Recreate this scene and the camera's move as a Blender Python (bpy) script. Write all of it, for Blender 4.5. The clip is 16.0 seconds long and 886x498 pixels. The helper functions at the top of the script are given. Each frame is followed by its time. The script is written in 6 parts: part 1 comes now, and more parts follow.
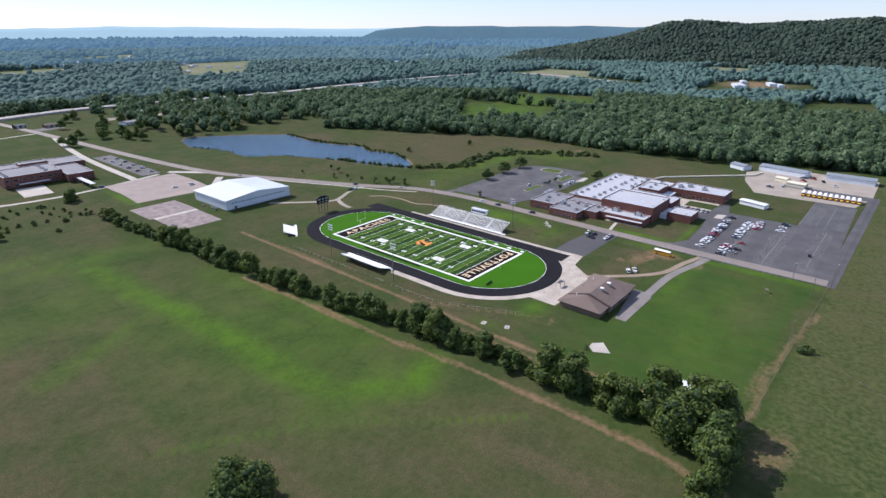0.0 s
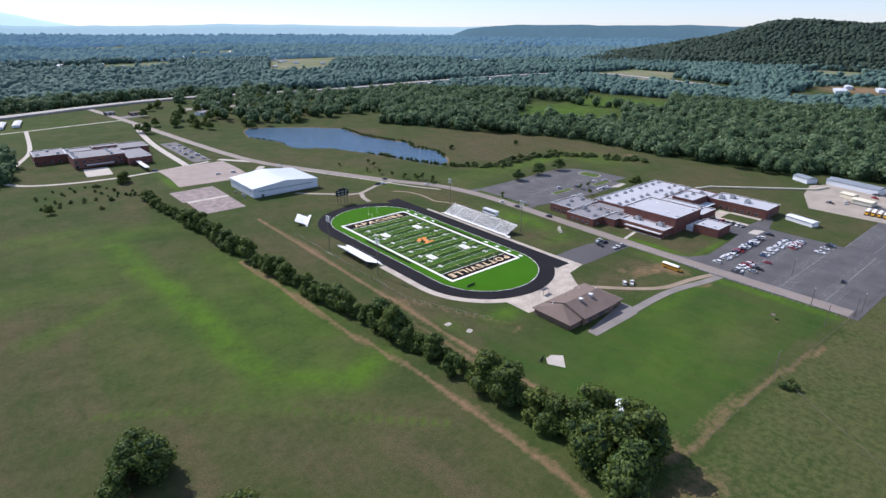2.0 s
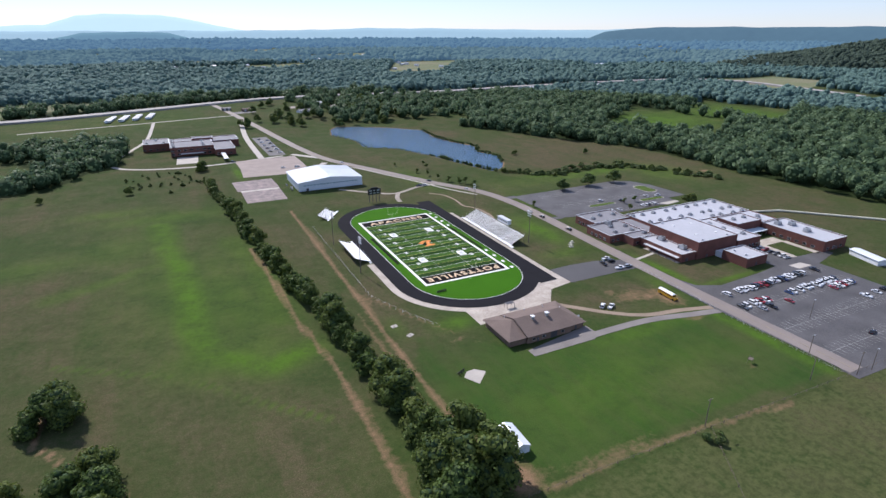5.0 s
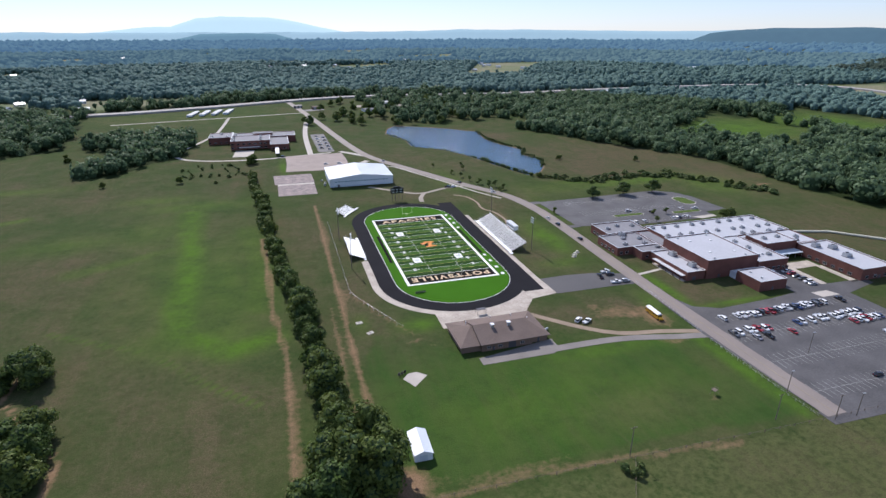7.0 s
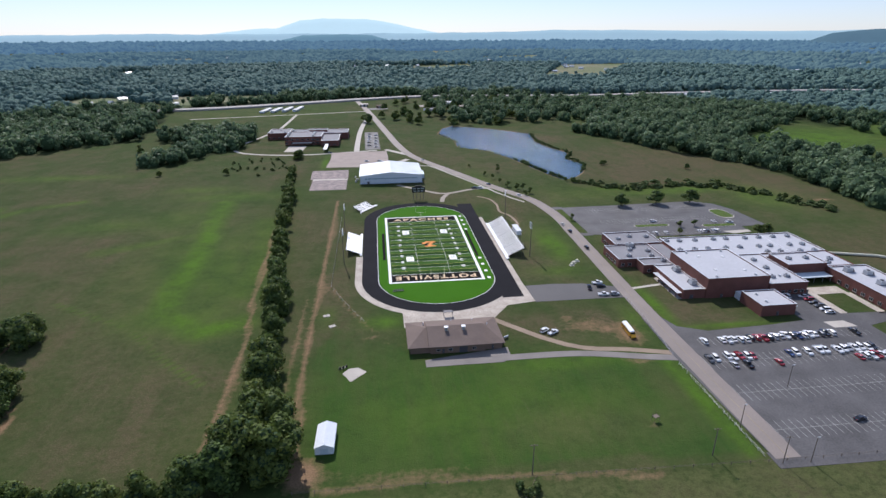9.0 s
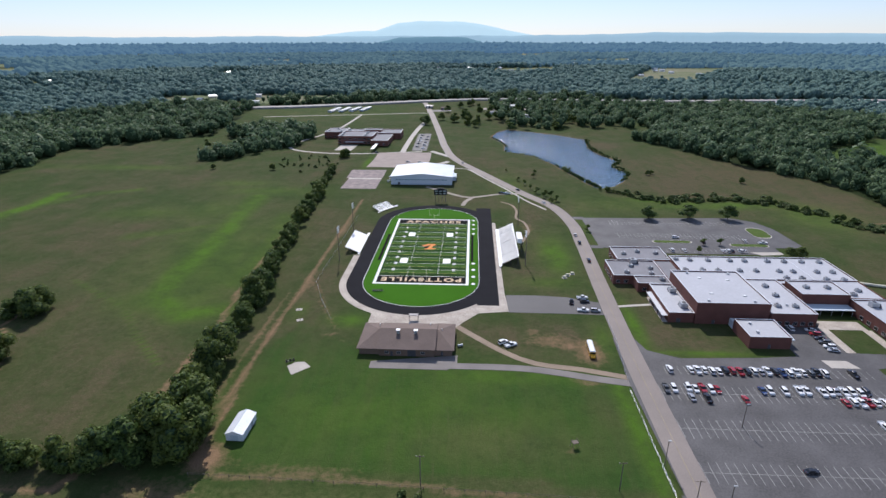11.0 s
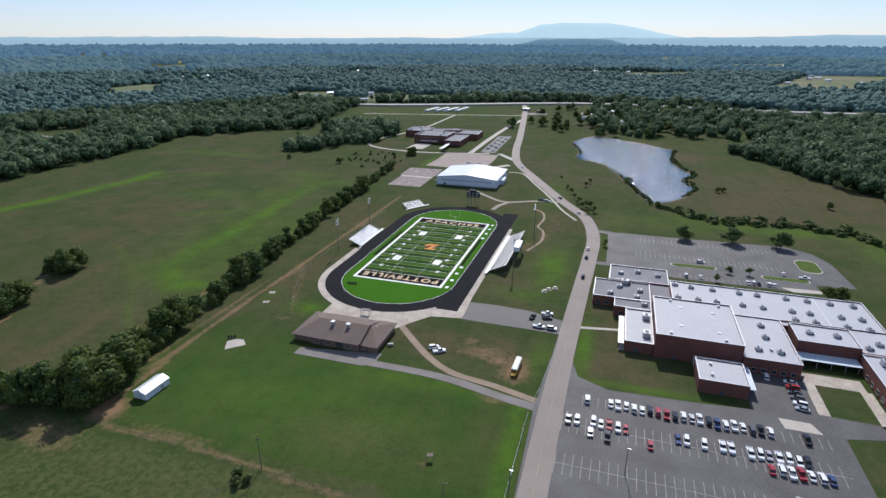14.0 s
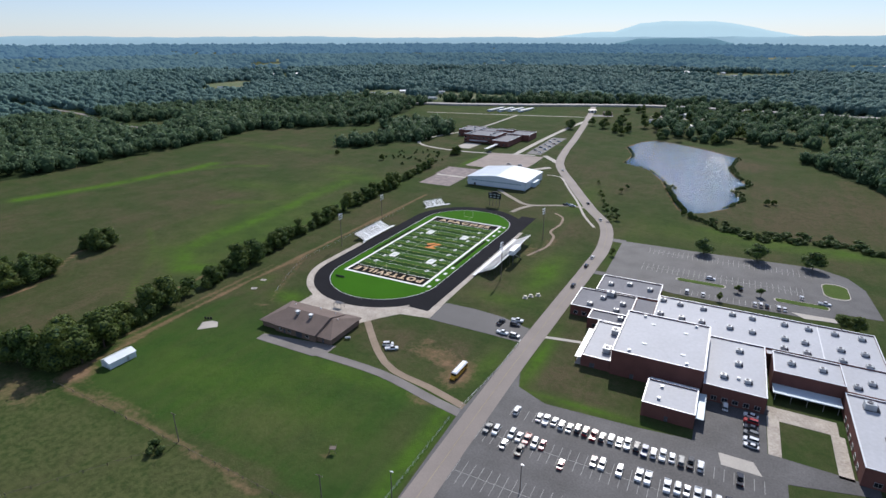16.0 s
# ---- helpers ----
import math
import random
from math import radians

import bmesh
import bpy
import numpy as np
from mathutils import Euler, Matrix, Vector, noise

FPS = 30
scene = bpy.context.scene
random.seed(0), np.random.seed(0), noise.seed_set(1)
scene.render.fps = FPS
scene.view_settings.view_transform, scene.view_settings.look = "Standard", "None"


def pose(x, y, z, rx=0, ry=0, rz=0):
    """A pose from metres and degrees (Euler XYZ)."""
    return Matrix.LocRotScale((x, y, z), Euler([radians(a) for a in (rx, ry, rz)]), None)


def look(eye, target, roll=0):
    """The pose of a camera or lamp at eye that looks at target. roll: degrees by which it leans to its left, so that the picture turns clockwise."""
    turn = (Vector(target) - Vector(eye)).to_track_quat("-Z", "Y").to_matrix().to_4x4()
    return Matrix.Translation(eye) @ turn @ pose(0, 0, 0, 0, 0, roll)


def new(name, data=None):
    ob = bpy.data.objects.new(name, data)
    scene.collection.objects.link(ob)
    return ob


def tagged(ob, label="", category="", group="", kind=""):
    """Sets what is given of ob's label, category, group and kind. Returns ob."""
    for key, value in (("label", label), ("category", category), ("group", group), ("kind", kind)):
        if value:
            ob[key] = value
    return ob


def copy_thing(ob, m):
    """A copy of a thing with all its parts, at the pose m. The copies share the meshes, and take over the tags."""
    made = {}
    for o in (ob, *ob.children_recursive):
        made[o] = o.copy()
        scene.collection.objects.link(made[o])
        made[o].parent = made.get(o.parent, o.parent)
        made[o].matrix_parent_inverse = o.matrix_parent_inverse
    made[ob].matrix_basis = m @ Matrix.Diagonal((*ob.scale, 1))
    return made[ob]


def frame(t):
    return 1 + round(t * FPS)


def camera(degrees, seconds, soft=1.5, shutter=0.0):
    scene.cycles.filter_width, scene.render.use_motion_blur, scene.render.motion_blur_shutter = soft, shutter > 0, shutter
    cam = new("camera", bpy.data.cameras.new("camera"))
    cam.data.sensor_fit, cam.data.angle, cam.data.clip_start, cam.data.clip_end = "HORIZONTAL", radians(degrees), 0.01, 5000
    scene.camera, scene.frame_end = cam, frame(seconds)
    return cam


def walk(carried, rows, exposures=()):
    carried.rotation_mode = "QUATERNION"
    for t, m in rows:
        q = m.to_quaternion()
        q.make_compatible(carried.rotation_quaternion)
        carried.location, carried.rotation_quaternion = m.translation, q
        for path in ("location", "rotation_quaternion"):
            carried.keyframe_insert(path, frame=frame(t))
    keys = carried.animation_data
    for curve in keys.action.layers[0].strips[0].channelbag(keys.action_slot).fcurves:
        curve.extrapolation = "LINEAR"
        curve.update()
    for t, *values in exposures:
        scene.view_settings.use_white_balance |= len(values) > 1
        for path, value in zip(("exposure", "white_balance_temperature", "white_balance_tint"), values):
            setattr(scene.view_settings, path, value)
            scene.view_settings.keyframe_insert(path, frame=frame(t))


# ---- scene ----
PATH = [
    (0, (-236.82, -217.58, 123.88), (-166.02, -157.36, 87.00), 0.02),
    (0.5, (-227.03, -226.45, 123.11), (-158.75, -163.45, 86.10), 0.14),
    (1, (-217.37, -235.12, 122.62), (-151.74, -169.42, 85.53), 0.22),
    (1.5, (-207.79, -243.56, 122.48), (-144.92, -175.23, 85.35), 0.28),
    (2, (-198.04, -251.84, 122.62), (-138.00, -181.01, 85.51), 0.29),
    (2.5, (-188.05, -259.88, 122.86), (-130.93, -186.66, 85.77), 0.26),
    (3, (-177.77, -267.57, 123.17), (-123.68, -192.05, 86.13), 0.21),
    (3.5, (-167.12, -274.93, 123.50), (-116.12, -197.26, 86.53), 0.14),
    (4, (-156.28, -281.93, 123.78), (-108.44, -202.24, 86.89), 0.06),
    (6.5, (-96.05, -310.44, 124.69), (-65.90, -222.39, 88.10), 0.05),
    (7, (-82.85, -314.09, 124.55), (-56.46, -224.83, 87.99), -0.00),
    (7.5, (-69.62, -317.30, 124.43), (-47.06, -226.99, 87.91), -0.06),
    (8, (-56.13, -320.11, 124.32), (-37.42, -228.91, 87.83), -0.10),
    (8.5, (-42.56, -322.50, 124.21), (-27.71, -230.58, 87.75), -0.14),
    (9, (-28.93, -324.45, 124.12), (-17.96, -231.97, 87.71), -0.16),
    (11.5, (40.40, -325.21, 124.72), (31.45, -232.34, 88.72), -0.06),
    (12, (54.01, -323.11, 124.67), (41.13, -230.69, 88.74), 0.00),
    (12.5, (67.54, -320.70, 124.56), (50.78, -228.88, 88.66), 0.04),
    (13, (80.84, -317.78, 124.47), (60.22, -226.73, 88.61), 0.07),
    (13.5, (94.10, -314.25, 124.37), (69.64, -224.14, 88.56), 0.10),
    (14, (107.24, -310.09, 124.34), (79.02, -221.07, 88.56), 0.11),
    (14.5, (120.03, -305.43, 124.24), (88.10, -217.68, 88.45), 0.09),
    (15, (132.71, -300.27, 124.12), (97.13, -213.95, 88.30), 0.05),
    (15.5, (145.28, -294.68, 124.08), (106.06, -209.97, 88.22), 0.01),
    (16, (157.76, -288.77, 124.27), (114.93, -205.83, 88.40), -0.02),
]
cam = camera(77.45, 16.0)
walk(cam, [(t, look(e, g, r)) for t, e, g, r in PATH],
     [(0, 0.34, 6250, 17), (4, 0.29, 6250, 17), (8, 0.14, 6250, 16), (12.5, 0.02, 6280, 14), (16, -0.05, 6300, 12)])

# ---- daylight ----
SUN = Vector((-0.17, 0.985, 0.97)).normalized()
world = bpy.data.worlds.new("sky")
scene.world = world
world.use_nodes = True
wn = world.node_tree.nodes
sky = wn.new("ShaderNodeTexSky")
sky.sky_type, sky.sun_disc = "NISHITA", False
sky.sun_elevation = math.asin(SUN.z)
sky.sun_rotation = math.atan2(SUN.x, SUN.y)
sky.altitude, sky.air_density, sky.dust_density, sky.ozone_density = 120, 1.0, 0.08, 3.0
cool = wn.new("ShaderNodeMixRGB")
cool.blend_type = "MULTIPLY"
cool.inputs[0].default_value, cool.inputs[2].default_value = 1.0, (0.92, 1.0, 1.28, 1)
world.node_tree.links.new(sky.outputs[0], cool.inputs[1])
veil = wn.new("ShaderNodeMixRGB")
veil.inputs[0].default_value, veil.inputs[2].default_value = 0.27, (7.6, 8.8, 9.8, 1)
world.node_tree.links.new(cool.outputs[0], veil.inputs[1])
world.node_tree.links.new(veil.outputs[0], wn["Background"].inputs[0])
wn["Background"].inputs[1].default_value = 0.094
sun = new("sun", bpy.data.lights.new("sun", "SUN"))
sun.data.energy, sun.data.angle, sun.data.color = 4.7, radians(0.53), (1.0, 0.95, 0.87)
sun.matrix_world = look(SUN * 50, (0, 0, 0))

# ---- materials ----
def mat(name, col, rough=0.8, metal=0.0, var=0.18, big=0.15, fine=3.0, bump=0.0, rand=0.0, spec=0.3, tint=None):
    """Principled surface whose colour wanders at two scales; rand: difference from object to object."""
    m = bpy.data.materials.new(name)
    m.use_nodes = True
    n, l = m.node_tree.nodes, m.node_tree.links
    p = n["Principled BSDF"]
    p.inputs["Roughness"].default_value = rough
    p.inputs["Metallic"].default_value = metal
    p.inputs["Specular IOR Level"].default_value = spec
    tc = n.new("ShaderNodeTexCoord")
    a, b = n.new("ShaderNodeTexNoise"), n.new("ShaderNodeTexNoise")
    a.inputs["Scale"].default_value, a.inputs["Detail"].default_value = big, 5
    b.inputs["Scale"].default_value, b.inputs["Detail"].default_value = fine, 4
    l.new(tc.outputs["Object"], a.inputs["Vector"])
    l.new(tc.outputs["Object"], b.inputs["Vector"])
    add = n.new("ShaderNodeMath"); add.operation = "ADD"
    l.new(a.outputs[0], add.inputs[0]); l.new(b.outputs[0], add.inputs[1])
    src = add.outputs[0]
    if rand:
        oi = n.new("ShaderNodeObjectInfo")
        mr = n.new("ShaderNodeMath"); mr.operation = "MULTIPLY_ADD"
        mr.inputs[1].default_value, mr.inputs[2].default_value = rand, -rand / 2
        l.new(oi.outputs["Random"], mr.inputs[0])
        ad2 = n.new("ShaderNodeMath"); ad2.operation = "ADD"
        l.new(src, ad2.inputs[0]); l.new(mr.outputs[0], ad2.inputs[1])
        src = ad2.outputs[0]
    ramp = n.new("ShaderNodeValToRGB")
    ramp.color_ramp.elements[0].position, ramp.color_ramp.elements[1].position = 0.3, 0.7
    half = n.new("ShaderNodeMath"); half.operation = "MULTIPLY"; half.inputs[1].default_value = 0.5
    l.new(src, half.inputs[0]); l.new(half.outputs[0], ramp.inputs[0])
    t = tint or col
    ramp.color_ramp.elements[0].color = (*[c * (1 - var) for c in col], 1)
    ramp.color_ramp.elements[1].color = (*[min(1, c * (1 + var)) for c in t], 1)
    l.new(ramp.outputs[0], p.inputs["Base Color"])
    if bump:
        bp = n.new("ShaderNodeBump")
        bp.inputs["Strength"].default_value, bp.inputs["Distance"].default_value = bump, 0.3
        l.new(b.outputs[0], bp.inputs["Height"]); l.new(bp.outputs[0], p.inputs["Normal"])
    return m


def leaf_mat(name, dark, light, yellow):
    """Foliage: each leaf clump and each tree has a green of its own."""
    m = bpy.data.materials.new(name)
    m.use_nodes = True
    n, l = m.node_tree.nodes, m.node_tree.links
    p = n["Principled BSDF"]
    p.inputs["Roughness"].default_value, p.inputs["Specular IOR Level"].default_value = 0.65, 0.2
    geo, oi = n.new("ShaderNodeNewGeometry"), n.new("ShaderNodeObjectInfo")
    r1, mx = n.new("ShaderNodeValToRGB"), n.new("ShaderNodeMixRGB")
    r1.color_ramp.elements[0].color, r1.color_ramp.elements[1].color = (*dark, 1), (*light, 1)
    l.new(geo.outputs["Random Per Island"], r1.inputs[0])
    pw = n.new("ShaderNodeMath"); pw.operation = "MULTIPLY"; pw.inputs[1].default_value = 0.5
    l.new(oi.outputs["Random"], pw.inputs[0]); l.new(pw.outputs[0], mx.inputs[0])
    mx.inputs[2].default_value = (*yellow, 1)
    l.new(r1.outputs[0], mx.inputs[1])
    tr, ms = n.new("ShaderNodeBsdfTranslucent"), n.new("ShaderNodeMixShader")
    ms.inputs[0].default_value = 0.34
    l.new(mx.outputs[0], p.inputs["Base Color"]); l.new(mx.outputs[0], tr.inputs[0])
    l.new(p.outputs[0], ms.inputs[1]); l.new(tr.outputs[0], ms.inputs[2])
    l.new(ms.outputs[0], n["Material Output"].inputs["Surface"])
    return m


def wood_mat(name, dark, light):
    """Closed woodland canopy: dark gaps, lighter crowns, a patchwork of species."""
    m = bpy.data.materials.new(name)
    m.use_nodes = True
    n, l = m.node_tree.nodes, m.node_tree.links
    p = n["Principled BSDF"]
    p.inputs["Roughness"].default_value, p.inputs["Specular IOR Level"].default_value = 0.8, 0.1
    geo, tc = n.new("ShaderNodeNewGeometry"), n.new("ShaderNodeTexCoord")
    nz, nf = n.new("ShaderNodeTexNoise"), n.new("ShaderNodeTexNoise")
    nz.inputs["Scale"].default_value, nf.inputs["Scale"].default_value = 0.012, 0.3
    nf.inputs["Detail"].default_value, nf.inputs["Roughness"].default_value = 5, 0.65
    l.new(tc.outputs["Object"], nz.inputs["Vector"]); l.new(tc.outputs["Object"], nf.inputs["Vector"])
    a = n.new("ShaderNodeMath"); a.operation = "MULTIPLY_ADD"; a.inputs[1].default_value = 0.42
    l.new(geo.outputs["Random Per Island"], a.inputs[0])
    b = n.new("ShaderNodeMath"); b.operation = "MULTIPLY_ADD"; b.inputs[1].default_value, b.inputs[2].default_value = 2.4, -1.2
    l.new(nf.outputs[0], b.inputs[0])
    l.new(b.outputs[0], a.inputs[2])
    c = n.new("ShaderNodeMath"); c.operation = "ADD"
    l.new(a.outputs[0], c.inputs[0]); l.new(nz.outputs[0], c.inputs[1])
    r = n.new("ShaderNodeValToRGB")
    r.color_ramp.elements[0].position, r.color_ramp.elements[1].position = 0.2, 1.0
    r.color_ramp.elements[0].color, r.color_ramp.elements[1].color = (*dark, 1), (*light, 1)
    l.new(c.outputs[0], r.inputs[0]); l.new(r.outputs[0], p.inputs["Base Color"])
    bp = n.new("ShaderNodeBump"); bp.inputs["Strength"].default_value, bp.inputs["Distance"].default_value = 1.0, 3.5
    l.new(nf.outputs[0], bp.inputs["Height"]); l.new(bp.outputs[0], p.inputs["Normal"])
    return m


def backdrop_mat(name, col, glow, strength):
    """Far distance seen through kilometres of air: airlight put in, mostly as emission."""
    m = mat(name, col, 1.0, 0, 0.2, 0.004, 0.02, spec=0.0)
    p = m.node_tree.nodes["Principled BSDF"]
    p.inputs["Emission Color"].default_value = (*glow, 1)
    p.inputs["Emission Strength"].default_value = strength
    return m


def paint(name, col, rough=0.3, metal=0.0, coat=0.0):
    m = mat(name, col, rough, metal, 0.05, 1.5, 20, spec=0.5)
    m.node_tree.nodes["Principled BSDF"].inputs["Coat Weight"].default_value = coat
    return m


M_ASPH = mat("old_asphalt", (0.074, 0.072, 0.074), 0.72, 0, 0.48, 0.09, 1.6, 0.1, spec=0.38)
M_ASPH_DARK = mat("sealed_asphalt", (0.062, 0.060, 0.062), 0.7, 0, 0.24, 0.05, 2.0, 0.1, spec=0.45)
M_ROAD = mat("worn_road", (0.205, 0.175, 0.157), 0.75, 0, 0.18, 0.07, 2.0, 0.1, spec=0.4)
M_CONC = mat("concrete", (0.40, 0.37, 0.33), 0.85, 0, 0.18, 0.1, 2.0, 0.05)
M_PLAZA = mat("stained_concrete", (0.35, 0.30, 0.255), 0.9, 0, 0.32, 0.16, 1.2, 0.08, tint=(0.40, 0.36, 0.31))
M_HIGHWAY = mat("pale_highway_concrete", (0.31, 0.295, 0.28), 0.85, 0, 0.2, 0.03, 0.4)
M_GRAVEL = mat("gravel", (0.30, 0.265, 0.225), 0.95, 0, 0.25, 0.08, 4.0, 0.3)
M_GREYGRAVEL = mat("grey_gravel", (0.19, 0.175, 0.165), 0.95, 0, 0.25, 0.12, 3.0, 0.3)
M_DIRT = mat("clay_dirt", (0.25, 0.195, 0.145), 0.95, 0, 0.25, 0.15, 2.0, 0.3)
M_COURT = mat("worn_pinkish_lot", (0.27, 0.225, 0.20), 0.85, 0, 0.2, 0.1, 2.0, 0.05)
M_COURT2 = mat("cracked_court", (0.16, 0.155, 0.155), 0.85, 0, 0.45, 0.22, 1.2, 0.05, tint=(0.24, 0.19, 0.18))
M_TRACK = mat("black_track", (0.015, 0.015, 0.018), 0.95, 0, 0.25, 0.08, 3.0, 0.1, spec=0.08)
M_TURF = mat("turf_apron", (0.036, 0.120, 0.006), 0.9, 0, 0.12, 0.06, 6.0, 0.1, spec=0.05)
M_TURF_A = mat("turf_light", (0.046, 0.100, 0.018), 0.9, 0, 0.12, 0.08, 6.0, 0.1, spec=0.05)
M_TURF_B = mat("turf_dark", (0.020, 0.048, 0.011), 0.9, 0, 0.12, 0.08, 6.0, 0.1, spec=0.05)
M_LINE = mat("white_turf", (0.74, 0.75, 0.72), 0.8, 0, 0.06, 0.3, 4)
M_YELLOW_LINE = mat("yellow_turf", (0.45, 0.47, 0.10), 0.8, 0, 0.06, 0.3, 4)
M_BLACK = mat("black_turf", (0.012, 0.011, 0.011), 0.95, 0, 0.2, 0.3, 4, spec=0.03)
M_TAN = mat("tan_turf", (0.60, 0.46, 0.31), 0.9, 0, 0.1, 0.3, 4, spec=0.05)
M_ORANGE = mat("orange_turf", (0.62, 0.22, 0.05), 0.8, 0, 0.12, 0.3, 4)
M_BRICK = mat("red_brick", (0.150, 0.062, 0.049), 0.85, 0, 0.25, 0.25, 5.0, 0.15)
M_BRICK_TAN = mat("brown_brick", (0.20, 0.135, 0.10), 0.85, 0, 0.2, 0.25, 5.0, 0.15)
M_ROOF = mat("membrane_roof", (0.40, 0.41, 0.44), 0.6, 0, 0.10, 0.05, 0.8, 0.02)
M_ROOF_D = mat("gravel_roof", (0.20, 0.20, 0.215), 0.85, 0, 0.2, 0.08, 1.2, 0.1)
M_COPING = mat("coping_metal", (0.60, 0.61, 0.63), 0.4, 0.2, 0.06, 0.5, 4)
M_SHINGLE = mat("brown_shingle", (0.15, 0.115, 0.10), 0.9, 0, 0.2, 0.15, 2.5, 0.2)
M_METAL_W = mat("white_sheet_metal", (0.66, 0.70, 0.74), 0.45, 0.1, 0.08, 0.1, 1.5)
M_METAL_B = mat("pale_blue_sheet", (0.52, 0.60, 0.66), 0.5, 0.1, 0.08, 0.1, 1.5)
M_TEAL = mat("faded_teal_band", (0.22, 0.34, 0.38), 0.6, 0, 0.15, 0.2, 2)
M_GALV = mat("galvanised", (0.42, 0.44, 0.46), 0.45, 0.5, 0.12, 0.5, 5)
M_ALU = mat("bleacher_aluminium", (0.86, 0.87, 0.87), 0.45, 0.0, 0.05, 0.4, 4)
M_STEEL = mat("dark_steel", (0.09, 0.09, 0.10), 0.5, 0.4, 0.1, 0.5, 5)
M_POLE = mat("weathered_pole", (0.16, 0.13, 0.11), 0.9, 0, 0.2, 0.5, 5)
M_BOARD = mat("scoreboard_black", (0.015, 0.015, 0.017), 0.45, 0, 0.1, 0.5, 4)
M_GLASS = paint("dark_glass", (0.015, 0.018, 0.022), 0.08)
M_RUBBER = mat("tyre_rubber", (0.02, 0.02, 0.02), 0.85, 0, 0.1)
M_RIM = mat("wheel_rim", (0.35, 0.35, 0.36), 0.35, 0.7, 0.05)
M_LAMP = mat("lamp_lens", (0.75, 0.75, 0.72), 0.2, 0, 0.03)
M_TAIL = mat("tail_lens", (0.30, 0.02, 0.02), 0.25, 0, 0.05)
M_STRIPE = mat("parking_paint", (0.30, 0.30, 0.29), 0.8, 0, 0.4, 0.3, 3)
M_CREAM = mat("cream_paint", (0.62, 0.58, 0.45), 0.5, 0, 0.08, 0.3, 3)
M_BUS = mat("bus_yellow", (0.62, 0.33, 0.03), 0.4, 0, 0.06, 0.3, 3)
M_WHITE = mat("white_paint", (0.75, 0.76, 0.77), 0.45, 0, 0.06, 0.3, 3)
M_GREYROOF = mat("grey_sheet_roof", (0.23, 0.26, 0.29), 0.5, 0.2, 0.12, 0.1, 1.5)
M_SHEDROOF = mat("dull_sheet_roof", (0.34, 0.36, 0.38), 0.6, 0.1, 0.15, 0.1, 1.5)
M_BARK = mat("bark", (0.085, 0.065, 0.05), 0.95, 0, 0.25, 1, 8, 0.4)
M_LEAF = leaf_mat("leaves", (0.036, 0.066, 0.018), (0.110, 0.170, 0.042), (0.150, 0.175, 0.036))
# crown cores: shade inside the foliage is put into this dark green
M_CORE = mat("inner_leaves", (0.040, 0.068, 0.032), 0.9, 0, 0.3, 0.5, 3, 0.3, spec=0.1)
M_SCRUB = leaf_mat("scrub_leaves", (0.034, 0.066, 0.020), (0.10, 0.155, 0.045), (0.13, 0.15, 0.05))
M_WOODLEAF = leaf_mat("woodland_leaves", (0.070, 0.126, 0.068), (0.142, 0.216, 0.108), (0.14, 0.19, 0.08))
# distance haze is put into this paler, bluer canopy green
M_WOOD_HAZE = wood_mat("hazed_woodland", (0.044, 0.092, 0.086), (0.116, 0.192, 0.162))
M_HILLWOOD = wood_mat("hill_woodland", (0.018, 0.034, 0.026), (0.060, 0.088, 0.062))
# airlight over the far woods is put in as blue emission
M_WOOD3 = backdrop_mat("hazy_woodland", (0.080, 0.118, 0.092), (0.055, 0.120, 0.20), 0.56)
M_WOOD2 = backdrop_mat("airlight_woodland", (0.052, 0.085, 0.072), (0.065, 0.140, 0.25), 0.80)

# ---- mesh building ----
class Build:
    """Gathers faces of one mesh."""
    def __init__(self):
        self.v, self.f = [], []

    def poly(self, pts):
        k = len(self.v)
        self.v += [tuple(p) for p in pts]
        self.f.append(tuple(range(k, k + len(pts))))
        return self

    def hull(self, low, high):
        """A solid between two rings with equally many corners."""
        k, n = len(self.v), len(low)
        self.v += [tuple(p) for p in low] + [tuple(p) for p in high]
        self.f.append(tuple(range(k + n - 1, k - 1, -1)))
        self.f.append(tuple(range(k + n, k + 2 * n)))
        for i in range(n):
            j = (i + 1) % n
            self.f.append((k + i, k + j, k + n + j, k + n + i))
        return self

    def box(self, x0, x1, y0, y1, z0, z1, top=0.0):
        a = [(x0, y0, z0), (x1, y0, z0), (x1, y1, z0), (x0, y1, z0)]
        t = top
        b = [(x0 + t, y0 + t, z1), (x1 - t, y0 + t, z1), (x1 - t, y1 - t, z1), (x0 + t, y1 - t, z1)]
        return self.hull(a, b)

    def prism(self, pts, z0, z1):
        return self.hull([(x, y, z0) for x, y in pts], [(x, y, z1) for x, y in pts])

    def tube(self, a, b, r0, r1=None, n=8):
        r1 = r0 if r1 is None else r1
        a, b = Vector(a), Vector(b)
        q = (b - a).to_track_quat("Z", "Y")
        ring = [(math.cos(2 * math.pi * i / n), math.sin(2 * math.pi * i / n)) for i in range(n)]
        return self.hull([a + q @ Vector((c * r0, s * r0, 0)) for c, s in ring], [b + q @ Vector((c * r1, s * r1, 0)) for c, s in ring])

    def mesh(self, name, material):
        me = bpy.data.meshes.new(name)
        me.from_pydata(self.v, [], self.f)
        me.materials.append(material)
        me.update()
        return me


def part(name, b, material, parent=None, label=""):
    """One mesh object, under parent where one is given."""
    ob = new(name, b.mesh(name, material) if isinstance(b, Build) else b)
    if parent is not None:
        ob.parent = parent
    return tagged(ob, label)


def thing(name, x=0, y=0, z=0, turn=0, label="", category="", group="", kind=""):
    ob = new(name)
    ob.matrix_basis = pose(x, y, z, 0, 0, turn)
    return tagged(ob, label, category, group, kind)


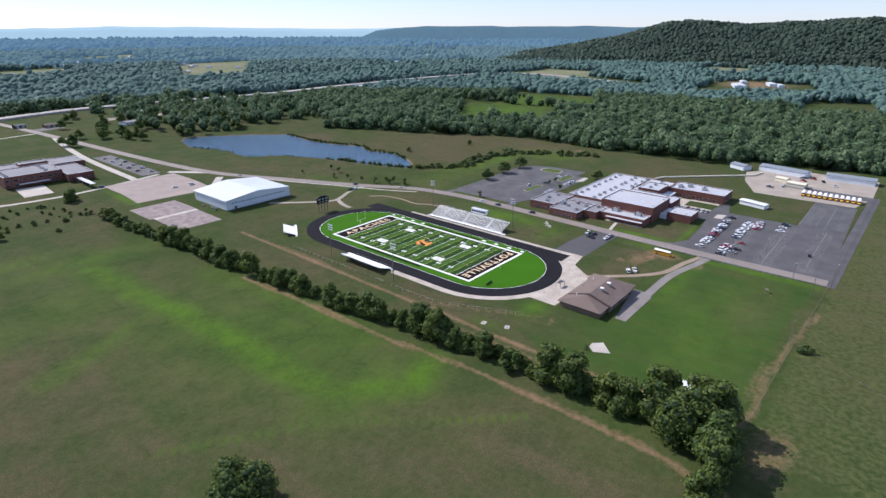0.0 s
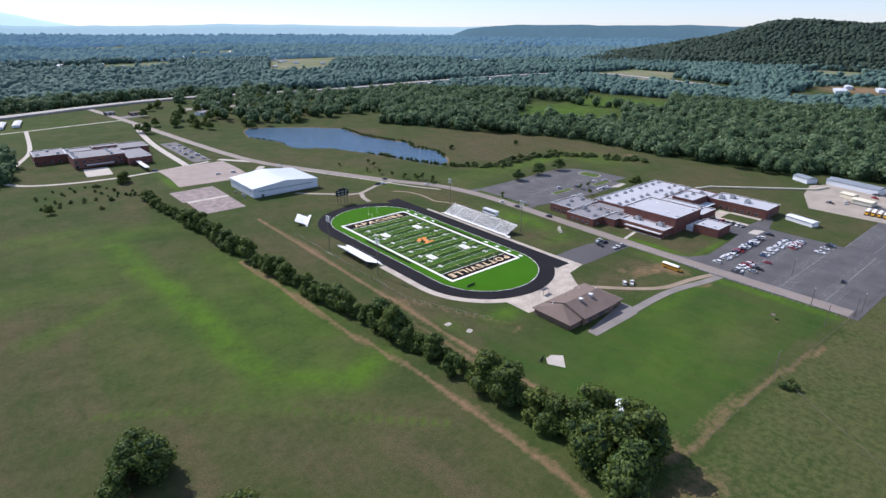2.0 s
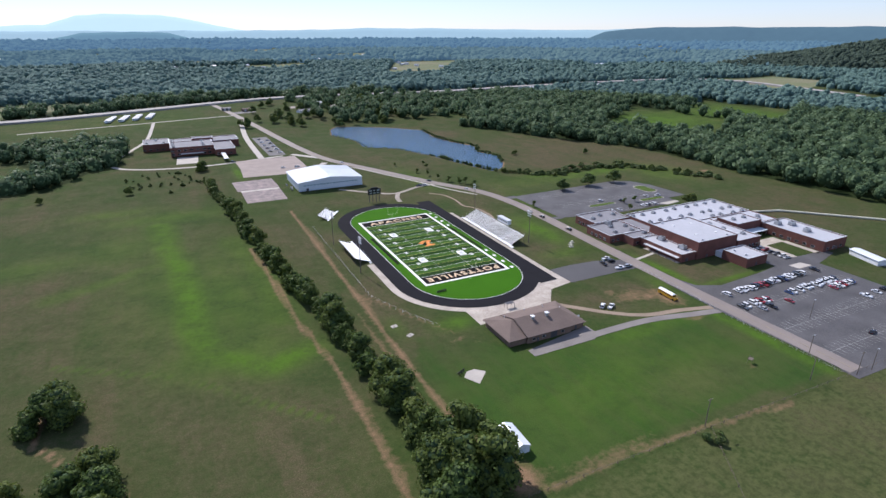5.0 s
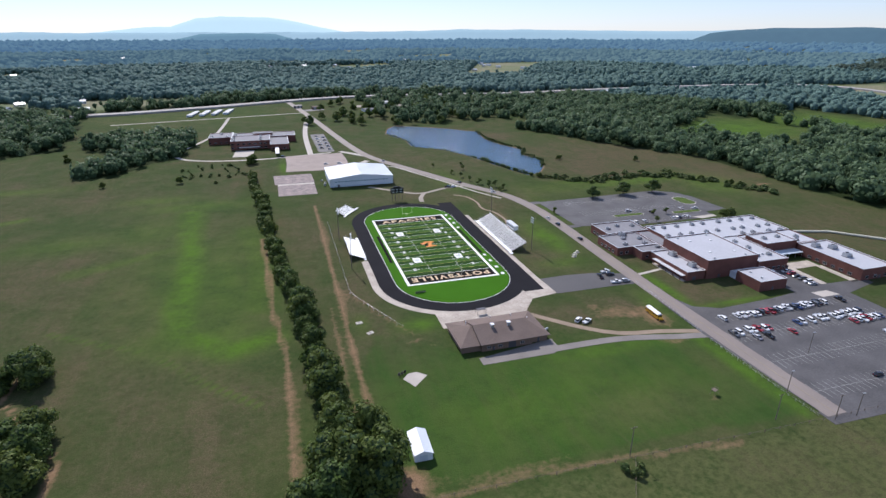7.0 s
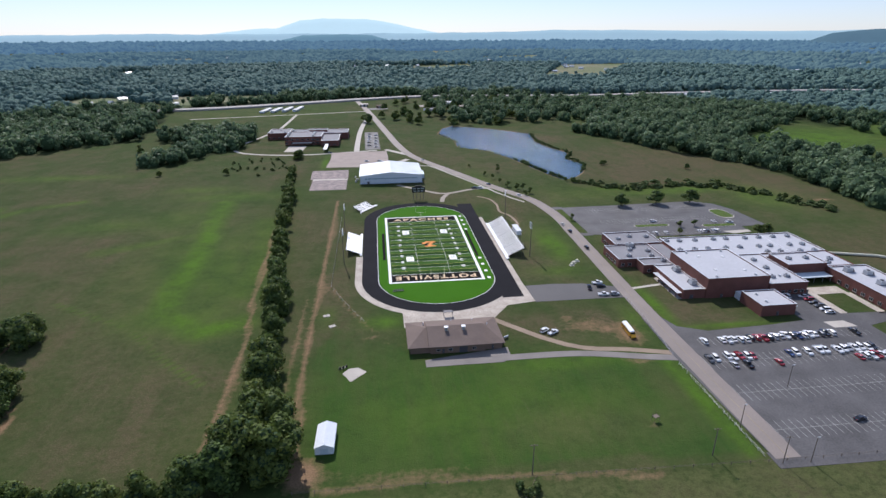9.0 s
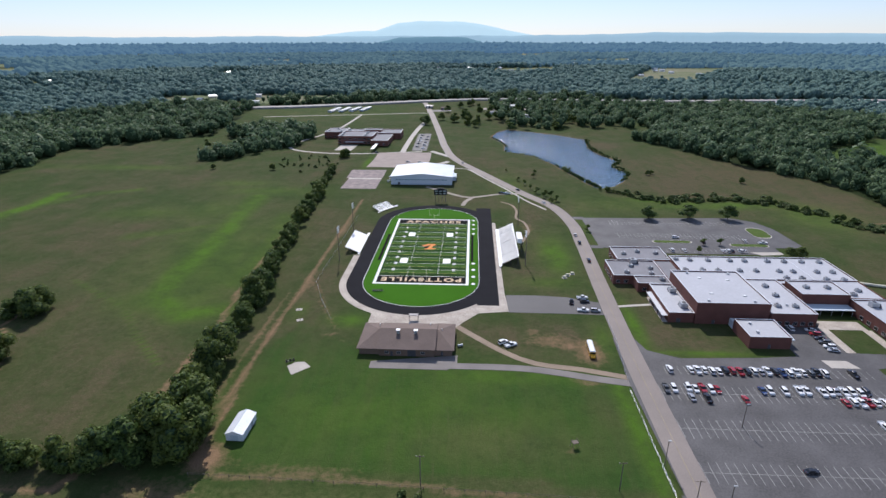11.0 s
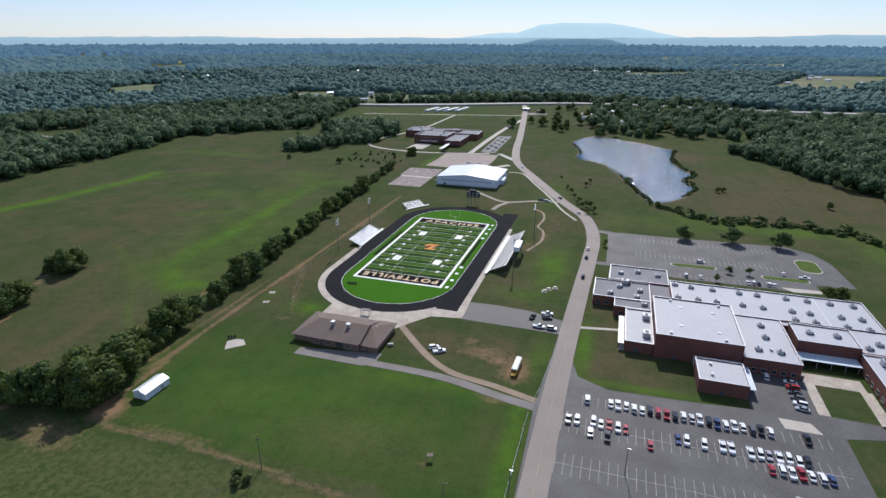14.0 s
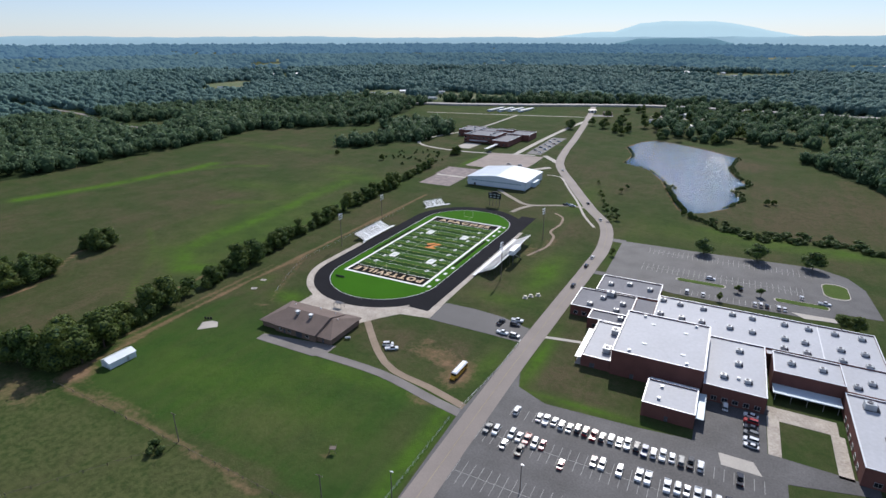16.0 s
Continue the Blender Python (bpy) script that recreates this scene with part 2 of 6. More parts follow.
def array_mesh(name, verts, faces, material):
    """A mesh from arrays of corners and of triangles or quads."""
    me = bpy.data.meshes.new(name)
    faces = np.asarray(faces, dtype=np.int32)
    n, k = faces.shape
    me.vertices.add(len(verts))
    me.vertices.foreach_set("co", np.asarray(verts, dtype=np.float32).ravel())
    me.loops.add(n * k)
    me.loops.foreach_set("vertex_index", faces.ravel())
    me.polygons.add(n)
    me.polygons.foreach_set("loop_start", np.arange(0, n * k, k, dtype=np.int32))
    me.update(calc_edges=True)
    me.validate()
    if material:
        me.materials.append(material)
    return me


# ---- lie of the land ----
POND = [(51, 398), (61, 440), (76, 462), (100, 448), (138, 420), (169, 385), (161, 330), (166, 294), (178, 258), (166, 230),
        (175, 204), (164, 172), (151, 153), (136, 145), (129, 165), (120, 200), (110, 242), (92, 284), (64, 306), (66, 350)]
WATER_Z = 1.0


def seg_dist(px, py, line, closed=False):
    """Distance of points to a polyline."""
    d = np.full(px.shape, 1e9)
    pts = line + [line[0]] if closed else line
    for (ax, ay), (bx, by) in zip(pts[:-1], pts[1:]):
        dx, dy = bx - ax, by - ay
        t = np.clip(((px - ax) * dx + (py - ay) * dy) / (dx * dx + dy * dy), 0, 1)
        d = np.minimum(d, np.hypot(px - ax - t * dx, py - ay - t * dy))
    return d


def inside(px, py, poly):
    r = np.zeros(px.shape, bool)
    for (ax, ay), (bx, by) in zip(poly, poly[1:] + poly[:1]):
        if ay == by:
            continue
        r ^= ((ay > py) != (by > py)) & (px < (bx - ax) * (py - ay) / (by - ay) + ax)
    return r


def land(px, py):
    px, py = np.asarray(px, float), np.asarray(py, float)
    far = np.hypot(np.maximum(np.abs(px) - 380, 0), np.maximum(py - 110, 0) + np.maximum(-py - 330, 0))
    z = np.interp(far, [0, 20, 300, 600, 1400, 2500, 4600], [0, 0, 3, 11, 24, 40, 75])
    d = seg_dist(px, py, POND, True)
    s = np.where(inside(px, py, POND), -d, d)
    near = np.clip(s / 60, 0, 1)
    z = z * near + 1.5 * (1 - near)
    return z - np.clip((1.5 - s) / 4, 0, 1) * 1.4


def lie(x, y):
    return float(land(np.array([x]), np.array([y]))[0])

# ---- ground: one sheet to the horizon ----
ROAD = [(-62, 712), (-40, 580), (-16, 408), (-6, 330), (8, 262), (38, 196), (69, 132), (90, 92), (98, 50), (98, 10), (96.5, -40), (95.5, -78), (94.8, -108), (94.5, -150), (94.5, -201)]
DIRT_LINES = [([(-62, 105), (-61, 44), (-62, -26), (-61, -66), (-62.5, -100), (-61.5, -150), (-58, -194)], 1.7, 0.66),
              ([(-66.5, -70), (-67, -110), (-66.5, -160), (-64, -190)], 1.5, 0.42),
              ([(-100, 40), (-96, -20), (-95, -60), (-90, -100), (-88, -140), (-88, -175), (-94, -205), (-116, -206)], 1.7, 0.62),
              ([(-60, -194), (-48, -197), (-20, -196), (2, -197.5), (30, -200), (52, -203)], 1.6, 0.52), ([(-52, -190), (-30, -194), (-6, -194)], 2.6, 0.3),
              ([(-190, -88), (-188, -112), (-170, -135), (-160, -150), (-158, -175)], 1.0, 0.8),
              ([(-56, -58), (-48, -78), (-37, -100), (-28, -118)], 1.7, 0.36)]
DIRT_SPOTS = [(78, -121, 5, 9, 0.8), (62, -112, 10, 6, 0.6), (70, -116, 4, 3, 0.8), (55, -105, 3, 3, 0.6), (58, 22, 8, 16, 0.4), (-61, -60, 3, 10, 0.6), (-61, 30, 2.5, 25, 0.5), (-56, -190, 5, 6, 1.0),
              (74, -142, 8, 3, 0.5), (1150, 75, 75, 70, 0.75), (1110, 545, 90, 80, 0.8), (60, -181, 2.5, 2, 0.5), (66, 40, 5, 12, 0.4), (300, -215, 30, 5, 0.3), (320, 60, 9, 3, 0.8), (-36, -112, 5, 2, 0.5), (-66, -206, 14, 8, 0.5)]
LUSH = [(230, 104, 50, 9, 0.8), (280, 76, 20, 26, 0.7), (175, 112, 30, 7, 0.7), (500, 300, 90, 70, 0.9), (670, 300, 60, 70, 0.9), (-870, 600, 60, 80, 0.7), (-200, 590, 120, 50, 0.25), (-150, 128, 34, 12, 0.5), (-181, 152, 26, 9, 0.5), (-327, 208, 60, 8, 0.5), (-215, 60, 26, 14, 0.4), (-170, 70, 22, 30, 0.35), (-125, -80, 24, 16, 0.6), (-118, -20, 18, 70, 0.42), (-150, -10, 24, 60, 0.3),
        (78, -8, 8, 24, 1.0), (70, -50, 14, 6, 0.6), (40, -141, 30, 5, 0.7), (86, -110, 4, 12, 0.6), (102.5, -98, 2.5, 18, 1.2), (125, -119.8, 20, 2, 0.9),
        (-30, -98, 8, 5, 0.9), (-56, -90, 3, 8, 0.5), (200, 96, 50, 6, 0.6), (110, 60, 8, 40, 0.4), (-82, 240, 3, 26, 1.0), (60, 150, 10, 40, 0.4), (0, -165, 60, 25, 0.45), (150, 100, 40, 16, 0.4)]
LUSH_LINES = [([(-150, 110), (-146, 60), (-141, 30), (-137, -16), (-138, -50), (-132, -78), (-112, -97), (-96, -90)], 9, 0.95),
              ([(-350, -60), (-334, -10), (-326, 40), (-318, 80), (-320, 110)], 7, 1.3), ([(-318, 70), (-296, 110), (-262, 128)], 5, 0.55), ([(-200, 10), (-172, 24), (-146, 40)], 7, 0.45),
              ([(-190, -60), (-144, -90), (-122, -116), (-100, -138)], 1.1, 0.55), ([(-108, 60), (-102, -10), (-100, -60)], 11, 0.5), ([(84, -142), (84.5, -196)], 3.5, 1.0)]
DRY = [(0, 108, 40, 12, 0.7), (-52, -40, 10, 60, 0.6), (70, 60, 14, 40, 0.6), (62, -40, 12, 20, 0.4), (40, -110, 25, 12, 0.6), (-40, -112, 14, 14, 0.5), (-75, -20, 12, 90, 0.35), (110, 90, 60, 20, 0.5), (60, 220, 50, 80, 0.5), (-240, 20, 70, 60, 0.3), (-194, -10, 26, 26, 0.5), (-164, -92, 24, 16, 0.6), (-116, -142, 18, 20, 0.7), (-165, -24, 12, 24, 0.6), (-230, -60, 60, 40, 0.35), (-110, -150, 18, 45, 0.6), (-190, -170, 40, 30, 0.4), (-150, -200, 40, 14, 0.7), (250, 200, 80, 90, 1.0), (180, 340, 30, 30, 1.0), (310, 120, 40, 60, 0.9), (-140, -120, 40, 60, 0.5), (-250, -120, 80, 50, 0.35), (70, 20, 15, 30, 0.5), (40, -178, 40, 12, 0.55), (75, -160, 12, 14, 0.5),
       (66, -105, 14, 12, 0.7), (120, -105, 12, 10, 0.8), (150, -240, 160, 30, 0.6), (300, -60, 40, 60, 0.5), (-300, 200, 60, 60, 0.3), (30, -235, 60, 20, 0.2), (35, 110, 18, 12, 0.5), (-130, 180, 40, 30, 0.3)]
CLEAR = [[(-80, 520), (-340, 470), (-345, 610), (-200, 668), (-60, 716), (60, 730), (60, 560), (40, 470)],
         [(392, 285), (590, 440), (605, 250), (478, 172)], [(612, 360), (745, 420), (775, 262), (620, 185)],
         [(900, 150), (1190, 150), (1200, -20), (990, -80)], [(740, -70), (891, -60), (940, -160), (780, -175)],
         [(495, 1317), (716, 1490), (690, 1318), (409, 1114)], [(-907, 549), (-913, 700), (-817, 663), (-833, 519)],
         [(-539, 653), (-454, 731), (-333, 680), (-327, 640)], [(-981, 653), (-805, 690), (-805, 640), (-960, 620)], [(-650, 240), (-620, 300), (-560, 290), (-560, 220)],
         [(-120, 1500), (60, 1560), (90, 1440), (-80, 1420)], [(950, 240), (1040, 700), (1190, 640), (1050, 260)]]
# edges of the open ground round the site; woods stand outside
OPEN = [(-432, -400), (-429, 102), (-424, 197), (-440, 282), (-376, 349), (-312, 381), (-330, 470), (-335, 610), (-200, 668), (-60, 716), (58, 735), (285, 742), (300, 520), (262, 420), (225, 385),
        (259, 318), (300, 240), (346, 172), (350, 90), (346, 18), (352, -90), (380, -100), (400, -220), (520, -420)]


# fields far out among the woods
FIELDS = [[(393, 1110), (600, 1576), (862, 1580), (560, 1110)], [(335, 1880), (370, 2060), (740, 2190), (610, 1930)], [(86, 1345), (92, 1545), (295, 1610), (285, 1395)],
          [(2230, 2440), (2430, 2440), (2430, 2040), (2260, 2050)], [(1060, 1080), (1070, 1240), (1210, 1200), (1190, 1060)], [(1381, 160), (1390, 310), (1600, 300), (1590, 150)],
          [(-1440, 1120), (-1470, 1460), (-1330, 1500), (-1300, 1180)], [(-730, 1220), (-740, 1420), (-600, 1420), (-620, 1230)], [(-1040, 600), (-1000, 820), (-860, 830), (-880, 640)],
          [(-600, 660), (-560, 800), (-440, 800), (-470, 690)], [(-370, 690), (-420, 820), (-220, 800), (-190, 715)], [(940, 420), (980, 640), (1260, 660), (1250, 470)],
          [(1300, 1040), (1290, 1180), (1500, 1150), (1480, 1030)], [(2200, 3500), (2300, 3900), (2600, 3700), (2500, 3300)], [(-300, 1700), (-280, 1830), (20, 1840), (0, 1720)],
          [(-900, 1900), (-860, 2050), (-500, 2080), (-520, 1940)], [(60, 2400), (80, 2600), (420, 2620), (380, 2440)], [(-1700, 1500), (-1660, 1650), (-1420, 1680), (-1460, 1540)]]


def in_fields(px, py):
    r = np.zeros(np.shape(px), bool)
    for c in FIELDS:
        r |= inside(px, py, c)
    return r


def town(px, py):
    """Loosely built-up country: houses under scattered trees."""
    k = np.sin(0.0043 * px + 1.7 * np.sin(0.0061 * py)) + np.sin(0.0084 * py + 1.3 * np.sin(0.0039 * px + 2)) + 0.5 * np.sin(0.011 * px + 0.013 * py)
    return (k > 0.75) & (np.hypot(px, py) > 1150)


def wooded(px, py):
    """Where closed woodland stands."""
    w = ~inside(px, py, OPEN) & (py > -330) & ~in_fields(px, py)
    for c in CLEAR[1:]:
        w &= ~inside(px, py, c)
    w |= inside(px, py, [(-232, 238), (-205, 300), (-180, 328), (-178, 405), (-215, 430), (-275, 445), (-300, 400), (-250, 330), (-262, 250)])
    return w & (seg_dist(px + 18, py + 30, HIGHWAY) > np.where(px > -345, 48, 12)) & (seg_dist(px, py + 6, HIGHWAY2) > 24)


HIGHWAY = [(-900, 330), (-560, 500), (-411, 606), (-287, 636), (-174, 672), (-62, 714), (60, 746), (230, 736), (380, 724), (530, 736), (650, 737), (790, 732), (905, 716), (1000, 684), (1056, 622), (1066, 545), (1040, 420), (1012, 300)]
HIGHWAY2 = [(-1100, 250), (-820, 262), (-700, 230), (-560, 225)]


def axis(lo, hi, step, reach, two_sided=True):
    a = list(np.arange(lo, hi + 0.1, step))
    s, x = step, hi
    while x < reach:
        s = min(s * 1.22, 34.0) if x < 2400 and s < 34.1 else s * 1.3
        x += s
        a.append(x)
    s, x = step, lo
    while x > -reach:
        s = min(s * 1.22, 34.0) if two_sided and x > -2000 and s < 34.1 else s * 1.3
        x -= s
        a.insert(0, x)
    return np.array(a)


gx, gy = np.meshgrid(axis(-440, 380, 2.7, 4600), axis(-330, 480, 2.7, 4600, False))
px, py = gx.ravel(), gy.ravel()
nx = gx.shape[1]
idx = np.arange(gx.size).reshape(gx.shape)
quads = np.stack([idx[:-1, :-1], idx[:-1, 1:], idx[1:, 1:], idx[1:, :-1]], -1).reshape(-1, 4)
gz = land(px, py) - 0.02


def spots(rows):
    s = np.zeros(px.shape)
    for x, y, rx, ry, k in rows:
        s = np.maximum(s, k * np.exp(-(((px - x) / rx) ** 2 + ((py - y) / ry) ** 2) * 0.7))
    return s


dirt = spots(DIRT_SPOTS)
for line, wide, k in DIRT_LINES:
    dirt = np.maximum(dirt, k * np.clip(1.6 - seg_dist(px, py, line) / wide, 0, 1))
lush, dry = spots(LUSH), spots(DRY)
for line, wide, k in LUSH_LINES:
    lush = np.maximum(lush, k * np.exp(-(seg_dist(px, py, line) / wide) ** 2))
mown = (inside(px, py, [(-55, -192), (88, -196), (88, -142), (40, -136), (-14, -134), (-24, -120), (-50, -100), (-58, -120)])).astype(float)
dirt = np.maximum(dirt, 0.62 * np.clip(1.6 - seg_dist(px, py, POND, True) / 1.9, 0, 1))
wood_shade = (wooded(px, py) & ~town(px, py)).astype(float)
pale = in_fields(px, py).astype(float)
rough = ((py < -203) & (px > -70)).astype(float)
ground_mesh = array_mesh("ground", np.stack([px, py, gz], 1), quads, None)
for key, val in (("dirt", dirt), ("lush", lush), ("dry", dry), ("mown", mown), ("wood", wood_shade), ("pale", pale), ("rough", rough)):
    at = ground_mesh.attributes.new(key, "FLOAT", "POINT")
    at.data.foreach_set("value", val.astype(np.float32))


def grass_material():
    """Pasture, mown grass, dry grass, clay and forest floor darkened for canopy shade, blended by what grows where and
    broken up by noise.
    """
    m = bpy.data.materials.new("pasture")
    m.use_nodes = True
    n, l = m.node_tree.nodes, m.node_tree.links
    p = n["Principled BSDF"]
    p.inputs["Roughness"].default_value, p.inputs["Specular IOR Level"].default_value = 0.95, 0.05
    tc = n.new("ShaderNodeTexCoord")

    def noise_tex(scale, detail=5, rough_=0.55, stretch=None, turn=0.0):
        t = n.new("ShaderNodeTexNoise")
        t.inputs["Scale"].default_value, t.inputs["Detail"].default_value, t.inputs["Roughness"].default_value = scale, detail, rough_
        if stretch:
            mp = n.new("ShaderNodeMapping")
            mp.inputs["Scale"].default_value = stretch
            mp.inputs["Rotation"].default_value = (0, 0, radians(turn))
            l.new(tc.outputs["Object"], mp.inputs[0]); l.new(mp.outputs[0], t.inputs["Vector"])
        else:
            l.new(tc.outputs["Object"], t.inputs["Vector"])
        return t.outputs[0]

    def ramp(src, lo, hi):
        r = n.new("ShaderNodeMapRange")
        r.inputs[1].default_value, r.inputs[2].default_value = lo, hi
        l.new(src, r.inputs[0])
        return r.outputs[0]

    def op(kind, a, b):
        q = n.new("ShaderNodeMath"); q.operation = kind
        for i, s in enumerate((a, b)):
            if isinstance(s, float):
                q.inputs[i].default_value = s
            else:
                l.new(s, q.inputs[i])
        return q.outputs[0]

    def blend(fac, a, b):
        x = n.new("ShaderNodeMixRGB")
        for i, s in enumerate((fac, a, b)):
            if isinstance(s, float):
                x.inputs[i].default_value = s
            elif isinstance(s, tuple):
                x.inputs[i].default_value = (*s, 1)
            else:
                l.new(s, x.inputs[i])
        return x.outputs[0]

    def attr(name):
        a = n.new("ShaderNodeAttribute"); a.attribute_name = name
        return a.outputs["Fac"]

    big, mid, fine, tiny = noise_tex(0.011), noise_tex(0.05, 6), noise_tex(0.45, 6, 0.65), noise_tex(2.2, 4, 0.7)
    drag = noise_tex(0.03, 5, 0.6, (4.0, 0.35, 1.0))
    green = blend(ramp(op("ADD", op("MULTIPLY", fine, 0.6), op("MULTIPLY", mid, 0.5)), 0.42, 0.68), GRASS, GRASS2)
    d = op("ADD", ramp(op("ADD", op("MULTIPLY", big, 0.6), op("MULTIPLY", mid, 0.5)), 0.47, 0.72), attr("dry"))
    d = op("MULTIPLY", d, ramp(op("ADD", fine, op("MULTIPLY", drag, 0.6)), 0.45, 0.95))
    c = blend(ramp(d, 0.06, 0.95), green, blend(ramp(tiny, 0.35, 0.65), DRYGRASS, DRYGRASS2))
    mow = blend(ramp(op("ADD", op("MULTIPLY", mid, 0.35), op("MULTIPLY", drag, 0.7)), 0.42, 0.64), MOWN, GRASS2)
    c = blend(op("MULTIPLY", attr("mown"), ramp(op("SUBTRACT", 1.1, op("MULTIPLY", attr("dry"), 1.2)), 0.2, 0.9)), c, mow)
    c = blend(op("MULTIPLY", attr("lush"), ramp(op("ADD", mid, op("MULTIPLY", fine, 0.5)), 0.44, 0.82)), c, LUSHGRASS)
    c = blend(op("MULTIPLY", attr("rough"), ramp(fine, 0.42, 0.62)), c, ROUGHGRASS)
    dirt_f = ramp(op("ADD", op("MULTIPLY", attr("dirt"), 1.25), op("ADD", op("MULTIPLY", fine, 1.0), op("MULTIPLY", mid, 0.7))), 1.15, 1.75)
    c = blend(dirt_f, c, blend(ramp(tiny, 0.3, 0.7), CLAY, CLAY2))
    c = blend(op("MULTIPLY", attr("pale"), 0.85), c, blend(ramp(big, 0.4, 0.6), PALE, PALE2))
    scratch = noise_tex(0.35, 4, 0.7, (2.6, 0.22, 1.0), 24.0)
    clump = noise_tex(0.16, 5, 0.7)
    c = blend(op("MULTIPLY", ramp(scratch, 0.56, 0.74), op("MULTIPLY", ramp(big, 0.35, 0.6), 0.4)), c, DRYGRASS)
    c = blend(op("MULTIPLY", ramp(clump, 0.45, 0.70), 0.5), c, blend(0.6, c, (0.022, 0.034, 0.010)))
    # near-black green under the woods: canopy shade put into the ground colour
    c = blend(attr("wood"), c, FLOOR_SHADE)
    c = blend(ramp(tiny, 0.2, 0.85), c, blend(0.55, c, (0.02, 0.03, 0.01)))
    l.new(c, p.inputs["Base Color"])
    b = n.new("ShaderNodeBump"); b.inputs["Strength"].default_value, b.inputs["Distance"].default_value = 0.5, 0.5
    l.new(op("ADD", fine, tiny), b.inputs["Height"]); l.new(b.outputs[0], p.inputs["Normal"])
    return m


PALE, PALE2 = (0.20, 0.235, 0.13), (0.28, 0.27, 0.18)
GRASS, GRASS2, MOWN, LUSHGRASS = (0.040, 0.068, 0.019), (0.061, 0.083, 0.027), (0.037, 0.080, 0.017), (0.080, 0.165, 0.016)
DRYGRASS, DRYGRASS2, ROUGHGRASS = (0.134, 0.104, 0.064), (0.074, 0.064, 0.034), (0.098, 0.112, 0.042)
CLAY, CLAY2, FLOOR_SHADE = (0.31, 0.19, 0.115), (0.22, 0.15, 0.095), (0.018, 0.030, 0.010)
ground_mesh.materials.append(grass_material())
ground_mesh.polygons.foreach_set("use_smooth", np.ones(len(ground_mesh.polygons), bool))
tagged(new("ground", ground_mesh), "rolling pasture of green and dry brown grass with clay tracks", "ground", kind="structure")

# ---- pond ----
def water_material():
    m = bpy.data.materials.new("pond_water")
    m.use_nodes = True
    n, l = m.node_tree.nodes, m.node_tree.links
    p = n["Principled BSDF"]
    p.inputs["Base Color"].default_value = (0.05, 0.105, 0.165, 1)
    p.inputs["Roughness"].default_value, p.inputs["IOR"].default_value, p.inputs["Specular IOR Level"].default_value = 0.12, 1.33, 0.9
    tc, a, b = n.new("ShaderNodeTexCoord"), n.new("ShaderNodeTexNoise"), n.new("ShaderNodeBump")
    a.inputs["Scale"].default_value, a.inputs["Detail"].default_value = 0.38, 8
    b.inputs["Strength"].default_value, b.inputs["Distance"].default_value = 0.9, 1.8
    l.new(tc.outputs["Object"], a.inputs["Vector"]); l.new(a.outputs[0], b.inputs["Height"]); l.new(b.outputs[0], p.inputs["Normal"])
    return m


M_WATER = water_material()
b = Build()
cxy = (115, 300)
b.poly([(cxy[0] + (x - cxy[0]) * 1.05, cxy[1] + (y - cxy[1]) * 1.03, WATER_Z) for x, y in POND[::-1]])
tagged(part("water", b, M_WATER), "blue rippled water of a farm pond", "pond", kind="structure")


# ---- roads and paving ----
def strip(line, width, lift=0.06, step=6.0, deep=0.5):
    """A ribbon of paving that follows the land."""
    pts = [Vector(p) for p in line]
    fine_pts = []
    for i in range(len(pts) - 1):
        p0, p1, p2, p3 = pts[max(i - 1, 0)], pts[i], pts[i + 1], pts[min(i + 2, len(pts) - 1)]
        k = max(1, int((p2 - p1).length / step))
        for j in range(k):
            t = j / k
            fine_pts.append(0.5 * (2 * p1 + (p2 - p0) * t + (2 * p0 - 5 * p1 + 4 * p2 - p3) * t * t + (3 * p1 - p0 - 3 * p2 + p3) * t ** 3))
    fine_pts.append(pts[-1])
    out = Build()
    left, right = [], []
    for i, q in enumerate(fine_pts):
        d = (fine_pts[min(i + 1, len(fine_pts) - 1)] - fine_pts[max(i - 1, 0)]).normalized()
        nrm = Vector((-d.y, d.x)) * width / 2
        for side, s in ((left, 1), (right, -1)):
            x, y = q.x + s * nrm.x, q.y + s * nrm.y
            side.append((x, y, lie(x, y) + lift))
    n = len(left)
    out.v = left + right + [(x, y, z - deep) for x, y, z in left + right]
    for i in range(n - 1):
        out.f.append((i, n + i, n + i + 1, i + 1))
        out.f.append((i, i + 1, 2 * n + i + 1, 2 * n + i))
        out.f.append((n + i + 1, n + i, 3 * n + i, 3 * n + i + 1))
    return out


def slab(name, pts, material, label, category="paving", z=0.0, thick=0.06):
    base = lie(sum(p[0] for p in pts) / len(pts), sum(p[1] for p in pts) / len(pts)) + z
    q = Build().prism(pts, base - 0.4, base + thick)
    return tagged(part(name, q, material), label, category, kind="structure")


tagged(part("road", strip(ROAD, 8.6, 0.07), M_ROAD), "worn two-lane campus road, pale grey-brown asphalt", "road", kind="structure")
tagged(part("road_marking", strip(ROAD, 0.22, 0.095), mat("faded_yellow_paint", (0.26, 0.22, 0.15), 0.85, 0, 0.3, 0.3, 3)), "faded yellow centre line of the road", "road marking", kind="structure")
tagged(part("highway", strip(HIGHWAY, 17, 2.6, 20, 3.4), M_HIGHWAY), "pale highway crossing the wooded plain", "road", kind="structure")
tagged(part("highway", strip(HIGHWAY2, 7, 0.25, 20), M_ROAD), "pale country highway among trees", "road", kind="structure")
tagged(part("road", strip([(-52, 292), (-51, 400), (-46, 478), (-38, 545)], 6, 0.05), M_CONC), "pale concrete school driveway", "road", kind="structure")
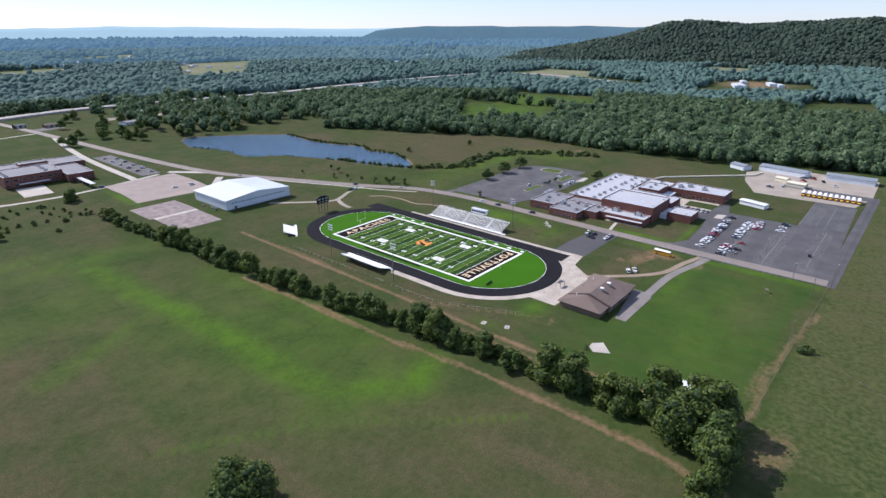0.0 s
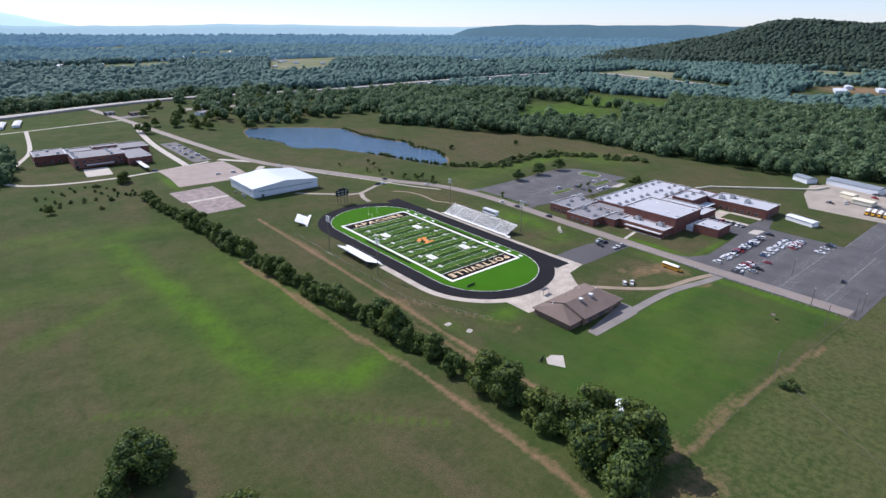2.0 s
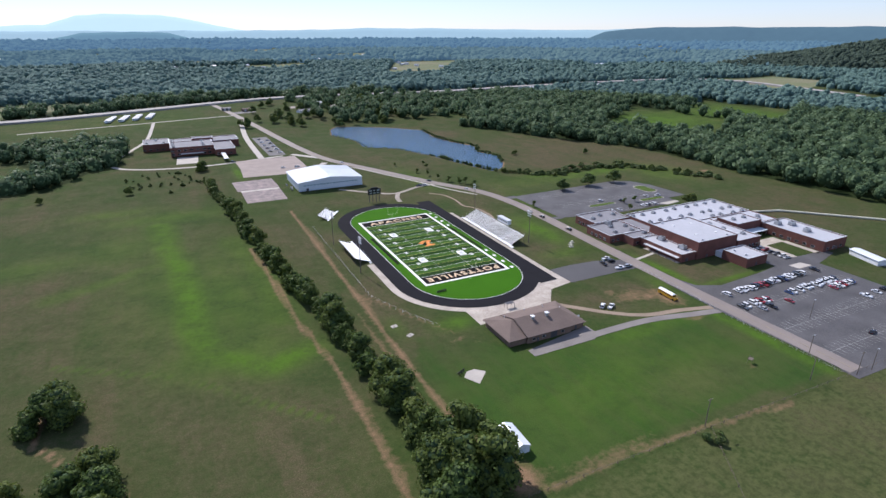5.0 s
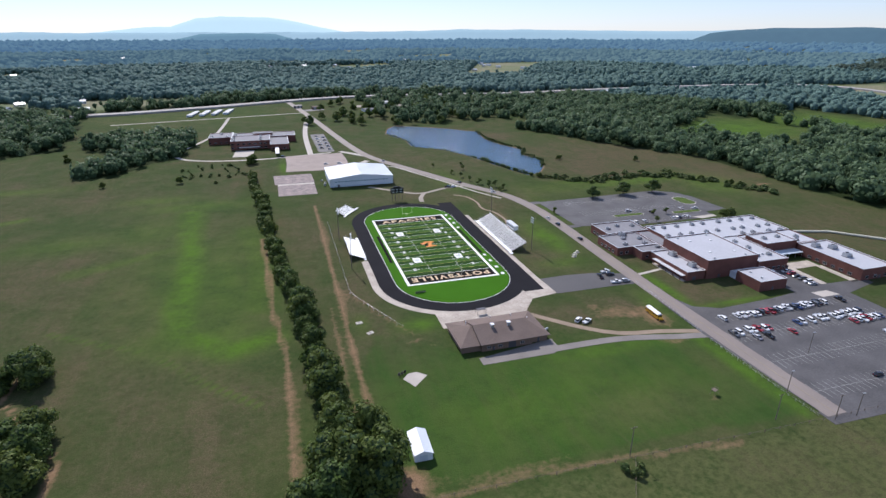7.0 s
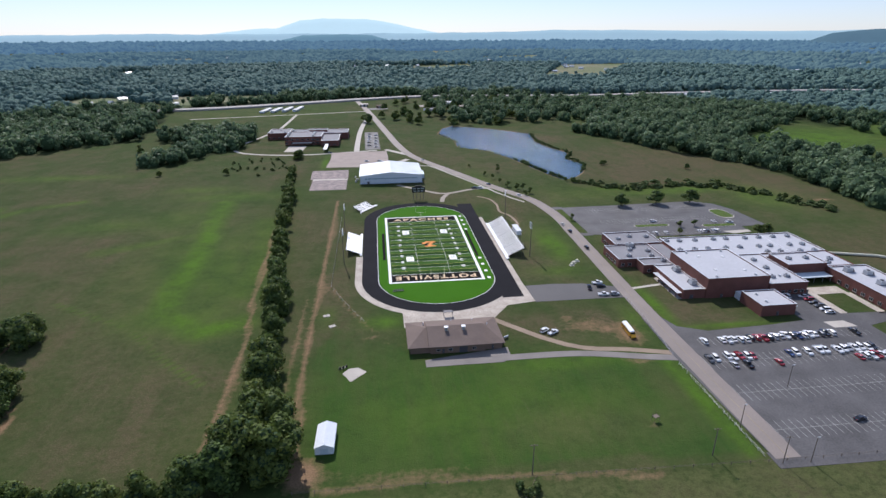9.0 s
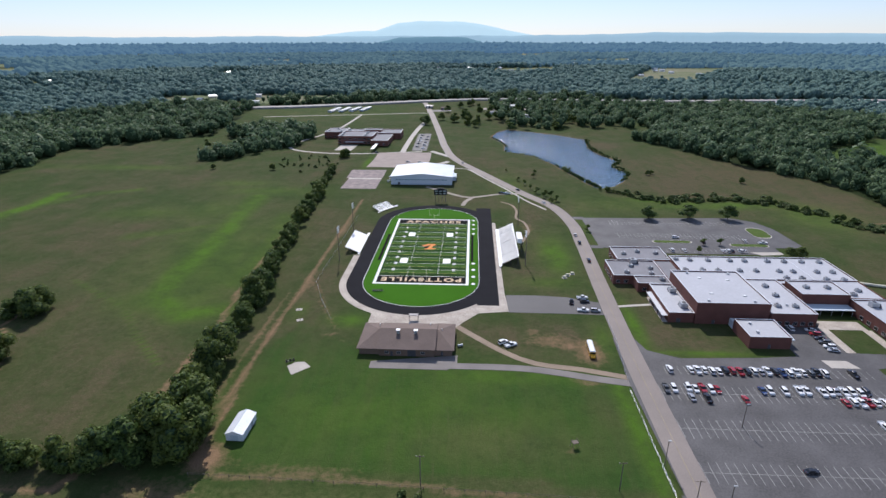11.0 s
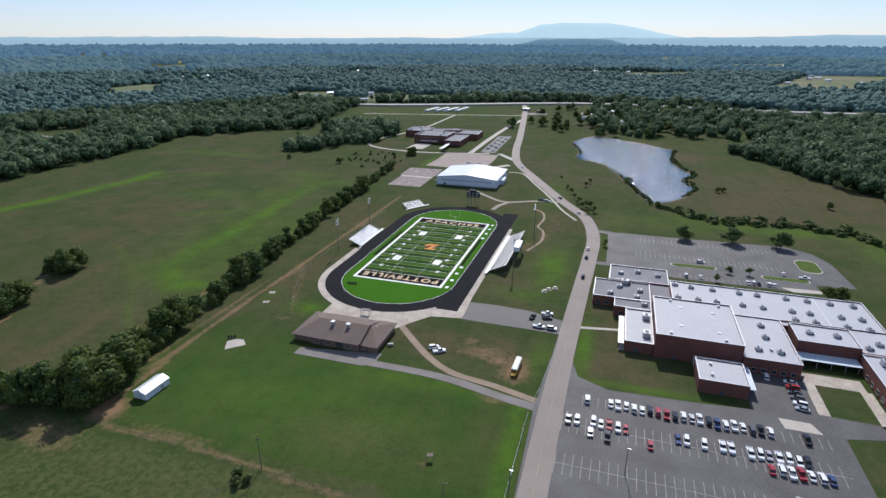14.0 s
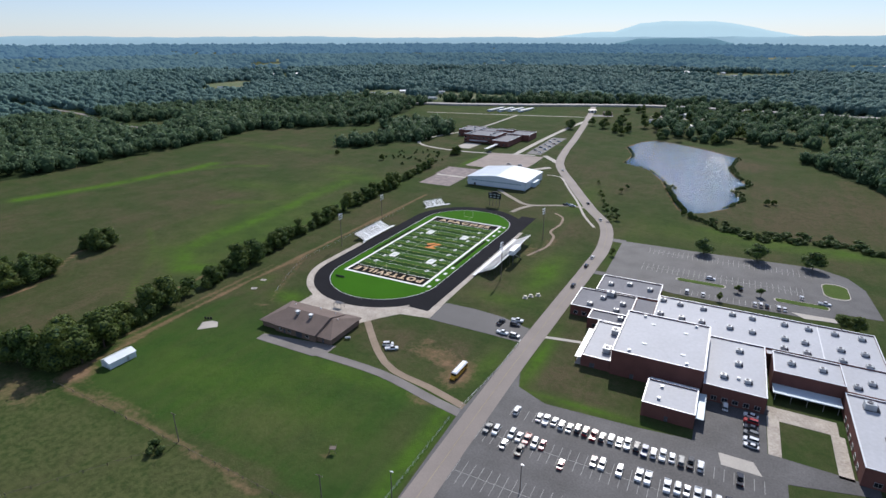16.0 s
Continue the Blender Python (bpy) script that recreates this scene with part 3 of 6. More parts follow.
tagged(part("road", strip([(-38, 588), (-110, 575), (-150, 567), (-300, 540)], 3.5, 0.05), M_CONC), "narrow pale lane across the meadow", "road", kind="structure")
tagged(part("road", strip([(-150, 567), (-158, 450), (-172, 395), (-190, 330), (-170, 296), (-110, 283), (-30, 297)], 4, 0.05), M_CONC), "service lane round the far school", "road", kind="structure")
tagged(part("road", strip([(6, 268), (-20, 300)], 6, 0.05), M_CONC), "short link road of pale asphalt", "road", kind="structure")
tagged(part("road", strip([(2, 248), (-16, 225)], 6, 0.05), M_CONC), "short link road of pale asphalt", "road", kind="structure")
tagged(part("road", strip([(-13, 148), (8, 128), (25, 116), (50, 127), (70, 129)], 3.5, 0.05), M_GRAVEL), "gravel service drive behind the scoreboard", "road", kind="structure")
tagged(part("road", strip([(28, 116), (22, 104), (20, 92)], 3.5, 0.055), M_GRAVEL), "gravel spur to the running track", "road", kind="structure")
tagged(part("road", strip([(19, -99), (40, -121), (54, -130.5), (72, -134), (90, -139)], 3.2, 0.03), M_DIRT), "clay and gravel cart track", "track", kind="structure")
tagged(part("pavement", strip([(50, 104), (58, 96), (61, 80), (59.5, 62), (64.5, 52), (66, 34), (63, 22), (60, 12)], 1.7, 0.03, 2.0), M_DIRT), "winding worn footpath behind the grandstand", "footpath", kind="structure")
tagged(part("pavement", strip([(8, 217), (22, 215), (40, 178), (58, 140), (71, 108), (84, 84)], 1.8, 0.05), M_CONC), "narrow concrete footpath in the grass", "footpath", kind="structure")
tagged(part("road", strip([(16, -134), (50, -134.5), (78, -140.5), (92, -143)], 4.2, 0.05), M_GREYGRAVEL), "grey gravel drive to the field house", "road", kind="structure")
slab("pavement", [(-13.5, -132), (-13.5, -137), (18, -137), (22, -134), (22, -126)], M_GREYGRAVEL, "grey gravel apron behind the field house")
slab("pavement", [(45, -67.5), (60, -67), (76, -68.5), (92, -74), (92, -87), (76, -86.4), (45.6, -86.3)], M_ASPH_DARK, "dark asphalt drive beside the stands", thick=0.05)
slab("car_park", [(107, 65), (150, 66), (215, 69), (228, 60), (234, 45), (236, 9), (217, 8), (216, -4), (145, -4), (108, 5)], M_ASPH, "grey asphalt car park with worn stripes", "car park")
slab("pavement", [(93, 67), (109, 67), (109, 61), (95, 61)], M_ASPH, "asphalt entrance lane", thick=0.055)
slab("pavement", [(96, 8), (110, 8), (110, 3), (96, 3)], M_ASPH, "asphalt entrance lane", thick=0.055)
slab("car_park", [(88.5, -142), (90, -108), (99, -108), (102, -118), (114, -123.6), (146, -121.8), (163, -119.8), (163, -90), (185, -90), (185, -116), (214, -117), (214, -122), (190, -128), (190, -171), (262, -171), (262, -198), (90, -200)],
     M_ASPH, "broad grey asphalt student car park", "car park")
slab("road", [(89, -198), (290, -202), (300, -140), (306, -140), (304, -209), (89, -205)], M_ASPH, "asphalt lane along the southern fence", "road", thick=0.05)
slab("yard", [(262, -128), (264, -196), (300, -204), (368, -204), (372, -128), (335, -105), (300, -112)], M_GRAVEL, "gravel bus yard", "yard", thick=0.04)
slab("pavement", [(171, -122.4), (181, -122.4), (183.4, -128), (172, -128)], M_CONC, "concrete pad beside the car park", thick=0.075)
slab("pavement", [(99, -76.5), (119, -73), (119, -75), (99, -78.5)], M_CONC, "concrete footpath to the school door")
slab("pavement", [(116.5, -66), (119, -66), (119, -92), (116.5, -92)], M_CONC, "concrete walk along the school front")
slab("pavement", [(185.2, -88), (206.5, -88), (206.5, -96), (189, -96), (189, -116), (185.2, -116)], M_PLAZA, "concrete courtyard walk")
slab("pavement", [(204, -96), (208, -96), (208, -118), (204, -118)], M_PLAZA, "concrete walk along the classroom wing")
tagged(part("car_park", strip([(-50, 219), (-48, 255), (-49, 291)], 60, 0.06), M_COURT), "faded pinkish-grey asphalt lot", "car park", kind="structure")
tagged(part("car_park", strip([(-34, 302), (-36, 412)], 17, 0.06), M_ASPH), "small grey school car park", "car park", kind="structure")
tagged(part("pavement", strip([(-122, 300), (-120, 333)], 20, 0.06), M_CONC), "concrete forecourt of the far school", "paving", kind="structure")
tagged(part("car_park", strip([(44, 634), (100, 632), (148, 626)], 20, 0.06), M_ROAD), "worn grey-brown lot beside the highway", "car park", kind="structure")
tagged(part("car_park", strip([(-44, 606), (-10, 616)], 18, 0.06), M_ASPH), "small asphalt lot by the road junction", "car park", kind="structure")
tagged(part("court", strip([(-73.5, 176), (-74.5, 208)], 34, 0.06), M_COURT2), "cracked grey tennis courts", "court", kind="structure")
tagged(part("court", strip([(-72.5, 139), (-72.5, 172)], 31, 0.06), M_COURT2), "cracked grey basketball court", "court", kind="structure")
tagged(part("pavement", strip([(-88, 174), (-57, 174)], 4, 0.075), M_CONC), "pale concrete strip between courts", "paving", kind="structure")


def rounded(x0, x1, y0, y1, r, n=5):
    out = []
    for cx, cy, a in ((x1 - r, y1 - r, 0), (x0 + r, y1 - r, 90), (x0 + r, y0 + r, 180), (x1 - r, y0 + r, 270)):
        for i in range(n):
            t = radians(a + 90 * i / (n - 1))
            out.append((cx + r * math.cos(t), cy + r * math.sin(t)))
    return out


M_LAWN = mat("island_lawn", (0.070, 0.105, 0.028), 0.95, 0, 0.25, 0.2, 2.0, 0.3, spec=0.05)
for pts in (rounded(144, 169, 14.5, 19, 2), rounded(191, 215, 9.5, 14.5, 2), rounded(214, 226, 26, 47, 5)):
    base = Build().prism(pts, 0.02, 0.16)
    ob = tagged(part("kerb", base, M_CONC), "grassed kerbed island in the car park", "kerb island", kind="structure")
    inner = [((x - sum(p[0] for p in pts) / len(pts)) * 0.94 + sum(p[0] for p in pts) / len(pts), (y - sum(p[1] for p in pts) / len(pts)) * 0.9 + sum(p[1] for p in pts) / len(pts)) for x, y in pts]
    part("lawn", Build().prism(inner, 0.1, 0.2), M_LAWN, ob)
slab("pavement", [(198, 0), (217, 1), (217, -3), (203, -5)], M_CONC, "pale concrete ramp", thick=0.08)


def stripes(rows, label):
    q = Build()
    for x0, y0, x1, y1 in rows:
        d = Vector((x1 - x0, y1 - y0)).normalized() * 0.075
        n_ = Vector((-d.y, d.x))
        q.poly([(x0 - n_.x, y0 - n_.y, 0.075), (x1 - n_.x, y1 - n_.y, 0.075), (x1 + n_.x, y1 + n_.y, 0.075), (x0 + n_.x, y0 + n_.y, 0.075)])
    tagged(part("parking_stripes", q, M_STRIPE), label, "parking stripes", kind="structure")


rows = []
for y0, y1, x0, x1 in ((-135.5, -130, 105, 186), (-152.5, -143, 99, 186), (-173, -163, 99, 186), (-193, -184, 99, 186), (-182, -173, 196, 250), (-197, -191, 196, 258)):
    x = x0
    while x <= x1:
        rows.append((x, y0, x, y1))
        x += 2.72
for y, x0, x1 in ((-147.8, 99, 186), (-168, 99, 186), (-188.5, 99, 186), (-171.4, 190, 252), (-186, 192, 252)):
    rows.append((x0, y, x1, y))
stripes(rows, "worn white bay stripes of the student car park")
rows = []
for y0, y1, x0, x1 in ((50, 60, 125, 212), (22, 33, 125, 205), (-2, 3.5, 148, 196)):
    x = x0
    while x <= x1:
        rows.append((x, y0, x, y1))
        x += 2.75
rows += [(125, 55, 212, 55), (125, 27.5, 205, 27.5)]
stripes(rows, "worn white bay stripes of the front car park")

# ---- stadium ----
stadium = thing("football_field", label="artificial-turf football field with black end zones inside a black running track", category="football field", kind="structure")


def oval(r, straight=51.0, n=28):
    top = [(r * math.cos(math.pi * i / n), straight + r * math.sin(math.pi * i / n)) for i in range(n + 1)]
    return top + [(-x, -y) for x, y in top]


def sheet(name, pts, z, material, label=""):
    return part(name, Build().prism(pts, z - 0.05, z), material, stadium, label)


def rect(x0, x1, y0, y1):
    return [(x0, y0), (x1, y0), (x1, y1), (x0, y1)]


track = thing("running_track", label="black rubber running track round the field", category="running track", kind="structure")
part("track_surface", Build().prism(oval(40.4), -0.2, 0.05), M_TRACK, track)
part("sprint_lane", Build().prism(rect(30.5, 41.4, -79.6, 85), -0.2, 0.055), M_TRACK, track)
q = Build()
for r in (31.6,):
    o, i = oval(r + 0.12), oval(r - 0.12)
    for k in range(len(o)):
        j = (k + 1) % len(o)
        q.poly([(*o[k], 0.10), (*o[j], 0.10), (*i[j], 0.10), (*i[k], 0.10)])
part("lane_line", q, M_LINE, track, "white inner kerb line")
# concrete apron: ring on the west and south, walk on the east
q = Build()
n = 40
for k in range(n):
    t0, t1 = (math.pi + (math.pi * 0.62) * k / n, math.pi + (math.pi * 0.62) * (k + 1) / n)
    q.hull([(r * math.cos(t), -51 + r * math.sin(t), -0.2) for r, t in ((40.0, t0), (44.2, t0), (44.2, t1), (40.0, t1))],
           [(r * math.cos(t), -51 + r * math.sin(t), 0.03) for r, t in ((40.0, t0), (44.2, t0), (44.2, t1), (40.0, t1))])
q.box(-44.2, -40, -51, -16, -0.2, 0.03)
tagged(part("pavement", q, M_PLAZA), "pale tan concrete apron round the running track", "paving", kind="structure")
slab("pavement", [(-20.5, -89), (-20.5, -104.5), (19, -104.5), (24, -97), (31, -88), (46, -85.5), (44.6, -66), (43.8, 50), (41, 50), (41, -79.6), (32, -79.6), (30, -78), (18, -86)], M_PLAZA, "stained tan concrete plaza and walk beside the track", thick=0.035)
# turf
sheet("turf_apron", oval(31.3), 0.08, M_TURF, "bright green artificial turf")
for k in range(20):
    y0 = -45.72 + k * 4.572
    sheet("turf_stripe", rect(-24.4, 24.4, y0, y0 + 4.572), 0.10, M_TURF_A if k % 2 else M_TURF_B)
for name, pts in (("west", rect(-25.9, -24.4, -56.4, 56.4)), ("east", rect(24.4, 25.9, -56.4, 56.4)), ("south", rect(-24.4, 24.4, -56.4, -54.9)), ("north", rect(-24.4, 24.4, 54.9, 56.4))):
    sheet("white_border", pts, 0.12, M_LINE, "broad white sideline border")
sheet("end_zone", rect(-24.4, 24.4, -54.9, -45.72), 0.11, M_BLACK, "black end zone with tan block letters")
sheet("end_zone", rect(-24.4, 24.4, 45.72, 54.9), 0.11, M_BLACK, "black end zone with tan block letters")
for k in range(21):
    y = -45.72 + k * 4.572
    w = 0.16 if k in (0, 20) else 0.07
    sheet("yard_line", rect(-24.2, 24.2, y - w, y + w), 0.125, M_LINE if k % 2 == 0 else M_YELLOW_LINE)
q = Build()
for x in (-8.5, 8.5):
    for k in range(100):
        y = -45.2 + k * 0.9144
        q.poly([(x - 0.35, y - 0.06, 0.128), (x + 0.35, y - 0.06, 0.128), (x + 0.35, y + 0.06, 0.128), (x - 0.35, y + 0.06, 0.128)])
tagged(part("hash_marks", q, M_LINE, stadium), kind="stuff")
for k in range(1, 10):
    y = -45.72 + k * 9.144
    for s in (-1, 1):
        q = Build()
        for d in (-0.95, 0.95):
            q.poly([(s * 17.2 + a, y + d + e, 0.13) for a, e in ((-0.9, -0.45), (0.9, -0.45), (0.9, 0.45), (-0.9, 0.45))])
        part("yard_number", q, M_LINE, stadium, "white yard number, two bars")
for x in (-12.7, 12.7):
    for y in (-23.2, 23.2):
        w = sheet("turf_emblem", rect(x - 2.2, x + 2.2, y - 3.4, y + 3.4), 0.135, M_LINE, "white rectangular turf emblem with grey marks")
        q = Build()
        for dx, dy, ax, ay in ((-0.5, 0.9, 1.0, 0.5), (0.4, -0.4, 1.2, 0.5), (0.0, -1.8, 0.7, 0.4), (0.9, 1.6, 0.35, 1.0), (-1.1, -0.9, 0.3, 1.0)):
            q.poly([(x + dx + a * ax, y + dy + e * ay, 0.14) for a, e in ((-1, -1), (1, -1), (1, 1), (-1, 1))])
        part("grey_mark", q, M_GALV, w)
for y in (-54.5, -45, -35.4, -26, 26, 35.6, 45.2, 54.4):
    sheet("sideline_marker", rect(27.5, 29.3, y - 1.2, y + 1.2), 0.10, M_LINE, "white yard marker beside the sideline")
for x0, x1 in ((-28.6, -26.9), (26.9, 28.4)):
    sheet("bench_mat", rect(x0, x1, -23, 23), 0.13, M_BLACK, "long black sideline mat")
# midfield emblem: a slanted block letter with a feathered head
q = Build()
q.poly([(x, y, 0.14) for x, y in ((-5.6, 3.4), (-4.2, 1.0), (-2.4, 0.6), (-0.8, 3.2), (1.2, 4.2), (1.0, 1.4), (-1.6, -3.6), (-3.2, -4.4), (-2.6, -6.0), (6.8, -5.0), (6.4, -3.2), (3.6, -3.0), (3.0, -0.6), (4.2, 2.6), (7.0, 5.0), (4.8, 7.2), (1.4, 6.6), (-0.6, 7.8), (-2.6, 5.2))][::-1])
q.v = [(x * 0.74, y * 0.74, z) for x, y, z in q.v]
emblem = part("midfield_emblem", q, M_ORANGE, stadium, "orange block-shaped emblem with black shading")
q = Build()
q.poly([(x, y, 0.15) for x, y in ((-3.8, -0.4), (-1.2, 1.6), (0.4, -1.6), (-1.4, -4.0), (-3.0, -2.6))][::-1])
q.poly([(x, y, 0.15) for x, y in ((-1.2, 4.9), (2.2, 5.6), (3.6, 4.4), (1.8, 4.6))][::-1])
q.v = [(x * 0.74, y * 0.74, z) for x, y, z in q.v]
part("black_shading", q, M_BLACK, emblem)


def writing(text, x, y, z, turn, height, width, material, name, label, fat=0.0):
    cu = bpy.data.curves.new(name, "FONT")
    cu.body, cu.align_x, cu.align_y, cu.size, cu.offset, cu.fill_mode = text, "CENTER", "CENTER", 1.0, fat, "FRONT"
    cu.space_character = 1.3
    cu.materials.append(material)
    ob = new(name, cu)
    bpy.context.view_layer.update()
    dx, dy = ob.dimensions.x, ob.dimensions.y
    ob.parent = stadium
    ob.matrix_basis = Matrix.Translation((x, y, z)) @ pose(0, 0, 0, 0, 0, turn) @ Matrix.Diagonal((width / dx, height / dy, 1, 1))
    return tagged(ob, label)


writing("APACHES", 0, 50.0, 0.13, 0, 5.0, 39, M_TAN, "end_zone_lettering", "tan block letters APACHES", 0.035)
writing("POTTSVILLE", 0, -50.0, 0.13, 180, 5.0, 44, M_TAN, "end_zone_lettering", "tan block letters POTTSVILLE", 0.035)


def goal_post(y, turn):
    t = thing("goal_post", 0, y, 0.08, turn, "pale yellow football goal post on a gooseneck", "goal post", "goal posts")
    part("gooseneck", Build().tube((0, -1.2, 0), (0, -1.2, 2.6), 0.09).tube((0, -1.2, 2.6), (0, 0, 3.05), 0.09), M_CREAM, t)
    part("crossbar", Build().tube((-3.55, 0, 3.05), (3.55, 0, 3.05), 0.06), M_CREAM, t)
    for x in (-3.55, 3.55):
        part("upright", Build().tube((x, 0, 3.05), (x, 0, 9.1), 0.05), M_CREAM, t)


goal_post(-56.9, 0)
goal_post(56.9, 180)


def bleachers(x, y, turn, length, rows, rise, run, first, label, aisles, ends=True):
    """Aluminium stand: planks and treads on steel frames; local +x climbs away from the field."""
    t = thing("bleachers", x, y, 0, turn, label, "bleachers", "stadium stands")
    for r in range(rows):
        z = first + r * rise
        part("seat_plank", Build().box(r * run + 0.22, r * run + run + 0.02, -length / 2, length / 2, z + 0.32, z + 0.38), M_ALU, t)
        part("tread", Build().box(r * run - 0.32, r * run + 0.34, -length / 2, length / 2, z, z + 0.05), M_ALU, t)
        part("riser", Build().box(r * run + 0.30, r * run + 0.33, -length / 2, length / 2, z - rise + 0.05, z), M_ALU, t)
    top = first + rows * rise
    k = int(length // 4)
    for i in range(k + 1):
        yy = -length / 2 + 0.15 + (length - 0.3) * i / k
        q = Build()
        for xx in (0.2, rows * run * 0.5, rows * run - 0.2):
            q.box(xx - 0.06, xx + 0.06, yy - 0.06, yy + 0.06, 0, first + xx / run * rise - 0.08)
        q.tube((0, yy, first - 0.1), (rows * run, yy, top - rise - 0.1), 0.07, n=6)
        part("support_frame", q, M_STEEL, t)
    for zz in (0.5, 1.05):
        part("back_rail", Build().tube((rows * run, -length / 2, top - rise + zz), (rows * run, length / 2, top - rise + zz), 0.03, n=6), M_GALV, t)
    for yy in (-length / 2, length / 2):
        part("end_rail", Build().tube((0, yy, first + 1.0), (rows * run, yy, top - rise + 1.05), 0.03, n=6), M_GALV, t)
    part("walkway", Build().box(-1.9, -0.3, -length / 2 - (4 if ends else 0), length / 2, first - 0.06, first), M_ALU, t)
    part("front_rail", Build().tube((-1.9, -length / 2, first + 1.05), (-1.9, length / 2, first + 1.05), 0.03, n=6), M_GALV, t)
    for s in (-1, 1):
        q = Build()
        for i in range(5):
            q.box(-1.9, -0.5, s * length / 2 + s * i * 0.5 - 0.28, s * length / 2 + s * i * 0.5 + 0.28, first - i * first / 5 - 0.06, first - i * first / 5)
        part("stair", q, M_ALU, t)
    for yy in aisles:
        q = Build()
        for r in range(0, rows - 2):
            q.box(r * run, r * run + run, yy - 0.6, yy + 0.6, first + r * rise + 0.02, first + r * rise + 0.3)
        part("aisle_step", q, M_ALU, t)
    return t


home = bleachers(45.2, 3.0, 0, 61, 14, 0.33, 0.68, 1.0, "large white aluminium home grandstand with press box", (-18, 2, 20))
visitor = bleachers(-42.8, 3.0, 180, 31, 10, 0.30, 0.74, 0.9, "white aluminium visitor bleachers beside the track", (-8, 8))
north = bleachers(-38.8, 79.8, 146, 16, 9, 0.28, 0.74, 0.6, "small white aluminium bleachers beyond the track curve", (0,))
press = thing("press_box", 56.6, -1, 0, 0, "small white press box on posts behind the home stand", "press box")
part("cabin", Build().box(-1.4, 1.4, -6, 6, 6.2, 8.9), M_WHITE, press)
part("roof", Build().box(-1.7, 1.7, -6.4, 6.4, 8.9, 9.1), M_COPING, press)
for k in range(6):
    part("window", Build().box(-1.43, -1.40, -5.7 + k * 1.95, -4.2 + k * 1.95, 7.1, 8.2), M_GLASS, press)
for x in (-1.2, 1.2):
    for y in (-5.6, 0, 5.6):
        part("post", Build().box(x - 0.1, x + 0.1, y - 0.1, y + 0.1, 0, 6.2), M_STEEL, press)
part("stair", Build().hull([(1.5, 6, 0), (2.6, 6, 0), (2.6, 6.3, 0), (1.5, 6.3, 0)], [(1.5, -4, 6.1), (2.6, -4, 6.1), (2.6, -3.7, 6.2), (1.5, -3.7, 6.2)]), M_GALV, press)

board = thing("scoreboard", 2, 101, 0, 0, "black scoreboard on four steel posts", "scoreboard")
part("panel", Build().box(-5.2, 5.2, -0.4, 0.4, 6.0, 10.5), M_BOARD, board)
part("top_panel", Build().box(-3.0, 3.0, -0.35, 0.35, 10.5, 11.6), M_BOARD, board)
for x in (-4.0, -1.4, 1.4, 4.0):
    part("post", Build().box(x - 0.16, x + 0.16, -0.16, 0.16, 0, 6.0), M_STEEL, board)
for x, z, w in ((-3.2, 9.2, 1.2), (3.2, 9.2, 1.2), (0, 9.2, 0.9), (-3.0, 7.2, 0.9), (0, 7.2, 0.9), (3.0, 7.2, 0.9)):
    part("display", Build().box(x - w, x + w, -0.43, -0.4, z - 0.45, z + 0.45), M_GALV, board)


def light_pole(x, y, turn, h=21.0):
    t = thing("stadium_light", x, y, 0, turn, "tall steel floodlight pole with lamp banks", "floodlight pole", "stadium floodlights")
    part("pole", Build().tube((0, 0, 0), (0, 0, h), 0.24, 0.13), M_POLE, t)
    for z in (h - 0.4, h - 1.8, h - 3.2):
        arm = part("crossarm", Build().box(-1.7, 1.7, -0.07, 0.07, z - 0.07, z + 0.07), M_GALV, t)
        for k in range(4):
            xx = -1.5 + k * 1.0
            part("floodlight", Build().tube((xx, -0.15, z + 0.25), (xx, -0.65, z + 0.1), 0.16, 0.34, 8), M_ALU, arm)


for x, y, s in ((-52.5, 24, 90), (-51, -25, 90), (59.5, 44, -90), (58.5, -27, -90)):
    light_pole(x, y, s)


# ---- buildings ----
def block(parent, x0, x1, y0, y1, h, wall, roof, par=0.45, name="wall", coping=True):
    """A flat-roofed wing: four walls with thickness, a roof deck, a parapet and its coping."""
    q = Build()
    for a in ((x0, x1, y0, y0 + 0.3), (x0, x1, y1 - 0.3, y1), (x0, x0 + 0.3, y0 + 0.3, y1 - 0.3), (x1 - 0.3, x1, y0 + 0.3, y1 - 0.3)):
        q.box(a[0], a[1], a[2], a[3], 0, h + par)
    part("wall", q, wall, parent)
    part("roof", Build().box(x0 + 0.3, x1 - 0.3, y0 + 0.3, y1 - 0.3, h - 0.4, h), roof, parent)
    if coping:
        q = Build()
        for a in ((x0 - 0.08, x1 + 0.08, y0 - 0.06, y0 + 0.32), (x0 - 0.08, x1 + 0.08, y1 - 0.36, y1 + 0.08), (x0 - 0.08, x0 + 0.36, y0 + 0.36, y1 - 0.36), (x1 - 0.36, x1 + 0.08, y0 + 0.36, y1 - 0.36)):
            q.box(a[0], a[1], a[2], a[3], h + par, h + par + 0.14)
        part("coping", q, M_COPING, parent)


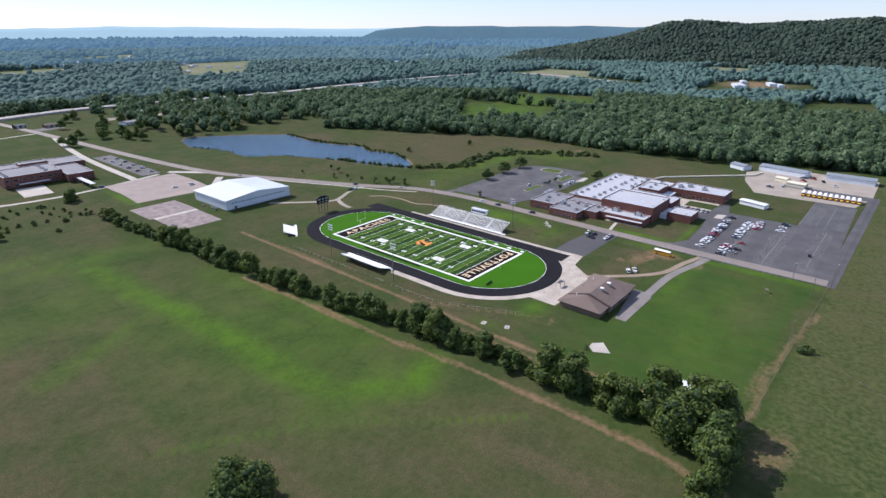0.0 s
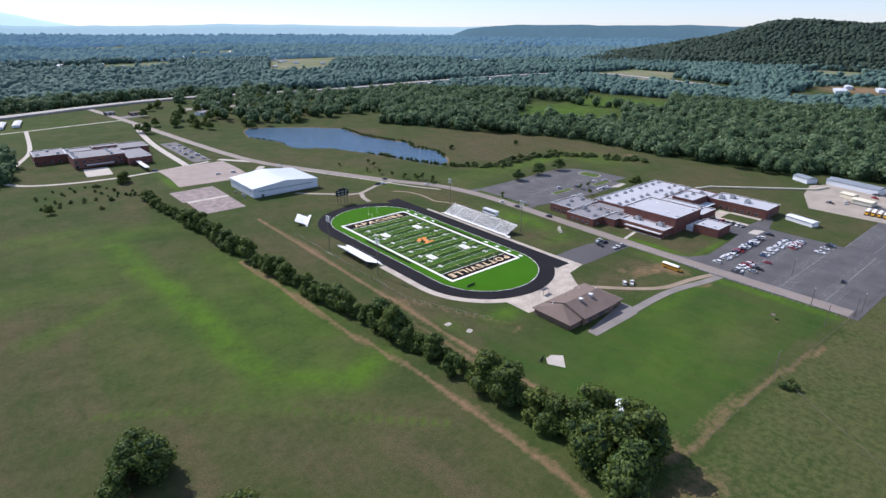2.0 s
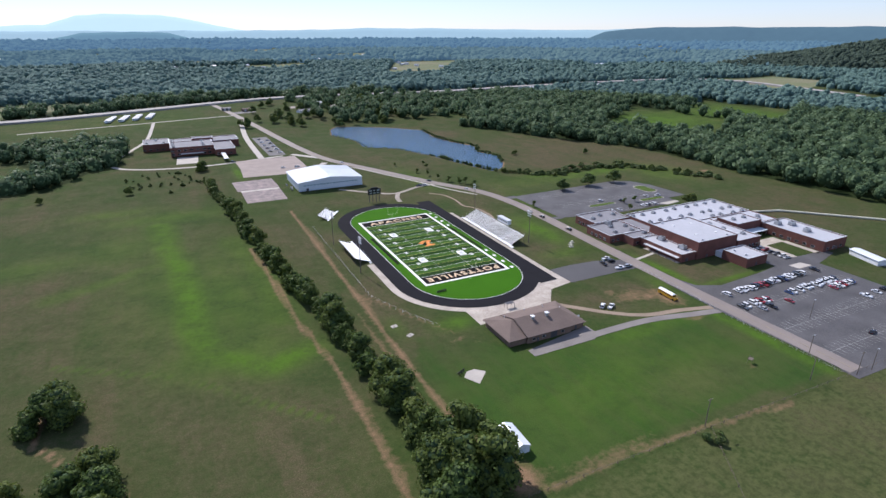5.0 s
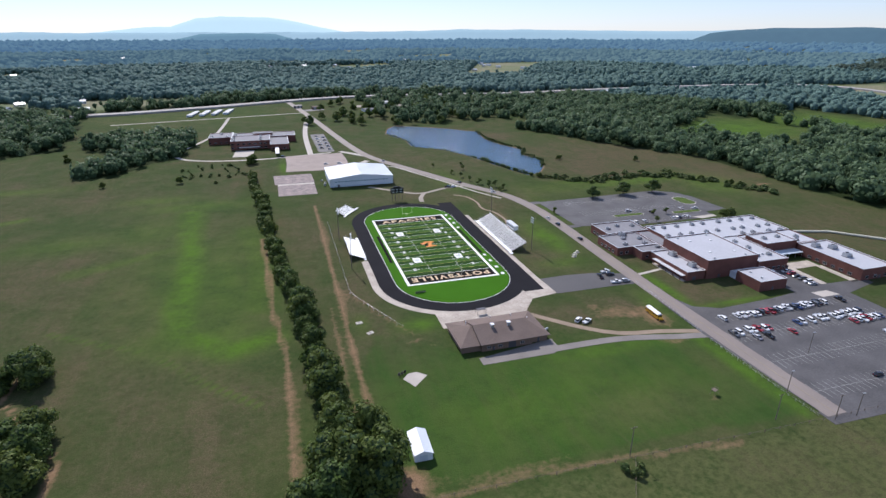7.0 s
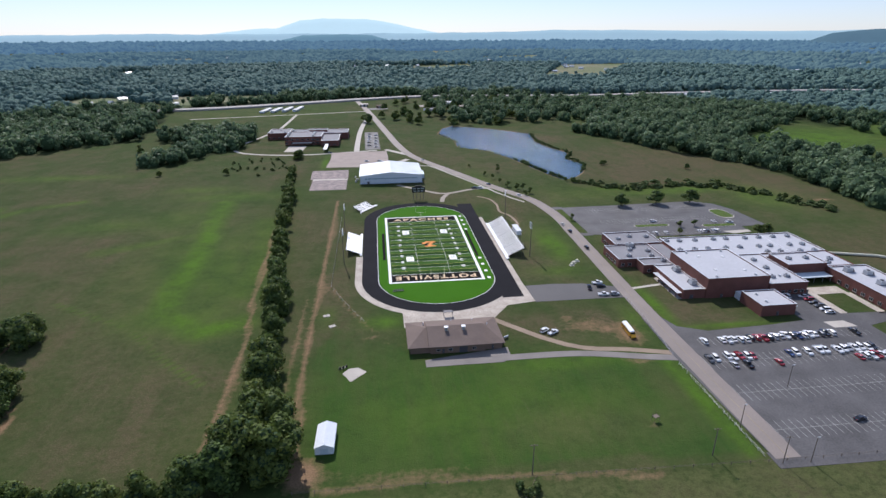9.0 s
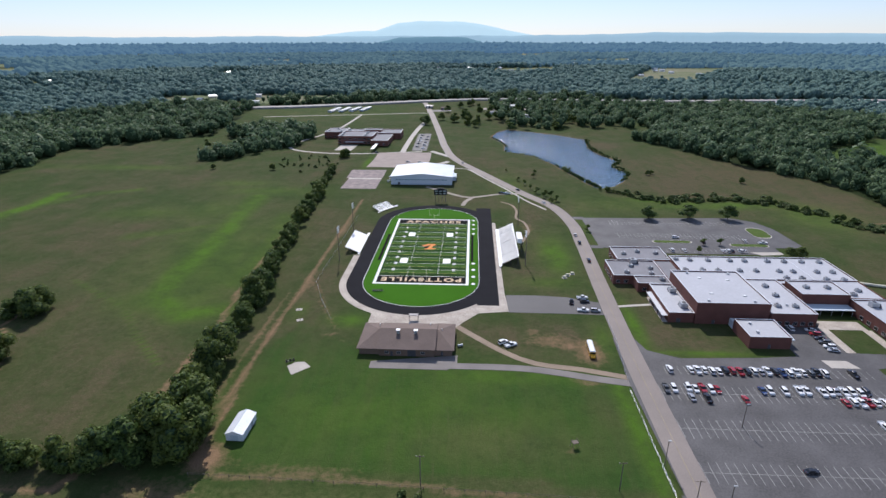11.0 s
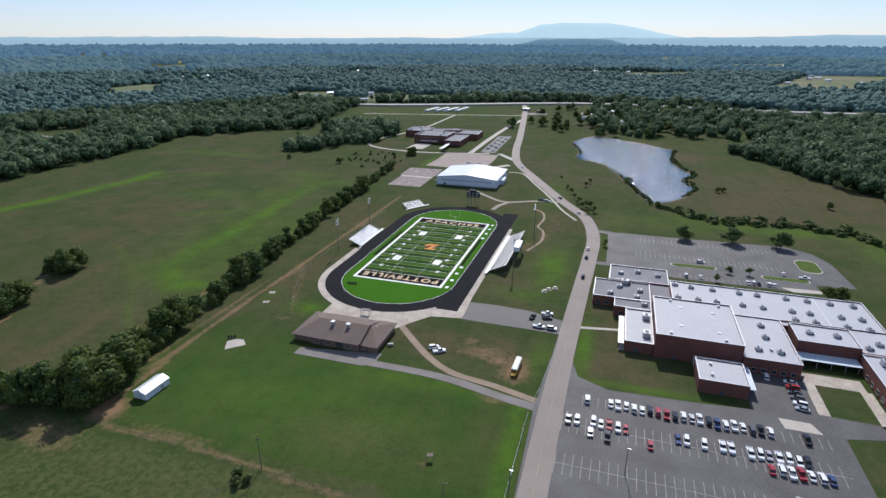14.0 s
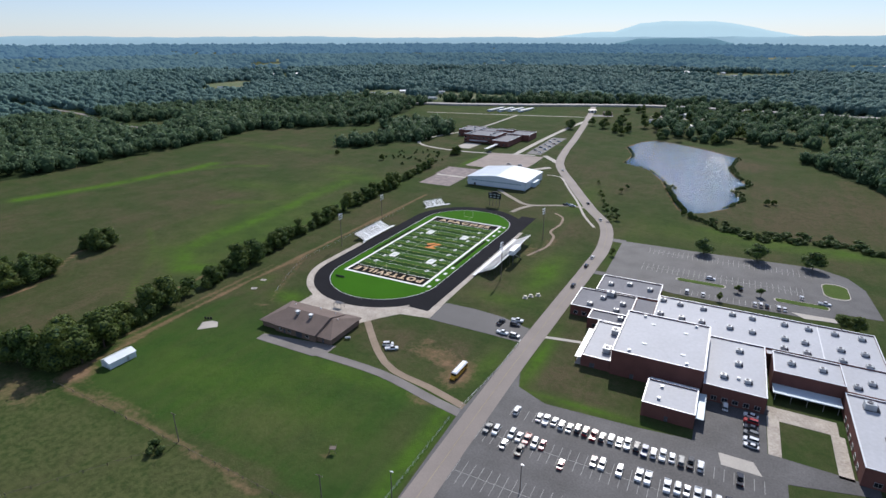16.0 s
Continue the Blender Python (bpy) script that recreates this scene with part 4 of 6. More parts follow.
def window(parent, x, y, z, w, h, side):
    """A glazed opening with a frame and a sill, set on a wall that faces side (n, s, e, w)."""
    a = {"s": 0, "e": 90, "n": 180, "w": 270}[side]
    f = part("window", Build().box(-w / 2, w / 2, -0.05, 0.05, 0, h), M_GLASS, parent)
    f.matrix_basis = pose(x, y, z, 0, 0, a)
    q = Build()
    for b4 in ((-w / 2 - 0.06, -w / 2 + 0.04), (w / 2 - 0.04, w / 2 + 0.06), (-0.04, 0.04)):
        q.box(b4[0], b4[1], -0.08, 0.03, 0, h)
    q.box(-w / 2 - 0.06, w / 2 + 0.06, -0.08, 0.03, h, h + 0.08)
    part("frame", q, M_GALV, f)
    part("sill", Build().box(-w / 2 - 0.1, w / 2 + 0.1, -0.16, 0.03, -0.1, 0), M_CONC, f)
    return f


def door(parent, x, y, w, side):
    a = {"s": 0, "e": 90, "n": 180, "w": 270}[side]
    f = part("door", Build().box(-w / 2, w / 2, -0.05, 0.05, 0.05, 2.15), M_STEEL, parent)
    f.matrix_basis = pose(x, y, 0, 0, 0, a)
    part("handle", Build().box(w / 2 - 0.25, w / 2 - 0.15, -0.12, -0.05, 1.0, 1.25), M_GALV, f)


school = thing("school_building", label="low red-brick high school with grey flat roofs and white copings", category="school")
block(school, 130.6, 163.6, -93.2, -55.8, 10.3, M_BRICK, M_ROOF, 0.5)
block(school, 140.2, 225.6, -55.5, -24.5, 6.2, M_BRICK, M_ROOF)
block(school, 209.6, 225.6, -76.5, -55.5, 6.2, M_BRICK, M_ROOF, coping=False)
block(school, 163.9, 184.4, -94.2, -55.6, 6.2, M_BRICK, M_ROOF)
block(school, 186.6, 209.2, -76.4, -60.4, 7.9, M_BRICK, M_ROOF)
block(school, 184.6, 209.2, -60.2, -55.6, 6.0, M_BRICK, M_ROOF, coping=False)
block(school, 110.3, 139.9, -28.6, -8.6, 5.2, M_BRICK, M_ROOF_D)
block(school, 103.3, 130.4, -50.6, -29.0, 4.7, M_BRICK, M_ROOF_D)
block(school, 113.6, 130.4, -60.2, -50.7, 4.7, M_BRICK, M_ROOF_D)
block(school, 130.5, 140.0, -55.6, -29.0, 4.9, M_BRICK, M_ROOF_D, coping=False)
block(school, 118.9, 130.4, -92.4, -60.6, 4.6, M_BRICK, M_ROOF)
block(school, 145.6, 162.8, -114.2, -98.2, 5.2, M_BRICK, M_ROOF)
block(school, 208.9, 231.0, -118.5, -77.6, 6.2, M_BRICK, M_ROOF)
for y in (-93.6, ):
    part("connector", Build().box(146, 163, -98.0, -93.4, 0, 3.4), M_METAL_W, school, "white sheet-metal link roof")
part("canopy", Build().box(187.0, 208.4, -83.0, -76.6, 3.0, 3.3), M_METAL_B, school, "pale blue metal walkway canopy")
for x in (188, 193, 198, 203, 207.5):
    part("canopy_post", Build().box(x - 0.08, x + 0.08, -82.8, -82.6, 0, 3.0), M_GALV, school)
part("canopy", Build().box(163.0, 165.6, -112.0, -96.0, 3.0, 3.25), M_METAL_B, school, "pale blue metal walkway canopy")
part("canopy", Build().box(116.2, 118.7, -91.5, -66.0, 2.9, 3.1), M_COPING, school, "flat white entrance canopy")
for y in (-90, -84, -78, -72, -67):
    part("canopy_post", Build().box(116.4, 116.7, y - 0.15, y + 0.15, 0, 2.9), M_BRICK, school)
for x in (106, 110, 117, 121, 125):
    window(school, x, -50.65 if x < 112 else -60.25, 1.0, 1.8, 1.5, "s")
for x in (112, 116.5, 121, 125.5, 130, 134.5):
    window(school, x, -8.55, 1.0, 2.2, 1.6, "n")
for y in (-46, -42, -38, -34):
    window(school, 103.25, y, 1.0, 2.0, 1.6, "w")
for y in (-25, -21, -17, -13):
    window(school, 110.25, y, 1.0, 2.0, 1.6, "w")
for x in (168, 171.5, 175, 178.5, 182):
    window(school, x, -94.25, 1.0, 1.8, 1.6, "s")
for y in (-112, -107, -102, -97, -92, -87):
    window(school, 208.85, y, 1.0, 2.2, 1.5, "w")
for x in (213, 219, 226):
    window(school, x, -118.55, 1.0, 2.0, 1.5, "s")
for x in (190, 194, 198, 202, 206):
    window(school, x, -76.45, 0.6, 2.6, 2.0, "s")
door(school, 123.5, -92.45, 2.0, "s")
door(school, 154, -114.25, 1.2, "s")
door(school, 185, -94.2, 1.2, "s")
door(school, 118.85, -75, 2.2, "w")
door(school, 222, -118.55, 2.0, "s")
door(school, 139, -93.25, 1.4, "s")
for x0, y0, x1, y1, z in ((205.0, -55.2, 205.0, -24.9, 6.2), (163.7, -93.0, 163.7, -56, 10.9)):
    part("roof_seam", Build().box(x0 - 0.22, x1 + 0.22, y0, y1, z, z + 0.12), M_COPING, school, "white expansion joint on the roof")
q = Build()
for k in range(26):
    x = 142 + (k * 37 % 81)
    y = -54 + (k * 53 % 28)
    q.tube((x, y, 6.2), (x, y, 6.65), 0.09, n=6)
part("vent_pipe", q, M_WHITE, school)


def rooftop_unit(x, y, z, s=1.3, group="rooftop units"):
    t = thing("rooftop_unit", x, y, z, 0, "grey sheet-metal rooftop air unit on a curb", "air unit", group)
    part("curb", Build().box(-1.1 * s, 1.1 * s, -0.75 * s, 0.75 * s, 0, 0.25), M_STEEL, t)
    part("cabinet", Build().box(-1.05 * s, 0.55 * s, -0.7 * s, 0.7 * s, 0.25, 1.15 * s, 0.04), M_GALV, t)
    part("hood", Build().hull([(0.55 * s, -0.6 * s, 0.3), (1.15 * s, -0.6 * s, 0.3), (1.15 * s, 0.6 * s, 0.3), (0.55 * s, 0.6 * s, 0.3)],
                              [(0.55 * s, -0.6 * s, 0.95 * s), (0.75 * s, -0.6 * s, 0.9 * s), (0.75 * s, 0.6 * s, 0.9 * s), (0.55 * s, 0.6 * s, 0.95 * s)]), M_STEEL, t)
    part("fan_cowl", Build().tube((-0.35 * s, 0, 1.15 * s), (-0.35 * s, 0, 1.28 * s), 0.42 * s, n=12), M_STEEL, t)
    return t


unit = rooftop_unit(142.5, -29.2, 6.2)
for x in (150, 160, 172, 180, 192.5, 201.5, 211, 220.5):
    copy_thing(unit, pose(x, -30.4, 6.2))
for x in (143, 152, 160.2, 171.4, 180, 192, 199.2, 211.6, 219.6):
    copy_thing(unit, pose(x, -44.4, 6.2))
for x, y in ((191.4, -53.3), (199.3, -53.3), (211.2, -53.9), (219.7, -54.3), (218.5, -67.3), (213.5, -72), (175.4, -63.9), (175.2, -74.6), (170.5, -86), (178.5, -86.2)):
    copy_thing(unit, pose(x, y, 6.2))
for x, y in ((192.8, -68), (202.9, -68)):
    copy_thing(unit, pose(x, y, 7.9))
for x, y in ((116.1, -19.7), (124.8, -16.1), (134.9, -18.2)):
    copy_thing(unit, pose(x, y, 5.2))
for x, y in ((125.7, -39.8), (111.5, -46), (124.1, -47.5), (127.5, -55), (115.9, -37)):
    copy_thing(unit, pose(x, y, 4.7))
big = rooftop_unit(118.8, -31.6, 4.7, 2.1)
for x, y, z in ((127.8, -68.2, 4.6), (127.6, -84.8, 4.6)):
    copy_thing(big, pose(x, y, z, 0, 0, 90))
for x, y, z in ((215.5, -84, 6.2), (222.5, -89, 6.2), (219, -101, 6.2)):
    copy_thing(big, pose(x, y, z))


def roof_vent(x, y, z):
    t = thing("roof_vent", x, y, z, 0, "small galvanised roof ventilator", "roof vent", "roof vents")
    part("curb", Build().box(-0.55, 0.55, -0.55, 0.55, 0, 0.35), M_GALV, t)
    part("cap", Build().tube((0, 0, 0.35), (0, 0, 0.9), 0.5, 0.62, 10), M_COPING, t)
    return t


vent = roof_vent(138, -58.4, 10.3)
for x, y, z in ((158.4, -58.4, 10.3), (136.6, -90.4, 10.3), (157.3, -90.6, 10.3), (150.8, -101.8, 5.2), (150.6, -109.6, 5.2), (175.2, -85, 6.2)):
    copy_thing(vent, pose(x, y, z))
for x, y in ((142, -64), (155, -66), (141, -82), (155.5, -84)):
    s = thing("skylight", x, y, 10.3, 0, "pale translucent roof skylight", "skylight", "skylights")
    part("kerb", Build().box(-0.9, 0.9, -0.7, 0.7, 0, 0.2), M_GALV, s)
    part("pane", Build().box(-0.8, 0.8, -0.6, 0.6, 0.2, 0.3, 0.1), M_WHITE, s)


def hip_roof(parent, x0, x1, y0, y1, z, rise, material, over=0.8, gable=False):
    """A pitched roof with its ridge along x, hipped or gabled, with an eaves board."""
    a, b2, c, d = x0 - over, x1 + over, y0 - over, y1 + over
    w = (d - c) / 2
    e = 0 if gable else w
    my = (c + d) / 2
    q = Build()
    q.v = [(a, c, z), (b2, c, z), (b2, d, z), (a, d, z), (a + e, my, z + rise), (b2 - e, my, z + rise), (a, c, z - 0.2), (b2, c, z - 0.2), (b2, d, z - 0.2), (a, d, z - 0.2)]
    q.f = [(0, 1, 5, 4), (2, 3, 4, 5), (1, 2, 5), (3, 0, 4), (6, 7, 1, 0), (7, 8, 2, 1), (8, 9, 3, 2), (9, 6, 0, 3), (9, 8, 7, 6)]
    return part("roof", q, material, parent)


house = thing("field_house", label="brown-brick field house with wide brown shingle hipped roofs", category="field house")
for x0, x1, y0, y1, h in ((-19.2, -10.8, -126.6, -106.4, 3.2), (-10.9, 12.2, -127.6, -107.5, 3.9), (12.1, 19.6, -126.6, -105.6, 3.2)):
    q = Build()
    for a in ((x0, x1, y0, y0 + 0.3), (x0, x1, y1 - 0.3, y1), (x0, x0 + 0.3, y0 + 0.3, y1 - 0.3), (x1 - 0.3, x1, y0 + 0.3, y1 - 0.3)):
        q.box(*a, 0, h)
    part("wall", q, M_BRICK_TAN, house)
hip_roof(house, -10.4, 11.7, -127.6, -107.5, 3.9, 3.6, M_SHINGLE, 1.2, True)


def side_roof(x0, x1, y0, y1, z, rise, inner_left):
    """A lean-to hip that climbs towards the main roof."""
    o = 1.0
    c, d = y0 - o, y1 + o
    my = (c + d) / 2
    a, e = (x0 - o, x1) if not inner_left else (x1 + o, x0)
    q = Build()
    q.v = [(a, c, z), (e, c, z), (e, d, z), (a, d, z), (a + (e - a) * 0.85, my, z + rise), (e, my, z + rise), (a, c, z - 0.2), (e, c, z - 0.2), (e, d, z - 0.2), (a, d, z - 0.2)]
    q.f = [(0, 1, 5, 4), (2, 3, 4, 5), (3, 0, 4), (1, 2, 5), (6, 7, 1, 0), (8, 9, 3, 2), (9, 6, 0, 3), (9, 8, 7, 6)]
    part("roof", q, M_SHINGLE, house)


side_roof(-19.2, -10.8, -126.6, -106.4, 3.2, 3.2, False)
side_roof(12.1, 19.6, -126.6, -105.6, 3.2, 3.2, True)
for x in (-3.5, 4.0):
    f = part("roof_fan", Build().box(x - 0.6, x + 0.6, -120.6, -119.4, 5.9, 8.0), M_GALV, house, "galvanised roof fan with white cap")
    part("cap", Build().box(x - 0.85, x + 0.85, -120.85, -119.15, 8.0, 8.25), M_WHITE, f)
for x, y, z in ((-14, -119, 4.9), (-12.6, -111.5, 5.6), (15, -115, 5.6), (9.5, -109.5, 5.2), (0, -108.5, 4.9)):
    part("vent_pipe", Build().tube((x, y, z - 0.6), (x, y, z + 0.6), 0.18, n=8), M_WHITE, house)
for x in (-7.5, -2.5, 7.5):
    window(house, x, -127.65, 1.2, 1.6, 1.0, "s")
part("door", Build().box(1.2, 4.6, -127.72, -127.6, 0.02, 2.9), M_STEEL, house, "dark open garage door")
door(house, -5.5, -127.65, 1.0, "s")
door(house, 15.5, -126.65, 1.0, "s")
for x in (-10, -2, 6):
    window(house, x, -107.45, 1.4, 1.4, 0.9, "n")

shed = thing("storage_shed", -49.8, -176.2, 0, -1.5, "small white sheet-metal storage shed with a gable roof", "shed")
q = Build()
for a in ((-2.9, 2.9, -5.6, -5.5), (-2.9, 2.9, 5.5, 5.6), (-2.9, -2.8, -5.5, 5.5), (2.8, 2.9, -5.5, 5.5)):
    q.box(*a, 0, 2.7)
part("wall", q, M_METAL_W, shed)
for y in (-5.6, 5.5):
    part("gable", Build().hull([(-2.9, y, 2.7), (2.9, y, 2.7), (0, y, 3.9)], [(-2.9, y + 0.1, 2.7), (2.9, y + 0.1, 2.7), (0, y + 0.1, 3.9)]), M_METAL_W, shed)
for s in (-1, 1):
    q = Build().hull([(s * 3.15, -5.9, 2.6), (0, -5.9, 3.92), (0, 5.9, 3.92), (s * 3.15, 5.9, 2.6)], [(s * 3.15, -5.9, 2.7), (0, -5.9, 4.02), (0, 5.9, 4.02), (s * 3.15, 5.9, 2.7)])
    panel = part("roof_panel", q, M_METAL_W, shed)
    for k in range(12):
        y = -5.6 + k * 1.02
        part("seam", Build().tube((s * 3.1, y, 2.72), (0, y, 4.03), 0.04, n=4), M_METAL_W, panel)
part("door", Build().box(-1.3, 1.3, -5.66, -5.6, 0.05, 2.3), M_METAL_B, shed)
part("side_door", Build().box(2.9, 2.96, 1.5, 2.5, 0.05, 2.05), M_GALV, shed)

gym = thing("metal_gymnasium", -18, 176, 0.7, 0, "large white and pale blue sheet-metal building with low gable roof", "metal building")
q = Build()
for a in ((-27.2, 27.2, -23.2, -23.0), (-27.2, 27.2, 23.0, 23.2), (-27.2, -27.0, -23, 23), (27.0, 27.2, -23, 23)):
    q.box(*a, 0, 7.2)
for k in range(55):
    q.box(-27 + k, -26.9 + k, -23.26, -23.2, 0, 7.0)
part("wall", q, M_METAL_W, gym)
for y in (-23.2, 23.0):
    part("gable", Build().hull([(-27.2, y, 7.2), (27.2, y, 7.2), (0, y, 10.0)], [(-27.2, y + 0.2, 7.2), (27.2, y + 0.2, 7.2), (0, y + 0.2, 10.0)]), M_METAL_W, gym)
for s in (-1, 1):
    q = Build().hull([(s * 27.7, -23.7, 7.1), (0, -23.7, 10.0), (0, 23.7, 10.0), (s * 27.7, 23.7, 7.1)], [(s * 27.7, -23.7, 7.25), (0, -23.7, 10.15), (0, 23.7, 10.15), (s * 27.7, 23.7, 7.25)])
    panel = part("roof_panel", q, M_METAL_W, gym)
    for k in range(32):
        y = -23.2 + k * 1.5
        part("seam", Build().tube((s * 27.6, y, 7.28), (0, y, 10.17), 0.05, n=4), M_METAL_W, panel)
part("base_band", Build().box(-27.3, 27.3, -23.32, -23.27, 0.0, 1.1), M_METAL_B, gym)
q = Build()
for k in range(17):
    x = -23 + k * 2.75
    q.box(x, x + 2.0, -23.31, -23.27, 4.0 + (k % 3) * 0.1, 4.9 + (k % 2) * 0.2)
part("painted_band", q, M_TEAL, gym, "faded teal lettering as plain bars")
part("gutter", Build().box(-27.9, -27.6, -23.7, 23.7, 6.9, 7.15), M_COPING, gym)
part("gutter", Build().box(27.6, 27.9, -23.7, 23.7, 6.9, 7.15), M_COPING, gym)
part("annex", Build().box(27.2, 30.4, -8, 6, 0, 4.0), M_METAL_B, gym)
door(gym, -20, -23.34, 2.0, "s")
for x0, y0, w, h in ((-31, -14, 1.6, 1.6), (-30, -8, 1.8, 1.5), (-32, 2, 1.4, 1.4)):
    t = thing("condenser_unit", -18 + x0, 176 + y0, 0.6, 0, "grey outdoor condenser unit beside the metal building", "air unit", "condensers")
    part("cabinet", Build().box(-w / 2, w / 2, -w / 2, w / 2, 0, h, 0.05), M_GALV, t)
    part("fan", Build().tube((0, 0, h), (0, 0, h + 0.08), w * 0.38, n=12), M_STEEL, t)

elem = thing("elementary_school", 0, 0, lie(-115, 380), 0, "low dark-red brick school with grey flat roofs and rooftop units", "school")
block(elem, -161, -135.2, 374, 408, 7.6, M_BRICK, M_ROOF_D, 0.5)
block(elem, -135, -93.2, 336, 372, 9.0, M_BRICK, M_ROOF_D, 0.5)
block(elem, -135, -64, 372.2, 403, 7.0, M_BRICK, M_ROOF_D, 0.5)
block(elem, -93, -73, 324, 372, 6.0, M_BRICK, M_ROOF_D, 0.5)
block(elem, -112, -90, 384, 396, 9.0, M_BRICK, M_ROOF_D, 0.5)
for x in (-133, -127, -121, -115, -109, -103, -98):
    window(elem, x, 335.95, 1.2, 3.0, 1.8, "s")
    window(elem, x, 335.95, 5.2, 3.0, 1.8, "s")
for x in (-160, -154, -148, -142):
    window(elem, x, 373.95, 1.2, 2.6, 1.6, "s")
for x in (-90, -84, -78):
    window(elem, x, 323.95, 1.2, 2.6, 1.6, "s")
part("canopy", Build().box(-88, -84, 290, 324, 2.8, 3.1), M_COPING, elem, "white covered walkway")
for y in (292, 301, 310, 319):
    part("canopy_post", Build().box(-87.8, -87.6, y, y + 0.2, 0, 2.8), M_GALV, elem)
part("canopy", Build().box(-126, -104, 331.5, 335.8, 2.8, 3.1), M_COPING, elem, "white entrance canopy")
ez = lie(-115, 380)
for k in range(15):
    x, y = -132 + (k * 29 % 58), 341 + (k * 17 % 58)
    if not (-114 < x < -88 and 381 < y < 398) and not -96 < x < -90 and not 369 < y < 375:
        z = 7.0 if y > 372 else (9.0 if x < -93 else 6.0)
        copy_thing(unit, pose(x, y, ez + z))
for x, y in ((-157, 384), (-148, 398), (-141, 382)):
    copy_thing(unit, pose(x, y, ez + 7.6))


def long_shed(name, x, y, turn, l, w, h, roofm, wallm, label, open_front=False, rise=1.2):
    t = thing(name, x, y, lie(x, y), turn, label, "shed")
    q = Build()
    for a in ((-l / 2, l / 2, w / 2 - 0.15, w / 2), (-l / 2, -l / 2 + 0.15, -w / 2, w / 2), (l / 2 - 0.15, l / 2, -w / 2, w / 2)):
        q.box(*a, 0, h)
    if not open_front:
        q.box(-l / 2, l / 2, -w / 2, -w / 2 + 0.15, 0, h)
    part("wall", q, wallm, t)
    for s in (-1, 1):
        q = Build().hull([(-l / 2 - 0.4, s * (w / 2 + 0.5), h - 0.05), (-l / 2 - 0.4, 0, h + rise), (l / 2 + 0.4, 0, h + rise), (l / 2 + 0.4, s * (w / 2 + 0.5), h - 0.05)],
                         [(-l / 2 - 0.4, s * (w / 2 + 0.5), h + 0.07), (-l / 2 - 0.4, 0, h + rise + 0.12), (l / 2 + 0.4, 0, h + rise + 0.12), (l / 2 + 0.4, s * (w / 2 + 0.5), h + 0.07)])
        part("roof_panel", q, roofm, t)
    k = max(2, int(l // 5))
    for i in range(k):
        xx = -l / 2 + l * (i + 0.5) / k
        if open_front:
            part("post", Build().box(xx - 0.12, xx + 0.12, -w / 2, -w / 2 + 0.24, 0, h), M_STEEL, t)
        else:
            part("door", Build().box(xx - 1.4, xx + 1.4, -w / 2 - 0.04, -w / 2, 0.05, min(h - 0.3, 3.2)), M_GALV, t)
    return t


long_shed("bus_garage", 352, -133, 78, 40, 13, 4.6, M_GREYROOF, M_METAL_W, "long white workshop with grey sheet roof")
long_shed("bus_garage", 354, -184, 90, 36, 12, 4.6, M_GREYROOF, M_METAL_W, "long white workshop with blue-grey sheet roof")
long_shed("barn", 346, -97, 60, 16, 10, 4.0, M_GREYROOF, M_METAL_W, "small grey-roofed barn at the edge of the woods")
long_shed("portable_classroom", 221, -137, 74, 19, 6.5, 3.0, M_METAL_W, M_WHITE, "long white portable classroom building", rise=0.6)
long_shed("storage_building", 318, -138, 70, 10, 7, 3.0, M_CREAM, M_CREAM, "small cream storage building in the bus yard", rise=0.8)
long_shed("storage_building", 306, -151, 80, 14, 8, 3.0, M_CREAM, M_CREAM, "low cream storage building in the bus yard", rise=0.8)
for k in range(4):
    t = long_shed("carport", -203 + k * 16.5, 606 + k * 4, 82, 46, 7, 2.4, M_SHEDROOF, M_METAL_W, "long grey-roofed rental storage shed with white walls", rise=0.5)
    tagged(t, group="rental sheds")
for x, y, s, wm, rm in ((-20, 622, 14, M_BRICK_TAN, M_SHINGLE), (-48, 640, 12, M_STEEL, M_STEEL), (62, 580, 26, M_WHITE, M_ROOF_D), (117, 552, 22, M_WHITE, M_SHEDROOF), (96, 652, 30, M_WHITE, M_SHEDROOF), (-370, 690, 16, M_WHITE, M_GREYROOF), (190, 640, 18, M_WHITE, M_GREYROOF)):
    long_shed("roadside_building", x, y, 12, s, s * 0.6, 3.6, rm, wm, "low roadside building beside the highway")
q = Build().tube((262, -54, 0.7), (322, -114, 0.7), 0.8, n=10).tube((322, -114, 0.7), (338, -118, 0.7), 0.8, n=10).tube((231, -44, 0.7), (262, -54, 0.7), 0.8, n=10)
tagged(part("covered_pipe", q, M_CREAM), "long cream covered drain pipe across the meadow", "pipe")


